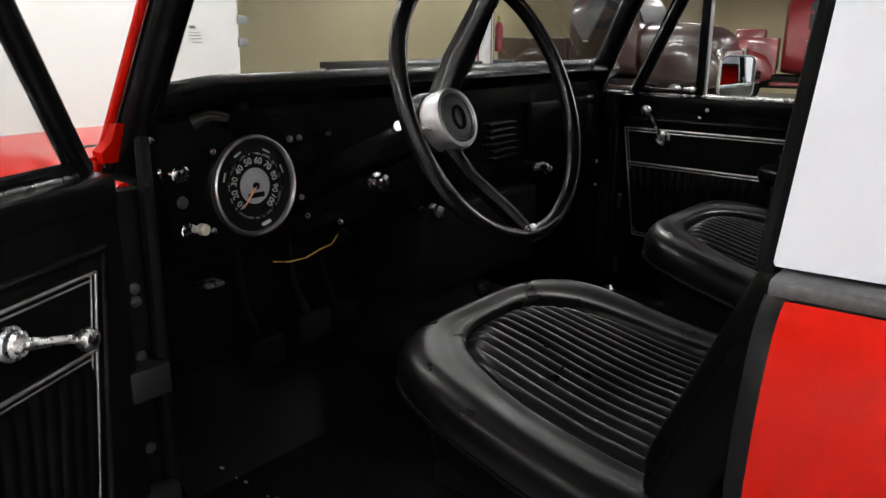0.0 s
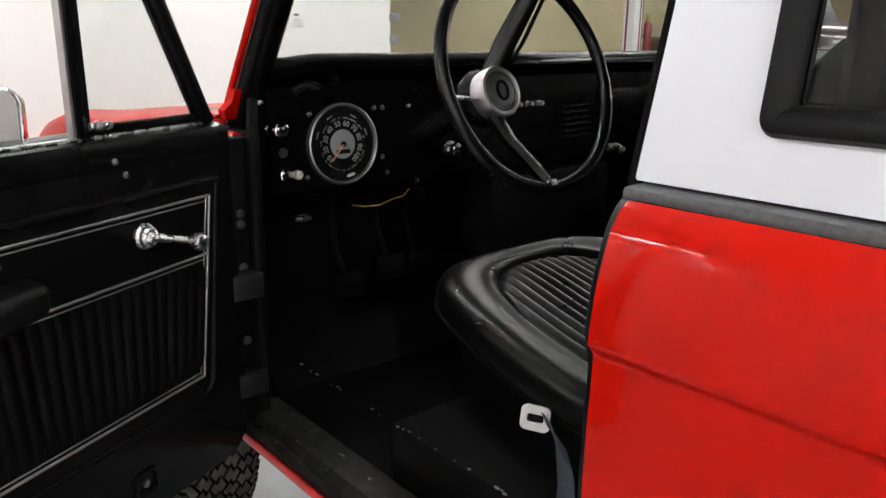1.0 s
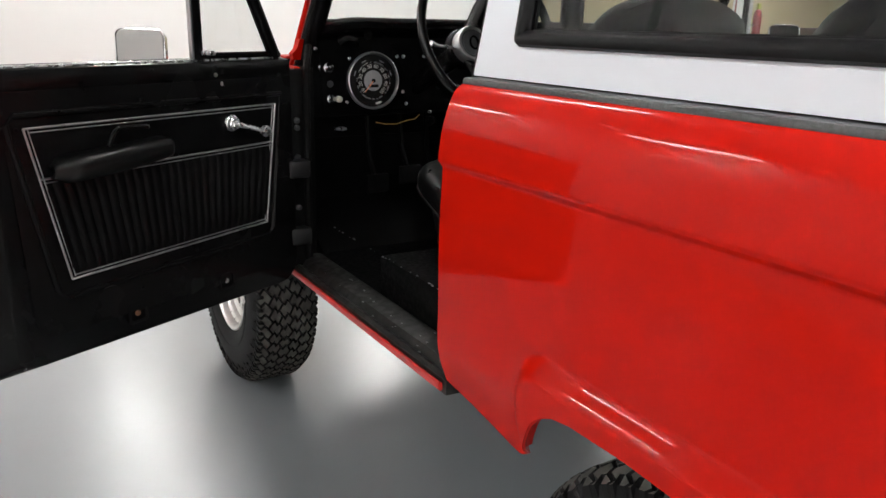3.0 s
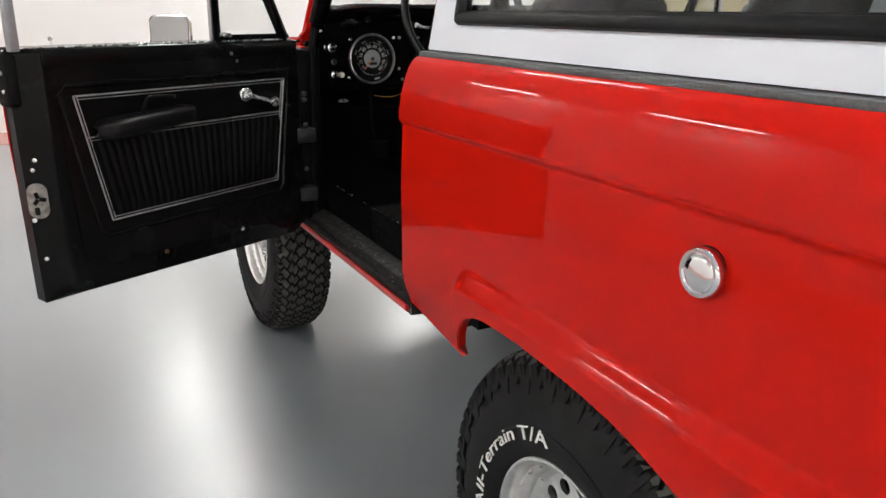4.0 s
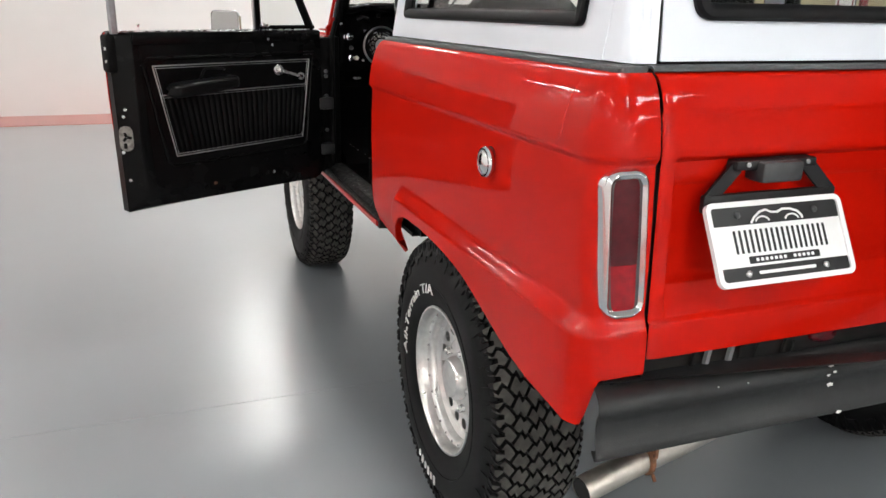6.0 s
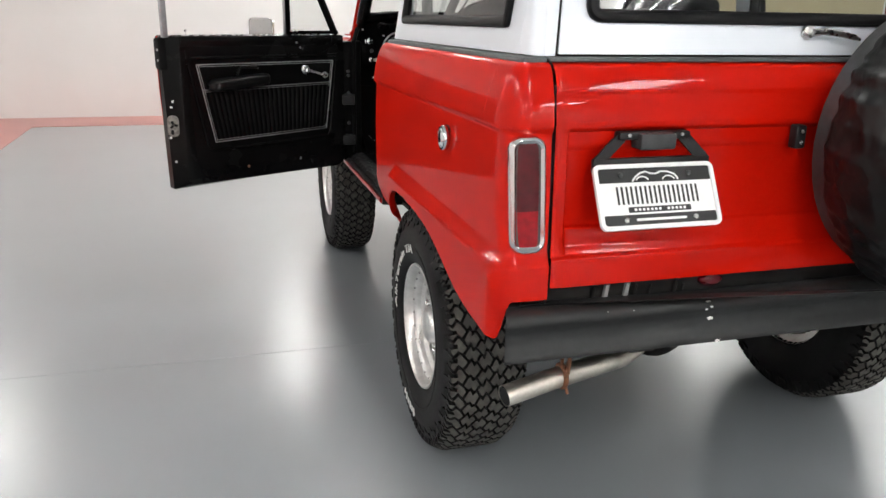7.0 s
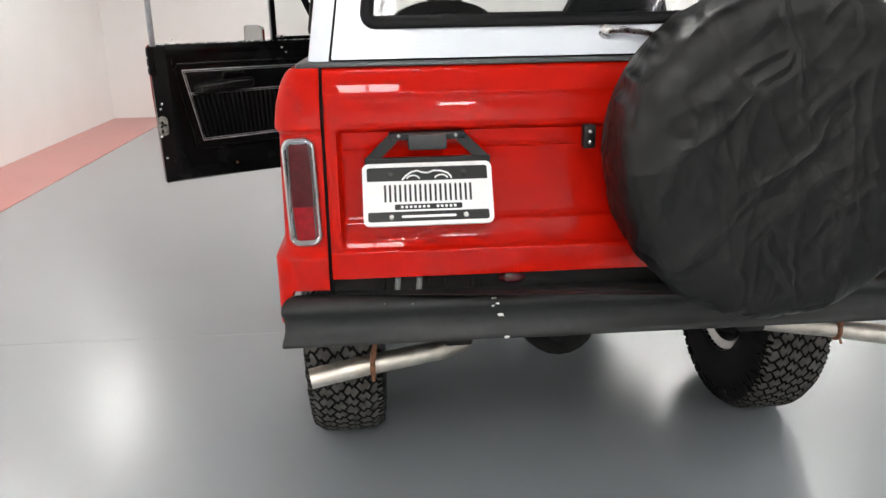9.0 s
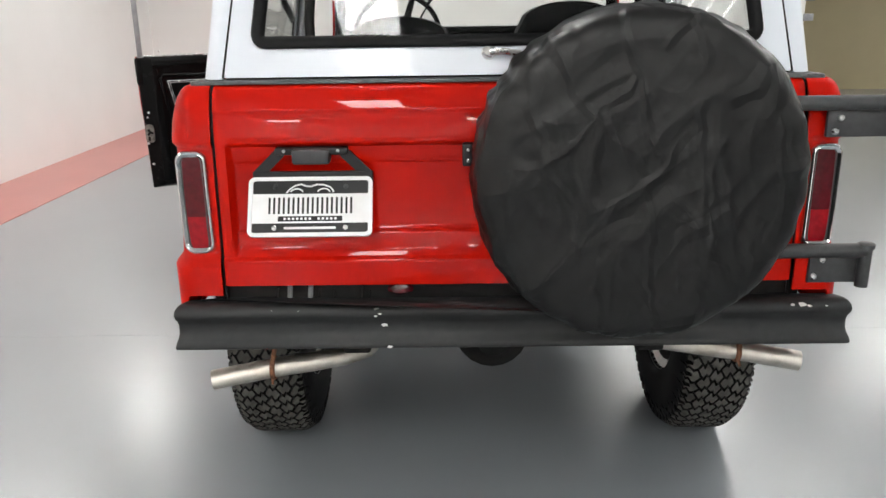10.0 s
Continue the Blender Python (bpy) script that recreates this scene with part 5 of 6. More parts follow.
# ---- doors ----
def door(g, m, opened):
    """Local axes: x from hinge to latch, y into the cabin (times g), z up."""
    L, IN = 0.901, 0.832
    sk = lambda u, z, d: (u, g * d, z)
    label = "open driver door with black inner panel and chrome trim" if opened else "closed passenger door with black inner panel and chrome trim"
    outline = []
    for cx, cz, r, a0 in ((L - 0.018, 0.680, 0.004, 270), (L - 0.02, 1.315, 0.02, 0), (0.012, 1.325, 0.012, 90), (0.07, 0.765, 0.07, 180)):
        outline += [(cx + r * math.cos(radians(a0 + 18 * k)), cz + r * math.sin(radians(a0 + 18 * k))) for k in range(6)]
    face = []
    for cx, cz, r, a0 in ((IN - 0.05, 0.745, 0.05, 270), (IN - 0.008, 1.317, 0.008, 0), (0.016, 1.321, 0.008, 90), (0.07, 0.765, 0.066, 180)):
        face += [(cx + r * math.cos(radians(a0 + 18 * k)), cz + r * math.sin(radians(a0 + 18 * k))) for k in range(6)]
    # the latch edge is a broad slanting face between the outer shell and the inner panel
    bm = bmesh.new()
    rows = [[bm.verts.new(sk(u, z, d)) for u, z in line] for line, d in ((outline, -0.066), (outline, -0.022), ([(u + (p - u) * 0.10, z + (q - z) * 0.10) for (u, z), (p, q) in zip(face, outline)], 0.018), (face, 0.022))]
    for p, q in zip(rows, rows[1:]):
        for k in range(len(p)):
            bm.faces.new((p[k], p[(k + 1) % len(p)], q[(k + 1) % len(p)], q[k]))
    bm.faces.new(rows[0])
    bm.faces.new(rows[-1])
    ob = part("driver_door" if opened else "passenger_door", bm, BLACK, car, label)
    ob.matrix_basis = m
    slant = lambda z, t=0.5: Vector((IN + (L - IN) * t, g * (0.022 - 0.044 * t), z))
    out = Vector((0.044, g * (L - IN), 0)).normalized()
    # outer skin with the pressed crease
    skin = grid(span(0.0, L, 12), [0.695, 0.80, 0.9, 1.0, 1.1, 1.185, 1.190, 1.203, 1.24, 1.28, 1.31, 1.33], lambda u, z: sk(u * (1 - 0.022 * smooth((1.19 - z) / 0.5)), z, -0.070 + (0.874 - side_x(z)) * 0.8), thick=0.003)
    part("door_skin", skin, RED, ob, "glossy red outer door skin")
    part("door_shoulder", rbox((L - 0.03, min(g * -0.076, g * -0.006), 1.19), (L + 0.005, max(g * -0.076, g * -0.006), 1.326), 0.014, seg=4), BLACK_DULL, ob, "black rounded door shoulder")
    # raised inner panel
    inner = []
    for cx, cz, r, a0 in ((0.745, 0.80, 0.045, 270), (0.780, 1.268, 0.03, 0), (0.06, 1.268, 0.03, 90), (0.075, 0.80, 0.045, 180)):
        inner += [(cx + r * math.cos(radians(a0 + 18 * k)), cz + r * math.sin(radians(a0 + 18 * k))) for k in range(6)]
    part("inner_panel", prism(inner, sk, 0.020, 0.027), BLACK, ob, "black painted inner door panel")
    part("belt_shelf", rbox((0.01, min(g * 0.0, g * 0.030), 1.285), (IN, max(g * 0.0, g * 0.030), 1.332), 0.008), BLACK, ob, "black belt shelf")
    part("glass_channel_trim", rbox((0.02, min(g * -0.012, g * 0.004), 1.331), (0.87, max(g * -0.012, g * 0.004), 1.3365), 0.002), CHROME_DULL, ob, "bright belt moulding")
    # pressed bead round the trim
    du, dz = (0.0, 0.0) if opened else (-0.048, 0.020)
    bead = [(0.052, 1.240), (0.783, 1.240), (0.801, 1.222), (0.735, 0.856), (0.715, 0.838), (0.117, 0.856), (0.102, 0.874)]
    part("pressed_bead", tube([sk(u + du, z + dz, 0.027) for u, z in bead], 0.0075, 10, closed=True), BLACK, ob, "pressed black bead")
    T = dict(tr=(0.075, 1.214), br=(0.122, 0.893), bl=(0.700, 0.875), tl=(0.767, 1.212), mr=(0.090, 1.113), ml=(0.7455, 1.104))
    T = {k: (u + du, z + dz) for k, (u, z) in T.items()}
    # chrome mouldings: double lines
    for name, a, b in (("top", "tr", "tl"), ("bottom", "br", "bl"), ("front", "tr", "br"), ("rear", "tl", "bl"), ("middle", "mr", "ml")):
        for k, off in enumerate((0.0, 0.0085)):
            pa, pb = Vector((*T[a], 0)), Vector((*T[b], 0))
            d = (pb - pa).normalized()
            n = Vector((-d.y, d.x, 0)) * off
            if (Vector((0.42, 1.05, 0)) - pa).dot(n) < 0:
                n = -n
            pts = [sk(*(pa + n).lerp(pb + n, t)[:2], 0.030) for t in (0.012 * k, 0.5, 1 - 0.012 * k)]
            part("chrome_moulding", tube(pts, 0.0026 if k == 0 else 0.0014, 10), SATIN, ob, "thin chrome moulding")
    # pleated lower panel
    def pleat(u, v):
        a = Vector(T["mr"]).lerp(Vector(T["ml"]), u)
        b = Vector(T["br"]).lerp(Vector(T["bl"]), u)
        p = b.lerp(a, 0.02 + 0.96 * v)
        edge = smooth(min(u, 1 - u) / 0.01) * smooth(min(v, 1 - v) / 0.02)
        return sk(p.x, p.y, 0.0275 + 0.0075 * edge * abs(math.sin(math.pi * u * 27)) ** 0.7)

    part("pleated_panel", grid(span(0.012, 0.988, 216), span(0, 1, 6), pleat), DOORVINYL, ob, "black pleated vinyl panel", sharp=80)
    up = [T["mr"], T["ml"], T["tl"], T["tr"]]
    cx, cz = sum(p[0] for p in up) / 4, sum(p[1] for p in up) / 4
    part("upper_panel", prism([(cx + (p[0] - cx) * 0.97, cz + (p[1] - cz) * 0.86) for p in up], sk, 0.026, 0.0295), DOORVINYL, ob, "smooth black vinyl upper panel")
    # armrest: a deep pad whose top rises a little towards the hinge, with rounded ends
    def arm(i, k):
        t = i / 24
        end = min(t / 0.09, (1 - t) / 0.13, 1.0)
        end = math.sqrt(max(1 - (1 - end) ** 2, 0.0))
        low = 0.054 - 0.006 * smooth((0.45 - t) / 0.45)
        depth = (0.056 + 0.018 * smooth(t / 0.8)) * (0.30 + 0.70 * end)
        d, h = [(0.0, 0.0), (0.55, 0.0), (0.82, 0.03), (0.95, 0.12), (1.0, 0.24), (1.0, 0.34), (0.985, 0.40), (1.0, 0.46), (0.97, 0.72), (0.86, 0.92), (0.55, 1.0), (0.0, 1.0)][k]
        z = 1.168 - 0.020 * t - low * (0.5 + (h - 0.5) * (0.5 + 0.5 * end)) - (1 - end) * 0.004
        return sk(0.430 + 0.292 * t, z, 0.028 + depth * d)

    bm = grid(range(25), range(12), arm)
    bmesh.ops.holes_fill(bm, edges=bm.edges[:])
    part("armrest", bm, VINYL, ob, "padded black vinyl armrest", sharp=50)
    part("door_pull", tube([sk(0.585, 1.150, 0.034), sk(0.583, 1.172, 0.046), sk(0.577, 1.188, 0.050), sk(0.565, 1.197, 0.050), sk(0.535, 1.196, 0.050), sk(0.490, 1.193, 0.046), sk(0.478, 1.190, 0.032)], 0.0052, 8), VINYL, ob, "black inside door handle")
    # window crank
    c0 = Vector((0.231, 1.176)) if opened else Vector((0.150, 1.212))
    kn = Vector((0.141, 1.150)) if opened else Vector((0.105, 1.290))
    crank = part("window_crank", lathe([(0.020, 0.0), (0.021, 0.006), (0.017, 0.009), (0.017, 0.016), (0.013, 0.020), (0.012, 0.014), (0.001, 0.014)], facing(sk(c0.x, c0.y, 0.030), (0, g, 0)), 24), CHROME_DULL, ob, "dull chrome window crank")
    part("crank_arm", tube([sk(c0.x, c0.y, 0.044), sk(*(c0.lerp(kn, 0.5)), 0.047), sk(kn.x, kn.y, 0.050)], [0.010, 0.007, 0.007], 8, flat=0.6), CHROME_DULL, crank)
    part("crank_knob", lathe([(0.004, -0.004), (0.011, 0.0), (0.015, 0.008), (0.0155, 0.014), (0.012, 0.021), (0.005, 0.024), (0.001, 0.0245)], facing(sk(kn.x, kn.y, 0.050), (0, g, 0)), 20), CHROME_DULL, crank, "dull chrome crank knob")
    # screws and drain recesses
    for u, z in ((0.271, 1.299), (0.250, 1.276)):
        part("panel_screw", lathe([(0.0055, 0), (0.005, 0.003), (0.001, 0.0045)], facing(sk(u, z, 0.0275 if z < 1.285 else 0.0302), (0, g, 0)), 10), CHROME_DULL, ob, "small steel screw")
    for u, z, red in ((0.547, 0.749, True), (0.274, 0.759, False)):
        part("recess_frame", ring(rrect(0.052, 0.048, 0.008, 3), rrect(0.040, 0.036, 0.006, 3), lambda a, b, d: sk(u + a, z + b, d), 0.026, 0.0315), BLACK, ob, "square pressed recess")
        part("recess_screw", lathe([(0.007, 0), (0.0065, 0.003), (0.001, 0.005)], facing(sk(u, z, 0.0272), (0, g, 0)), 10), RUST if red else CHROME_DULL, ob, "recessed screw")
    part("lock_knob", lathe([(0.0025, 0.0), (0.0025, 0.018), (0.006, 0.020), (0.0065, 0.026), (0.003, 0.029)], Matrix.Translation(sk(0.79, 1.330, 0.0)), 10), CHROME_DULL, ob, "small lock knob")
    # latch on the end face
    lm = facing(slant(0.955, 0.62), out)
    lt = part("door_latch", prism(rrect(0.048, 0.092, 0.022, 6), lambda a, b, d: lm @ Vector((a, b, d)), -0.001, 0.004), LATCH, ob, "worn dirty steel door latch plate")
    bm = bmesh.new()
    for k in range(3):
        rbox((-0.005, 0.002, 0.004), (0.005, 0.018, 0.010), 0.002, bm, m=lm @ Matrix.Translation((0.002, 0.006, 0)) @ Matrix.Rotation(radians(120 * k + 20), 4, "Z"))
    part("latch_rotor", bm, BLACK_DULL, lt, "dark steel latch rotor")
    part("latch_slot", prism(rrect(0.012, 0.020, 0.004, 3), lambda a, b, d: lm @ Vector((a - 0.004, b - 0.026, d)), 0.002, 0.0052), BLACK_DULL, lt)
    for z, t in ((1.06, 0.55), (1.035, 0.65), (0.905, 0.80), (0.80, 0.62)):
        part("end_screw", lathe([(0.006, 0), (0.0055, 0.003), (0.001, 0.0045)], facing(slant(z, t), out), 10), CHROME_DULL, ob, "small steel screw")
    for z in (1.275, 1.23):
        part("end_screw", lathe([(0.006, 0), (0.0055, 0.003), (0.001, 0.0045)], facing((L + 0.005, g * -0.03, z), (1, 0, 0)), 10), CHROME_DULL, ob, "small steel screw")
    # window frame
    part("rear_channel", rbox((0.868, min(g * -0.020, g * 0.004), 1.325), (0.892, max(g * -0.020, g * 0.004), 1.82), 0.003), GREYMETAL, ob, "grey steel rear glass channel")
    vp = 0.294 if opened else 0.232
    part("vent_post", rbox((vp - 0.012, min(g * -0.018, g * 0.004), 1.325), (vp + 0.012, max(g * -0.018, g * 0.004), 1.82), 0.003), BLACK, ob, "black vent window post")
    part("vent_post_trim", rbox((vp + 0.012, min(g * -0.014, g * 0.0), 1.337), (vp + 0.018, max(g * -0.014, g * 0.0), 1.81), 0.001), BRUSHED, ob, "bright post edge")
    part("vent_frame", tube([sk(0.035, 1.335, -0.006), sk(0.143, 1.565, -0.006), sk(0.255, 1.80, -0.006)], 0.0175, 12), BLACK, ob, "black slanting vent window frame")
    part("vent_sill", tube([sk(0.02, 1.343, -0.006), sk(vp - 0.01, 1.343, -0.006)], 0.009, 8), BLACK, ob)
    part("frame_top", tube([sk(0.23, 1.815, -0.008), sk(0.885, 1.815, -0.008)], 0.012, 8), BLACK, ob, "black door frame top")
    part("vent_glass", prism([(0.022, 1.35), (vp - 0.01, 1.35), (vp - 0.01, 1.805), (0.24, 1.80)], sk, -0.008, -0.004), GLASS, ob, "vent window glass", shadow=False)
    bm = rbox((vp - 0.045, min(g * 0.0, g * 0.014), 1.345), (vp - 0.005, max(g * 0.0, g * 0.014), 1.357), 0.004)
    lathe([(0.008, 0.0), (0.008, 0.010), (0.004, 0.012)], facing(sk(vp - 0.015, 1.352, 0.010), (0, g, 0)), 12, bm)
    part("vent_latch", bm, CHROME_DULL, ob, "chrome vent window latch")
    return ob


rz = math.degrees(math.atan2(-0.405, -0.914)) + 0.6
door(1, pose(-0.849, 1.646, -0.002, 0.66, 0, rz), True)
door(-1, pose(0.825, 1.725, 0.012, 0, 0, -90), False)


def mirror(at, normal, foot, w=0.112, h=0.165, glass=MIRROR):
    """A chromed door mirror whose glass looks along normal, on an arm from foot."""
    m = facing(at, normal)
    ob = part("door_mirror", prism(rrect(w, h, 0.02, 5, 2), lambda a, b, d: m @ Vector((a * (1 + d * 2), b * (1 + d * 2), d)), -0.020, -0.001), CHROME, car, "rectangular chrome door mirror")
    part("mirror_rim", tube([m @ Vector((a, b, 0)) for a, b in rrect(w, h, 0.02, 5, 3)], 0.0022, 8, closed=True), CHROME, ob)
    part("mirror_glass", prism(rrect(w - 0.008, h - 0.008, 0.016, 5), lambda a, b, d: m @ Vector((a, b, d)), 0.0, 0.0015), glass, ob, "mirror glass")
    part("mirror_arm", tube([m @ Vector((0, -h * 0.35, -0.02)), m @ Vector((0, -h * 0.5, -0.03)), Vector(foot)], 0.008, 8), CHROME, ob, "chrome mirror arm")
    return ob


mirror((-1.243, 1.632, 1.318), (-0.62, -0.78, 0.03), (-1.10, 1.60, 1.315), 0.13, 0.17, MIRROR_OLD)
mirror((1.0, 1.452, 1.395), (-0.72, -0.69, 0.0), (0.87, 1.50, 1.33), 0.105, 0.12)


# ---- interior ----
dash_prof = [(1.705, 1.150), (1.700, 1.158), (1.703, 1.20), (1.712, 1.30), (1.717, 1.385), (1.705, 1.395), (1.690, 1.402), (1.682, 1.415), (1.686, 1.430), (1.700, 1.440), (1.725, 1.445), (1.742, 1.443), (1.752, 1.430)]


def dash_at(x, j):
    y, z = dash_prof[j]
    end = smooth((-x - 0.58) / 0.16)
    return (x, y + 0.012 * end * (1 if j > 3 else 0.2), z - (0.016 * end if j > 4 else 0.0))


dash = part("dashboard", grid(span(-0.74, 0.785, 44), range(len(dash_prof)), dash_at, thick=0.008), BLACK, car, "black painted dashboard with a padded top", sharp=45)
dash.location.y = 0.040
yd = 1.698


def on_dash(outline, x, z, d0, d1, material, name, label="", parent=None):
    return part(name, prism(outline, lambda a, b, d: (x + a, yd - d + 0.035 * (z + b - 1.2) * 0.6, z + b), d0, d1), material, parent or dash, label)


cluster = on_dash([(-0.150, -0.100), (0.150, -0.100), (0.150, 0.100), (-0.160, 0.108)], -0.565, 1.268, -0.01, 0.010, BLACK, "instrument_panel", "black instrument panel plate")
gm = facing((-0.553, 1.690, 1.258), (0, -1, 0.06))
bm = lathe([(0.086, -0.006), (0.087, 0.006), (0.0855, 0.012), (0.0825, 0.0135), (0.0795, 0.010), (0.0785, 0.004)], gm, 48, cap=False)
part("speedometer_bezel", bm, SATIN, cluster, "brushed chrome speedometer bezel")
part("dial", lathe([(0.0795, 0.004), (0.001, 0.004)], gm, 40, cap=False), DIAL_K, cluster, "black speedometer dial")
part("dial_ring", lathe([(0.0555, 0.0045), (0.057, 0.007), (0.054, 0.007), (0.0535, 0.0045)], gm, 40, cap=False), CHROME_DULL, cluster, "thin bright dial ring")
part("dial_centre", lathe([(0.031, 0.0045), (0.030, 0.0065), (0.001, 0.0065)], gm, 32, cap=False), DIAL_G, cluster, "grey dial centre")
for k in range(10):
    a = radians(222 - k * 29.3)
    letters(str(10 * (k + 1)), 0.0160, gm @ Matrix.Translation((0.0430 * math.cos(a), 0.0430 * math.sin(a), 0.0052)) @ pose(0, 0, 0, 0, 0, math.degrees(a) - 90), DIAL_W, cluster, "dial_number", 0.0003)
part("needle", tube([gm @ Vector((0, 0, 0.009)), gm @ Vector((-0.030, -0.034, 0.009))], [0.0022, 0.0012], 6), NEEDLE, cluster, "pale orange needle")
part("dial_mark", prism(rrect(0.020, 0.006, 0.0025, 4), lambda a, b, d: gm @ pose(0, 0, 0, 0, 0, 14) @ Vector((a, b - 0.069, d)), 0.0042, 0.0062), DIAL_W, cluster, "white bar on the dial")
part("needle_hub", lathe([(0.006, 0.006), (0.006, 0.010), (0.001, 0.011)], gm, 16), DIAL_K, cluster, "black needle hub")
part("odometer_window", prism(rrect(0.034, 0.009, 0.002, 3), lambda a, b, d: gm @ Vector((a, b - 0.016, d)), 0.0062, 0.0072), DIAL_K, cluster, "black odometer window")
bm = bmesh.new()
for a in (118, 62, 20, 160):
    c, s_ = 0.064 * math.cos(radians(a)), 0.064 * math.sin(radians(a))
    mm = gm @ Matrix.Translation((c, s_, 0.0045)) @ pose(0, 0, 0, 0, 0, a - 90)
    prism(rrect(0.016, 0.003, 0.001, 2), lambda x, y, d: mm @ Vector((x, y, d)), 0, 0.0006, bm)
part("dial_bars", bm, DIAL_G, cluster, "small grey bars in place of lettering")["kind"] = "stuff"


def knob(x, z, r, depth, material, label, stem=0.35, y=None):
    m = facing((x, (yd if y is None else y) + 0.02 * (z - 1.2), z), (0, -1, 0.05))
    ob = part("knob", lathe([(r * 1.25, 0.0), (r * 1.2, 0.004), (r * stem, 0.006), (r * stem, depth * 0.5), (r * 0.8, depth * 0.55), (r, depth * 0.66), (r * 0.96, depth * 0.92), (r * 0.6, depth), (0.0005, depth)], m, 20), material, dash, label)
    return ob


knob(-0.705, 1.297, 0.0165, 0.034, CHROME, "chrome dash knob", 0.7)
knob(-0.693, 1.250, 0.0105, 0.012, BRACKET, "dark grey ignition lock", 0.9)
knob(-0.697, 1.207, 0.014, 0.030, CHROME, "chrome dash knob", 0.7)
knob(-0.676, 1.206, 0.0095, 0.045, CREAM, "cream pull knob", 0.4)
part("wiper_switch", tube([(-0.655, 1.695, 1.372), (-0.64, 1.672, 1.385), (-0.622, 1.660, 1.380), (-0.61, 1.672, 1.362)], [0.014, 0.010, 0.009, 0.005], 10), BLACK, dash, "worn chrome wiper switch lever")
knob(-0.562, 1.392, 0.010, 0.012, BLACK_DULL, "small black knob")
knob(-0.243, 1.220, 0.017, 0.030, CHROME, "chrome heater knob", 0.7)
knob(-0.062, 1.128, 0.015, 0.026, CHROME_DULL, "dull chrome knob", 0.7)
knob(-0.105, 1.130, 0.014, 0.012, BLACK, "grey lighter socket", 0.9)
knob(-0.345, 1.128, 0.013, 0.02, BLACK, "black knob under the dash", 0.8)
for k in range(4):
    knob(-0.060 + 0.039 * k, 1.315, 0.0062, 0.022, CHROME_DULL, "small worn chrome heater switch", 0.6)
part("ashtray_pull", tube([(0.35, 1.695, 1.175), (0.37, 1.678, 1.180), (0.395, 1.676, 1.170), (0.41, 1.695, 1.160)], 0.011, 10), CHROME_DULL, dash, "worn chrome pull handle")
for x, z in ((-0.735, 1.352), (-0.632, 1.325), (-0.47, 1.330), (-0.448, 1.330), (-0.436, 1.185), (-0.448, 1.222), (-0.64, 1.195), (-0.37, 1.330), (-0.345, 1.155), (0.70, 1.15), (0.70, 1.08)):
    part("dash_screw", lathe([(0.0058, 0), (0.005, 0.004), (0.001, 0.006)], facing((x, yd - 0.009 if -0.72 < x < -0.42 else yd - 0.001, z), (0, -1, 0)), 8), CHROME_DULL, dash, "small bright screw")
for k in range(6):
    z = 1.302 - 0.0165 * k
    part("louvre", rbox((0.145 + 0.004 * k, yd - 0.006, z - 0.0035), (0.262 + 0.004 * k, yd + 0.012, z + 0.0025), 0.002), BLACK, dash, "black pressed dash louvre")
part("glovebox_lid", rbox((0.33, yd - 0.004, 1.20), (0.66, yd + 0.01, 1.345), 0.006), BLACK, dash, "black glovebox lid")
part("heater_box", rbox((-0.12, 1.72, 0.93), (0.36, 1.92, 1.14), 0.02), BLACK_DULL, car, "black heater box under the dash")
part("loose_wire", tube([(-0.575, 1.66, 1.140), (-0.545, 1.655, 1.134), (-0.51, 1.653, 1.133), (-0.475, 1.653, 1.142), (-0.445, 1.655, 1.145), (-0.425, 1.66, 1.158)], 0.0015, 6), WIRE, car, "loose yellow wire under the dash")
part("hood_release", rbox((-0.70, 1.67, 1.118), (-0.665, 1.70, 1.127), 0.003), CHROME_DULL, car, "small metal release handle")
for x, y, z in ((-0.52, 1.76, 0.93), (-0.40, 1.76, 0.95), (-0.28, 1.80, 0.93)):
    p = part("pedal", rbox((x - 0.04, y - 0.008, z - 0.03), (x + 0.04, y + 0.008, z + 0.03), 0.006), BLACK_DULL, car, "black rubber pedal")
    part("pedal_arm", tube([(x, y + 0.008, z), (x, y + 0.06, z + 0.08), (x, y + 0.08, 1.16)], 0.008, 8), BLACK_DULL, p)
lever = part("shift_lever", tube([(-0.07, 1.57, 0.88), (-0.06, 1.59, 0.93), (-0.055, 1.60, 0.955)], 0.007, 8), BLACK, car, "transfer case lever")
part("lever_knob", lathe([(0.008, 0), (0.019, 0.012), (0.021, 0.024), (0.015, 0.036), (0.001, 0.040)], Matrix.Translation((-0.055, 1.60, 0.955)), 16), BLACK, lever, "dull round lever knob")

# steering wheel and column
TH = radians(20.8)
nrm = Vector((0, -math.cos(TH), math.sin(TH)))
sw_m = facing((-0.395, 1.337, 1.412), nrm)
sw = part("steering_wheel", tube([sw_m @ Vector((0.207 * math.cos(a), 0.207 * math.sin(a), 0.0)) for a in span(0, 2 * math.pi, 64)[:-1]], 0.0125, 12, closed=True), GLOSSK, car, "black two-spoke steering wheel with a chrome hub")
hub_m = sw_m @ Matrix.Translation((0, 0, -0.020))
part("hub_base", lathe([(0.055, -0.130), (0.058, -0.115), (0.052, -0.095)], hub_m, 28), BLACK, sw)
part("horn_cap", lathe([(0.046, -0.115), (0.049, -0.110), (0.050, -0.063), (0.047, -0.058), (0.041, -0.057), (0.039, -0.061), (0.033, -0.061), (0.039, -0.062)], hub_m, 40, cap=False), BRUSHED, sw, "brushed chrome horn cap")
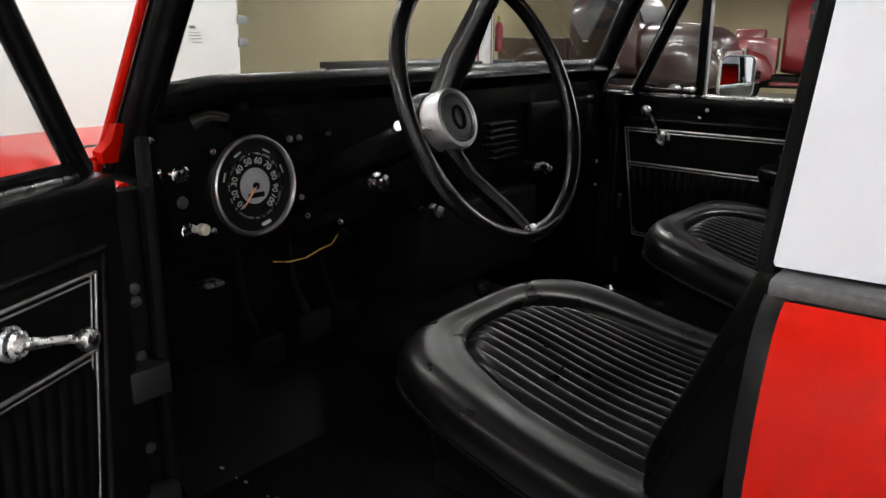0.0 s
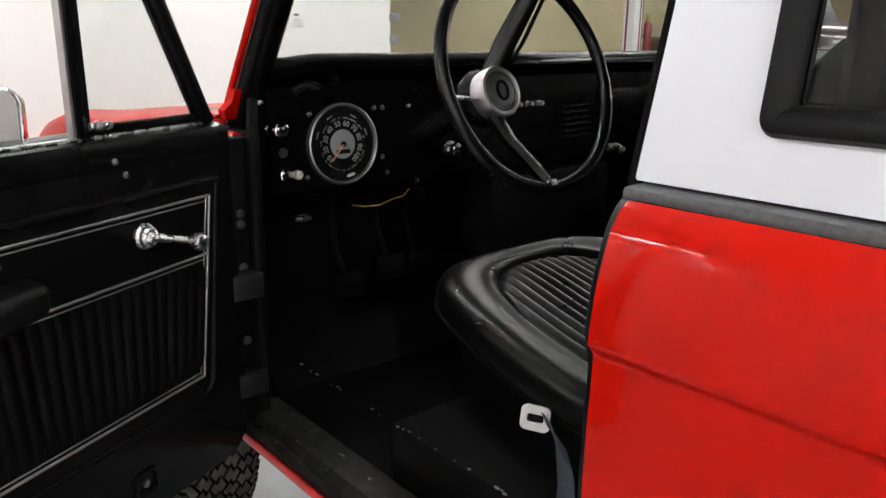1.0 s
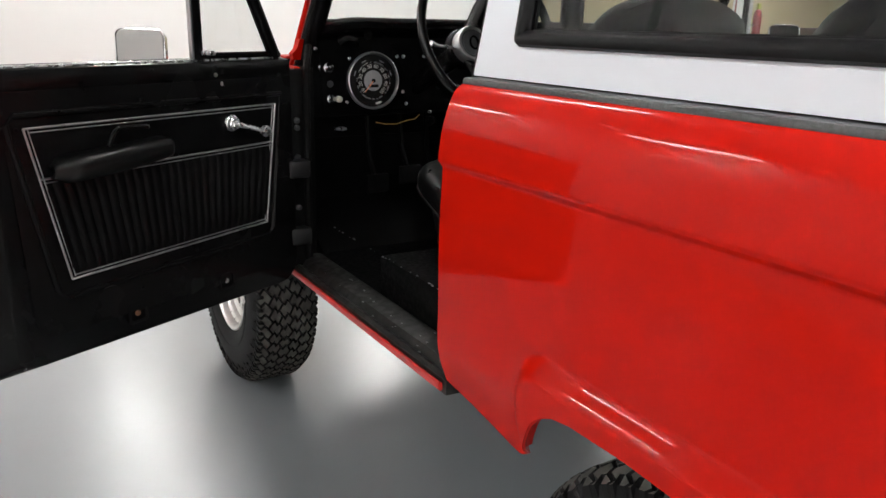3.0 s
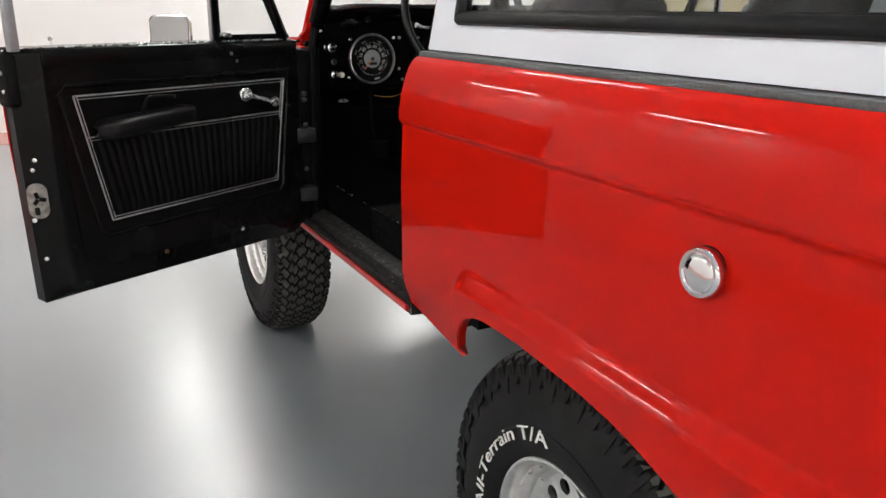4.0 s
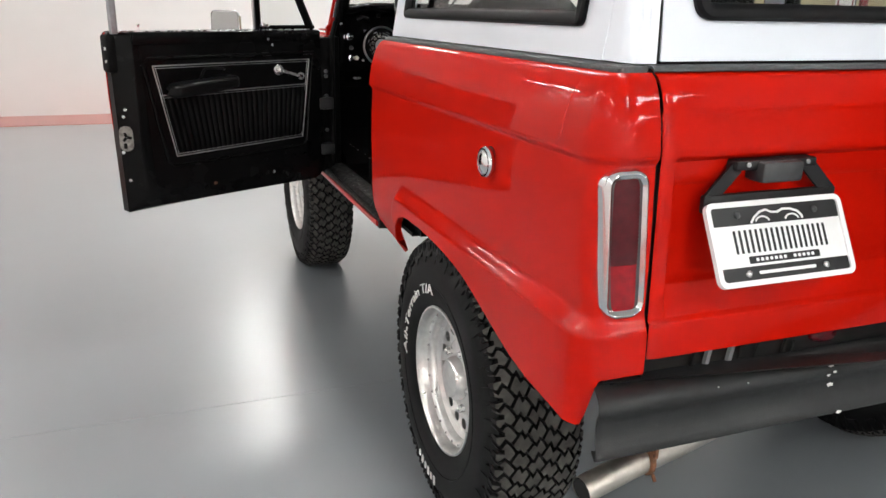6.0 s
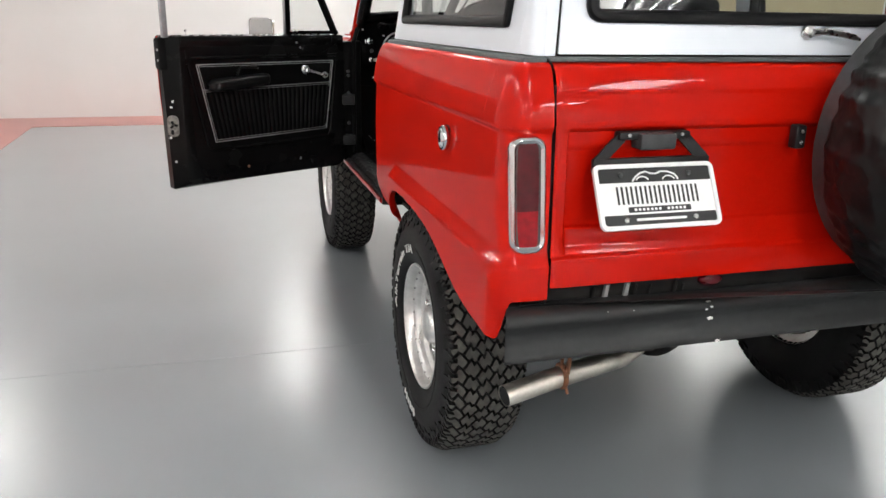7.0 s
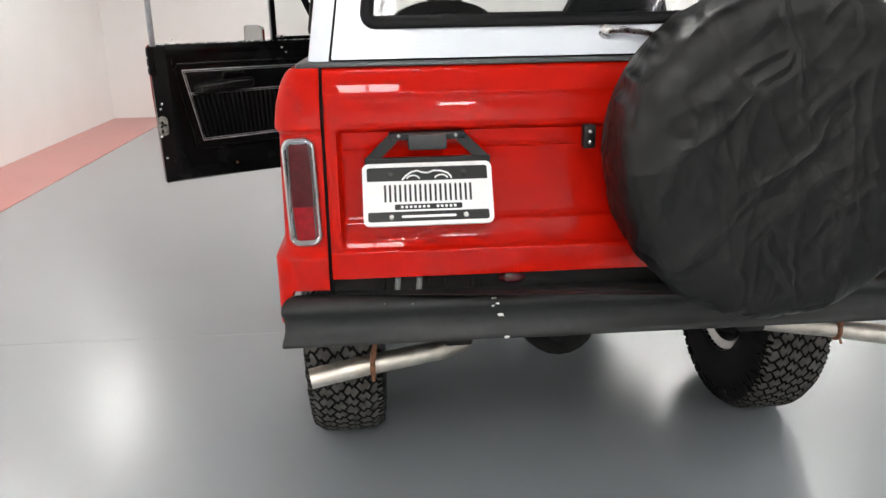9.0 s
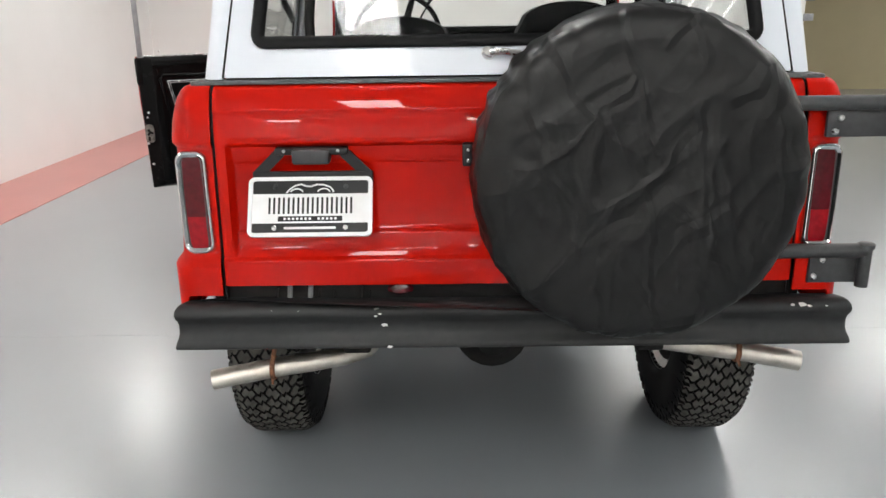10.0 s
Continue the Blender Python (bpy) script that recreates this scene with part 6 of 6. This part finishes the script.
part("horn_face", lathe([(0.040, -0.0605), (0.036, -0.0585), (0.033, -0.0605), (0.029, -0.0585), (0.001, -0.0575)], hub_m, 40), HORN, sw, "dull grey horn button face")
part("horn_emblem", ring([(0.016 * math.cos(a), 0.020 * math.sin(a)) for a in span(0, 2 * math.pi, 24)[:-1]], [(0.010 * math.cos(a), 0.015 * math.sin(a)) for a in span(0, 2 * math.pi, 24)[:-1]], lambda a, b, d: hub_m @ Vector((a, b, d)), -0.057, -0.0545), BLACK_DULL, sw, "dark oval emblem")
for ang, w in ((68, 0.023), (266, 0.022)):
    a = radians(ang)
    d = Vector((math.cos(a), math.sin(a), 0))
    part("spoke", tube([sw_m @ (d * 0.04 + Vector((0, 0, -0.112))), sw_m @ (d * 0.10 + Vector((0, 0, -0.080))), sw_m @ (d * 0.16 + Vector((0, 0, -0.030))), sw_m @ (d * 0.200)], [w * 1.1, w, w * 0.9, w * 0.8], 10, flat=0.65), GLOSSK, sw, "black steering wheel spoke")
a = radians(266)
part("spoke_foot", rbox((-0.012, -0.006, -0.006), (0.012, 0.006, 0.006), 0.003, m=sw_m @ Matrix.Translation((0.198 * math.cos(a), 0.198 * math.sin(a), 0.006))), CHROME_DULL, sw, "bright spoke clip")
col = part("steering_column", tube([sw_m @ Vector((0, 0, -0.12)), (-0.385, 1.80, 1.22)], 0.030, 16), BLACK, car, "black steering column")
part("gear_selector", tube([sw_m @ Vector((0.03, 0.02, -0.12)), sw_m @ Vector((0.10, 0.10, -0.09)), sw_m @ Vector((0.155, 0.185, -0.055))], 0.0045, 8), BLACK_DULL, col, "column lever")
part("selector_grip", tube([sw_m @ Vector((0.150, 0.178, -0.058)), sw_m @ Vector((0.172, 0.212, -0.045)), sw_m @ Vector((0.19, 0.24, -0.035))], [0.008, 0.011, 0.010], 10), RUBBER, col, "black lever grip")
part("turn_lever", tube([sw_m @ Vector((-0.03, -0.01, -0.10)), sw_m @ Vector((-0.11, -0.005, -0.09)), sw_m @ Vector((-0.135, 0.0, -0.085))], [0.004, 0.004, 0.008], 8), CHROME_DULL, col, "thin chrome turn signal lever")


# bucket seats
def seat(cx, dy=0.0, dz=0.0):
    ob = new("bucket_seat")
    ob.parent = car
    ob.location = (0, dy, dz)
    tagged(ob, "black vinyl bucket seat with a pleated insert")
    hw, y0, y1 = 0.292, 0.84, 1.40
    P = 4.6

    def oval(a, p):
        c, s = math.cos(a), math.sin(a)
        return math.copysign(abs(c) ** (2 / p), c), math.copysign(abs(s) ** (2 / p), s)

    def rise(y):
        return 0.028 * smooth((y - 1.05) / 0.32) + 0.11 * (y - 1.38)

    def rim(a):
        u, v = oval(a, P)
        return cx + hw * u * (1 - 0.09 * v), (y0 + y1) / 2 + (y1 - y0) / 2 * v

    def inset(u, v):
        return cx + 0.196 * u * (1 - 0.11 * v), 1.085 + 0.262 * v

    # rolled border from the piping up and over to the insert
    prof = [(0.0, 0.0), (-0.012, 0.010), (-0.012, 0.020), (0.01, 0.033), (0.06, 0.044), (0.14, 0.052), (0.26, 0.0575), (0.38, 0.059), (0.50, 0.057), (0.60, 0.0545), (0.68, 0.052), (0.76, 0.052), (0.84, 0.0535),
            (0.90, 0.053), (0.95, 0.049), (0.98, 0.043), (1.0, 0.034)]
    seg = 200
    bm = bmesh.new()
    rows = []
    for s, h in prof:
        row = []
        for k in range(seg):
            a = 2 * math.pi * k / seg
            xo, yo = rim(a)
            u, v = oval(a, 3.0)
            xi, yi = inset(u, v)
            x, y = xo + (xi - xo) * s, yo + (yi - yo) * s
            soft = 0.0025 * noise.noise(Vector((x * 7, y * 7, 2.0 + cx))) + 0.0003 * noise.noise(Vector((x * 30, y * 22, 5.0 + cx)))
            row.append(bm.verts.new((x, y, 0.985 + rise(y) + h + soft * smooth(s / 0.1))))
        rows.append(row)
    for p, q in zip(rows, rows[1:]):
        for k in range(seg):
            bm.faces.new((p[k], p[(k + 1) % seg], q[(k + 1) % seg], q[k]))
    part("cushion", bm, VINYL, ob, "smooth rolled black vinyl cushion border", sharp=80)

    def pleat(u, w):
        reach = (1 - min(abs(u), 0.9999) ** 3.0) ** (1 / 3.0)
        x, y = inset(u, w * reach)
        e = (abs(u) ** 3 + (abs(w) * reach) ** 3) ** (1 / 3)
        fade = 1 - smooth((e - 0.88) / 0.12)
        rib = 0.0072 * abs(math.sin(math.pi * u * 7.5)) ** 0.75 * (0.25 + 0.75 * fade)
        crown = 0.007 * (1 - u * u) - 0.010 * smooth((e - 0.94) / 0.06)
        return (x, y, 0.985 + rise(y) + 0.038 + rib + crown + 0.0015 * noise.noise(Vector((x * 8, y * 8, 7.0 + cx))))

    bm = grid(span(-1, 1, 210), span(-1, 1, 40), pleat)
    part("pleated_insert", bm, VINYL, ob, "black vinyl insert with sewn pleats", sharp=80)
    part("piping", tube([(*rim(2 * math.pi * k / 120), 0.983 + rise(rim(2 * math.pi * k / 120)[1])) for k in range(120)], 0.0042, 6, closed=True), VINYL, ob, "black vinyl piping")
    skirt = bmesh.new()
    rows = []
    for h, k in ((0.0, 1.0), (-0.015, 0.96), (-0.04, 0.90), (-0.09, 0.86), (-0.11, 0.85)):
        row = []
        for i in range(120):
            x, y = rim(2 * math.pi * i / 120)
            row.append(skirt.verts.new((cx + (x - cx) * k, 1.11 + (y - 1.11) * k, 0.983 + rise(y) + h)))
        rows.append(row)
    for p, q in zip(rows, rows[1:]):
        for k in range(120):
            skirt.faces.new((p[k], p[(k + 1) % 120], q[(k + 1) % 120], q[k]))
    part("seat_skirt", skirt, BLACK_DULL, ob, "black vinyl seat side")
    part("seat_base", rbox((cx - 0.20, 0.90, 0.838 - dz), (cx + 0.20, 1.32, 0.88), 0.01), BLACK_DULL, ob)

    def back(front):
        def f(u, v):
            w = 0.255 * (1 - 0.12 * smooth((v - 0.5) / 0.5)) * math.sqrt(max(0.0, 1 - 0.55 * max(0, v - 0.55) ** 2 * u * u * 3))
            z = 0.98 + 0.525 * v - 0.055 * u * u * smooth((v - 0.5) / 0.5)
            e = max(abs(u), abs(2 * v - 1))
            th = 0.064 * (1 - 0.5 * smooth((e - 0.75) / 0.25) ** 2)
            inside = (1 - smooth((abs(u) - 0.6) / 0.06)) * (1 - smooth((v - 0.82) / 0.05))
            rib = 0.005 * inside * abs(math.sin(math.pi * u / 0.66 * 7.5)) if front else 0.0
            y = 0.93 - 0.22 * v + (th + rib if front else -th)
            return (cx + u * w, y, z)
        return f

    bm = grid(span(-1, 1, 80), span(0, 1, 30), back(True))
    grid(span(-1, 1, 40), span(0, 1, 30), back(False), bm)
    loop = [(-1, v) for v in span(0, 1, 30)] + [(u, 1) for u in span(-1, 1, 40)[1:]] + [(1, v) for v in span(1, 0, 30)[1:]]
    grid(range(len(loop)), (0, 0.5, 1), lambda i, t: tuple(Vector(back(True)(*loop[i])).lerp(Vector(back(False)(*loop[i])), t) + Vector((0.012 * loop[i][0] * (1 if t == 0.5 else 0), 0, 0))), bm)
    part("backrest", bm, DOORVINYL, ob, "black vinyl backrest with pleats", sharp=80)
    return ob


seat(-0.350, 0.012, 0.0)
seat(0.345, -0.06, 0.05)

# roll bar
for s in (-1, 1):
    part("roll_bar", tube([(s * 0.703, 0.625, 0.86), (s * 0.703, 0.625, 1.50), (s * 0.680, 0.630, 1.70), (s * 0.62, 0.64, 1.79), (s * 0.52, 0.65, 1.815), (0, 0.65, 1.82)], 0.0205, 14), BLACK, car, "black tubular roll bar")

# seat belt: buckle and looped webbing by the driver seat
bkm = facing((-0.668, 1.036, 0.936), (-0.9, -0.42, 0.30))
bk = part("belt_buckle", ring(rrect(0.046, 0.038, 0.009, 4, 2), rrect(0.026, 0.012, 0.004, 4, 2), lambda a, b, d: bkm @ Vector((a, b, d)), -0.008, 0.004), BRUSHED, car, "worn steel seat belt buckle with a slot")
part("buckle_button", prism(rrect(0.030, 0.014, 0.003, 3), lambda a, b, d: bkm @ Vector((a, b, d)), -0.008, -0.002), BLACK, bk, "black buckle slot")
web = [(-0.668, 1.010, 0.935), (-0.676, 0.985, 0.928), (-0.684, 0.965, 0.910), (-0.688, 0.955, 0.885), (-0.690, 0.950, 0.86), (-0.692, 0.950, 0.841)]
part("belt_webbing", grid(range(len(web)), (-1, 0, 1), lambda i, k: (web[i][0] - 0.004 * (1 - k * k), web[i][1] + 0.016 * k, web[i][2] + (0.014 * k if i < 3 else 0.004 * k)), thick=0.0018), BELT, bk, "dark blue-grey belt webbing")
part("belt_tongue", prism(rrect(0.014, 0.034, 0.004, 3), lambda a, b, d: facing((-0.70, 0.90, 0.93), (-0.9, -0.4, 0.2)) @ pose(0, 0, 0, 0, 0, -35) @ Vector((a, b, d)), 0.0, 0.003), CHROME_DULL, bk, "small steel belt tongue")


# ---- the rest of the showroom ----
def bench(x0, x1, y0, y1, h):
    ob = empty("display_table", Matrix.Translation((0, 0, 0)), "long black display table near the beige wall", "table")
    part("tabletop", rbox((x0, y0, h - 0.09), (x1, y1, h), 0.012), BRACKET, ob, "black tabletop")
    for x in (x0 + 0.12, x1 - 0.12):
        for y in (y0 + 0.1, y1 - 0.1):
            part("leg", rbox((x - 0.05, y - 0.05, 0), (x + 0.05, y + 0.05, h - 0.09), 0.006), BRACKET, ob)
    return ob


bench(6.55, 9.6, 8.0, 9.3, 1.08)


def column():
    ob = empty("support_column", Matrix.Translation((8.85, 8.05, 0)), "white square column with a dark red stripe", "column")
    part("shaft", rbox((-0.10, -0.10, 0), (0.10, 0.10, CEIL_Z), 0.01), WALL_W, ob)
    part("stripe", rbox((0.035, -0.106, 0), (0.060, -0.101, CEIL_Z)), TRUCKRED, ob, "dark red stripe")
    part("stripe", rbox((-0.106, 0.02, 0), (-0.101, 0.05, CEIL_Z)), TRUCKRED, ob, "dark red stripe")
    part("conduit", tube([(0.13, -0.06, 0), (0.13, -0.06, CEIL_Z)], 0.025, 8), BRACKET, ob, "black conduit")
    return ob


column()
ext = empty("fire_extinguisher", Matrix.Translation((9.18, 8.0, 1.22)), "red fire extinguisher with a green-yellow tag", "fire extinguisher")
part("cylinder", lathe([(0.06, 0.0), (0.065, 0.02), (0.065, 0.36), (0.05, 0.42), (0.02, 0.45)], Matrix.Identity(4), 16), TRUCKRED, ext)
part("valve", rbox((-0.03, -0.02, 0.45), (0.04, 0.02, 0.54), 0.01), mat("lime_plastic", (0.35, 0.38, 0.08), 0.5, noise_scale=40, var=0.1), ext, "green-yellow valve head")
part("hanger", rbox((-0.33, -0.01, 0.20), (-0.06, 0.03, 0.23), 0.004), BRACKET, ext, "black wall hanger")


def lofted(sections, n=28, power=3.0, bm=None):
    """Rounded body: rows of (x, half width, z low, z high), as superellipses across y and z."""
    bm = bm or bmesh.new()
    rows = []
    for x, w, z0, z1 in sections:
        row = []
        for k in range(n):
            a = 2 * math.pi * k / n
            c, s_ = math.cos(a), math.sin(a)
            row.append(bm.verts.new((x, w * math.copysign(abs(c) ** (2 / power), c), (z0 + z1) / 2 + (z1 - z0) / 2 * math.copysign(abs(s_) ** (2 / power), s_))))
        rows.append(row)
    for p, q in zip(rows, rows[1:]):
        for k in range(n):
            bm.faces.new((p[k], p[(k + 1) % n], q[(k + 1) % n], q[k]))
    bm.faces.new(rows[0])
    bm.faces.new(rows[-1])
    return bm


def truck(m, paint, label, name):
    """A rounded late-forties pickup; x points to its front, the origin lies on the floor under its middle."""
    ob = empty(name, m, label, "truck")
    part("cab", lofted([(-0.75, 0.72, 0.62, 1.72), (-0.70, 0.78, 0.60, 1.80), (-0.45, 0.82, 0.58, 1.90), (0.0, 0.83, 0.58, 1.93), (0.30, 0.82, 0.58, 1.88), (0.48, 0.80, 0.58, 1.70), (0.62, 0.78, 0.60, 1.42)], power=4.0), paint, ob)
    part("hood", lofted([(0.55, 0.62, 0.70, 1.40), (0.9, 0.58, 0.72, 1.42), (1.4, 0.52, 0.72, 1.40), (1.8, 0.46, 0.70, 1.34), (1.98, 0.40, 0.68, 1.24), (2.06, 0.30, 0.66, 1.08)], power=3.0), paint, ob)
    for s in (-1, 1):
        bm = bmesh.new()
        secs = [(0.75, 0.06, 0.55, 0.75), (0.85, 0.18, 0.50, 0.95), (1.05, 0.26, 0.48, 1.08), (1.35, 0.29, 0.48, 1.14), (1.65, 0.29, 0.46, 1.10), (1.90, 0.27, 0.46, 0.98), (2.10, 0.20, 0.50, 0.82), (2.16, 0.08, 0.55, 0.70)]
        lofted(secs, 24, 2.6, bm)
        for v in bm.verts:
            v.co.y += s * 0.66
        part("front_fender", bm, paint, ob, "rounded front fender")
        bm = lofted([(-1.95, 0.05, 0.55, 0.70), (-1.85, 0.14, 0.48, 0.85), (-1.6, 0.17, 0.48, 0.98), (-1.3, 0.17, 0.48, 1.0), (-1.0, 0.14, 0.48, 0.88), (-0.88, 0.05, 0.52, 0.70)], 20, 2.6)
        for v in bm.verts:
            v.co.y += s * 0.80
        part("rear_fender", bm, paint, ob, "rounded rear fender")
        part("running_board", rbox((-0.9, s * 0.82 - 0.12, 0.42), (0.9, s * 0.82 + 0.12, 0.48), 0.02), paint, ob)
        hl = facing((2.06, s * 0.60, 0.93), (1, s * 0.05, 0))
        part("headlight", lathe([(0.10, -0.05), (0.115, 0.0), (0.105, 0.02), (0.09, 0.015), (0.05, 0.03), (0.001, 0.035)], hl, 20), CHROME, ob, "chrome headlight")
        part("turn_lamp", lathe([(0.04, -0.02), (0.042, 0.01), (0.02, 0.02), (0.001, 0.021)], facing((2.08, s * 0.50, 0.78), (1, 0, 0)), 12), NEEDLE, ob, "orange turn lamp")
        for wx, nm in ((1.40, "wheel"), (-1.45, "wheel")):
            w = part(nm, lathe([(0.20, -0.10), (0.34, -0.10), (0.37, -0.06), (0.37, 0.06), (0.34, 0.10), (0.20, 0.10)], facing((wx, s * 0.74, 0.37), (0, s, 0)), 28), TYRE, ob, "black tyre")
            part("hubcap", lathe([(0.20, 0.08), (0.16, 0.10), (0.08, 0.12), (0.001, 0.125)], facing((wx, s * 0.74, 0.37), (0, s, 0)), 20), CHROME, w, "chrome hubcap")
        pane = [(-0.38, 1.30), (0.30, 1.30), (0.24, 1.68), (0.10, 1.74), (-0.30, 1.74), (-0.38, 1.68)]
        part("side_glass", prism(pane, lambda a, b, d: (a, s * (0.832 - 0.10 * max(0, b - 1.3) + d), b), -0.06, 0.004), PLATE_K, ob, "dark side glass")
        part("door_handle", tube([(-0.40, s * 0.845, 1.12), (-0.28, s * 0.86, 1.12)], 0.012, 8), CHROME, ob)
        part("bed_side", rbox((-2.35, s * 0.68 - 0.03, 0.62), (-0.82, s * 0.68 + 0.03, 1.16), 0.02), paint, ob)
    part("bed_floor", rbox((-2.35, -0.68, 0.58), (-0.82, 0.68, 0.64), 0.01), paint, ob)
    part("bed_tailgate", rbox((-2.38, -0.68, 0.62), (-2.33, 0.68, 1.12), 0.015), paint, ob)
    part("wind_glass", prism([(-0.62, 1.40), (0.62, 1.40), (0.54, 1.74), (-0.54, 1.74)], lambda a, b, d: (0.66 - 0.62 * (b - 1.40) + d, a, b), -0.10, 0.0), PLATE_K, ob, "dark windshield")
    part("grille", rbox((1.98, -0.34, 0.60), (2.12, 0.34, 1.0), 0.05, seg=3), CHROME_DULL, ob, "chrome grille")
    part("bumper", rbox((2.20, -0.86, 0.50), (2.28, 0.86, 0.70), 0.03, seg=3), CHROME, ob, "chrome front bumper")
    part("chassis", rbox((-2.3, -0.45, 0.36), (2.1, 0.45, 0.56), 0.02), UNDER, ob)
    return ob


truck(pose(13.35, 7.9, 0, 0, 0, -90) @ Matrix.Diagonal((1.06, 1.06, 1.22, 1)), BROWN, "dark brown vintage pickup truck with chrome bumper", "brown_pickup_truck")
truck(pose(16.4, 4.85, 0, 0, 0, -75) @ Matrix.Diagonal((1.15, 1.1, 1.24, 1)), TRUCKRED, "dark red vintage pickup truck parked at the far side", "red_pickup_truck")
red_m = pose(16.4, 4.85, 0, 0, 0, -75) @ Matrix.Diagonal((1.15, 1.1, 1.24, 1))
bm = rbox((-1.55, -0.45, 0.644), (-1.05, 0.45, 1.30), 0.03)
for v in bm.verts:
    v.co = red_m @ v.co
tagged(part("cargo_box", bm, TRUCKRED), "dark red cargo box standing in the truck bed", "box")
bm = rbox((-2.2, -0.30, 0.644), (-1.62, 0.40, 1.19), 0.05, seg=3)
for v in bm.verts:
    v.co = red_m @ v.co
tagged(part("blue_tarp", bm, BLUE), "folded dark blue tarp in the truck bed", "tarp")
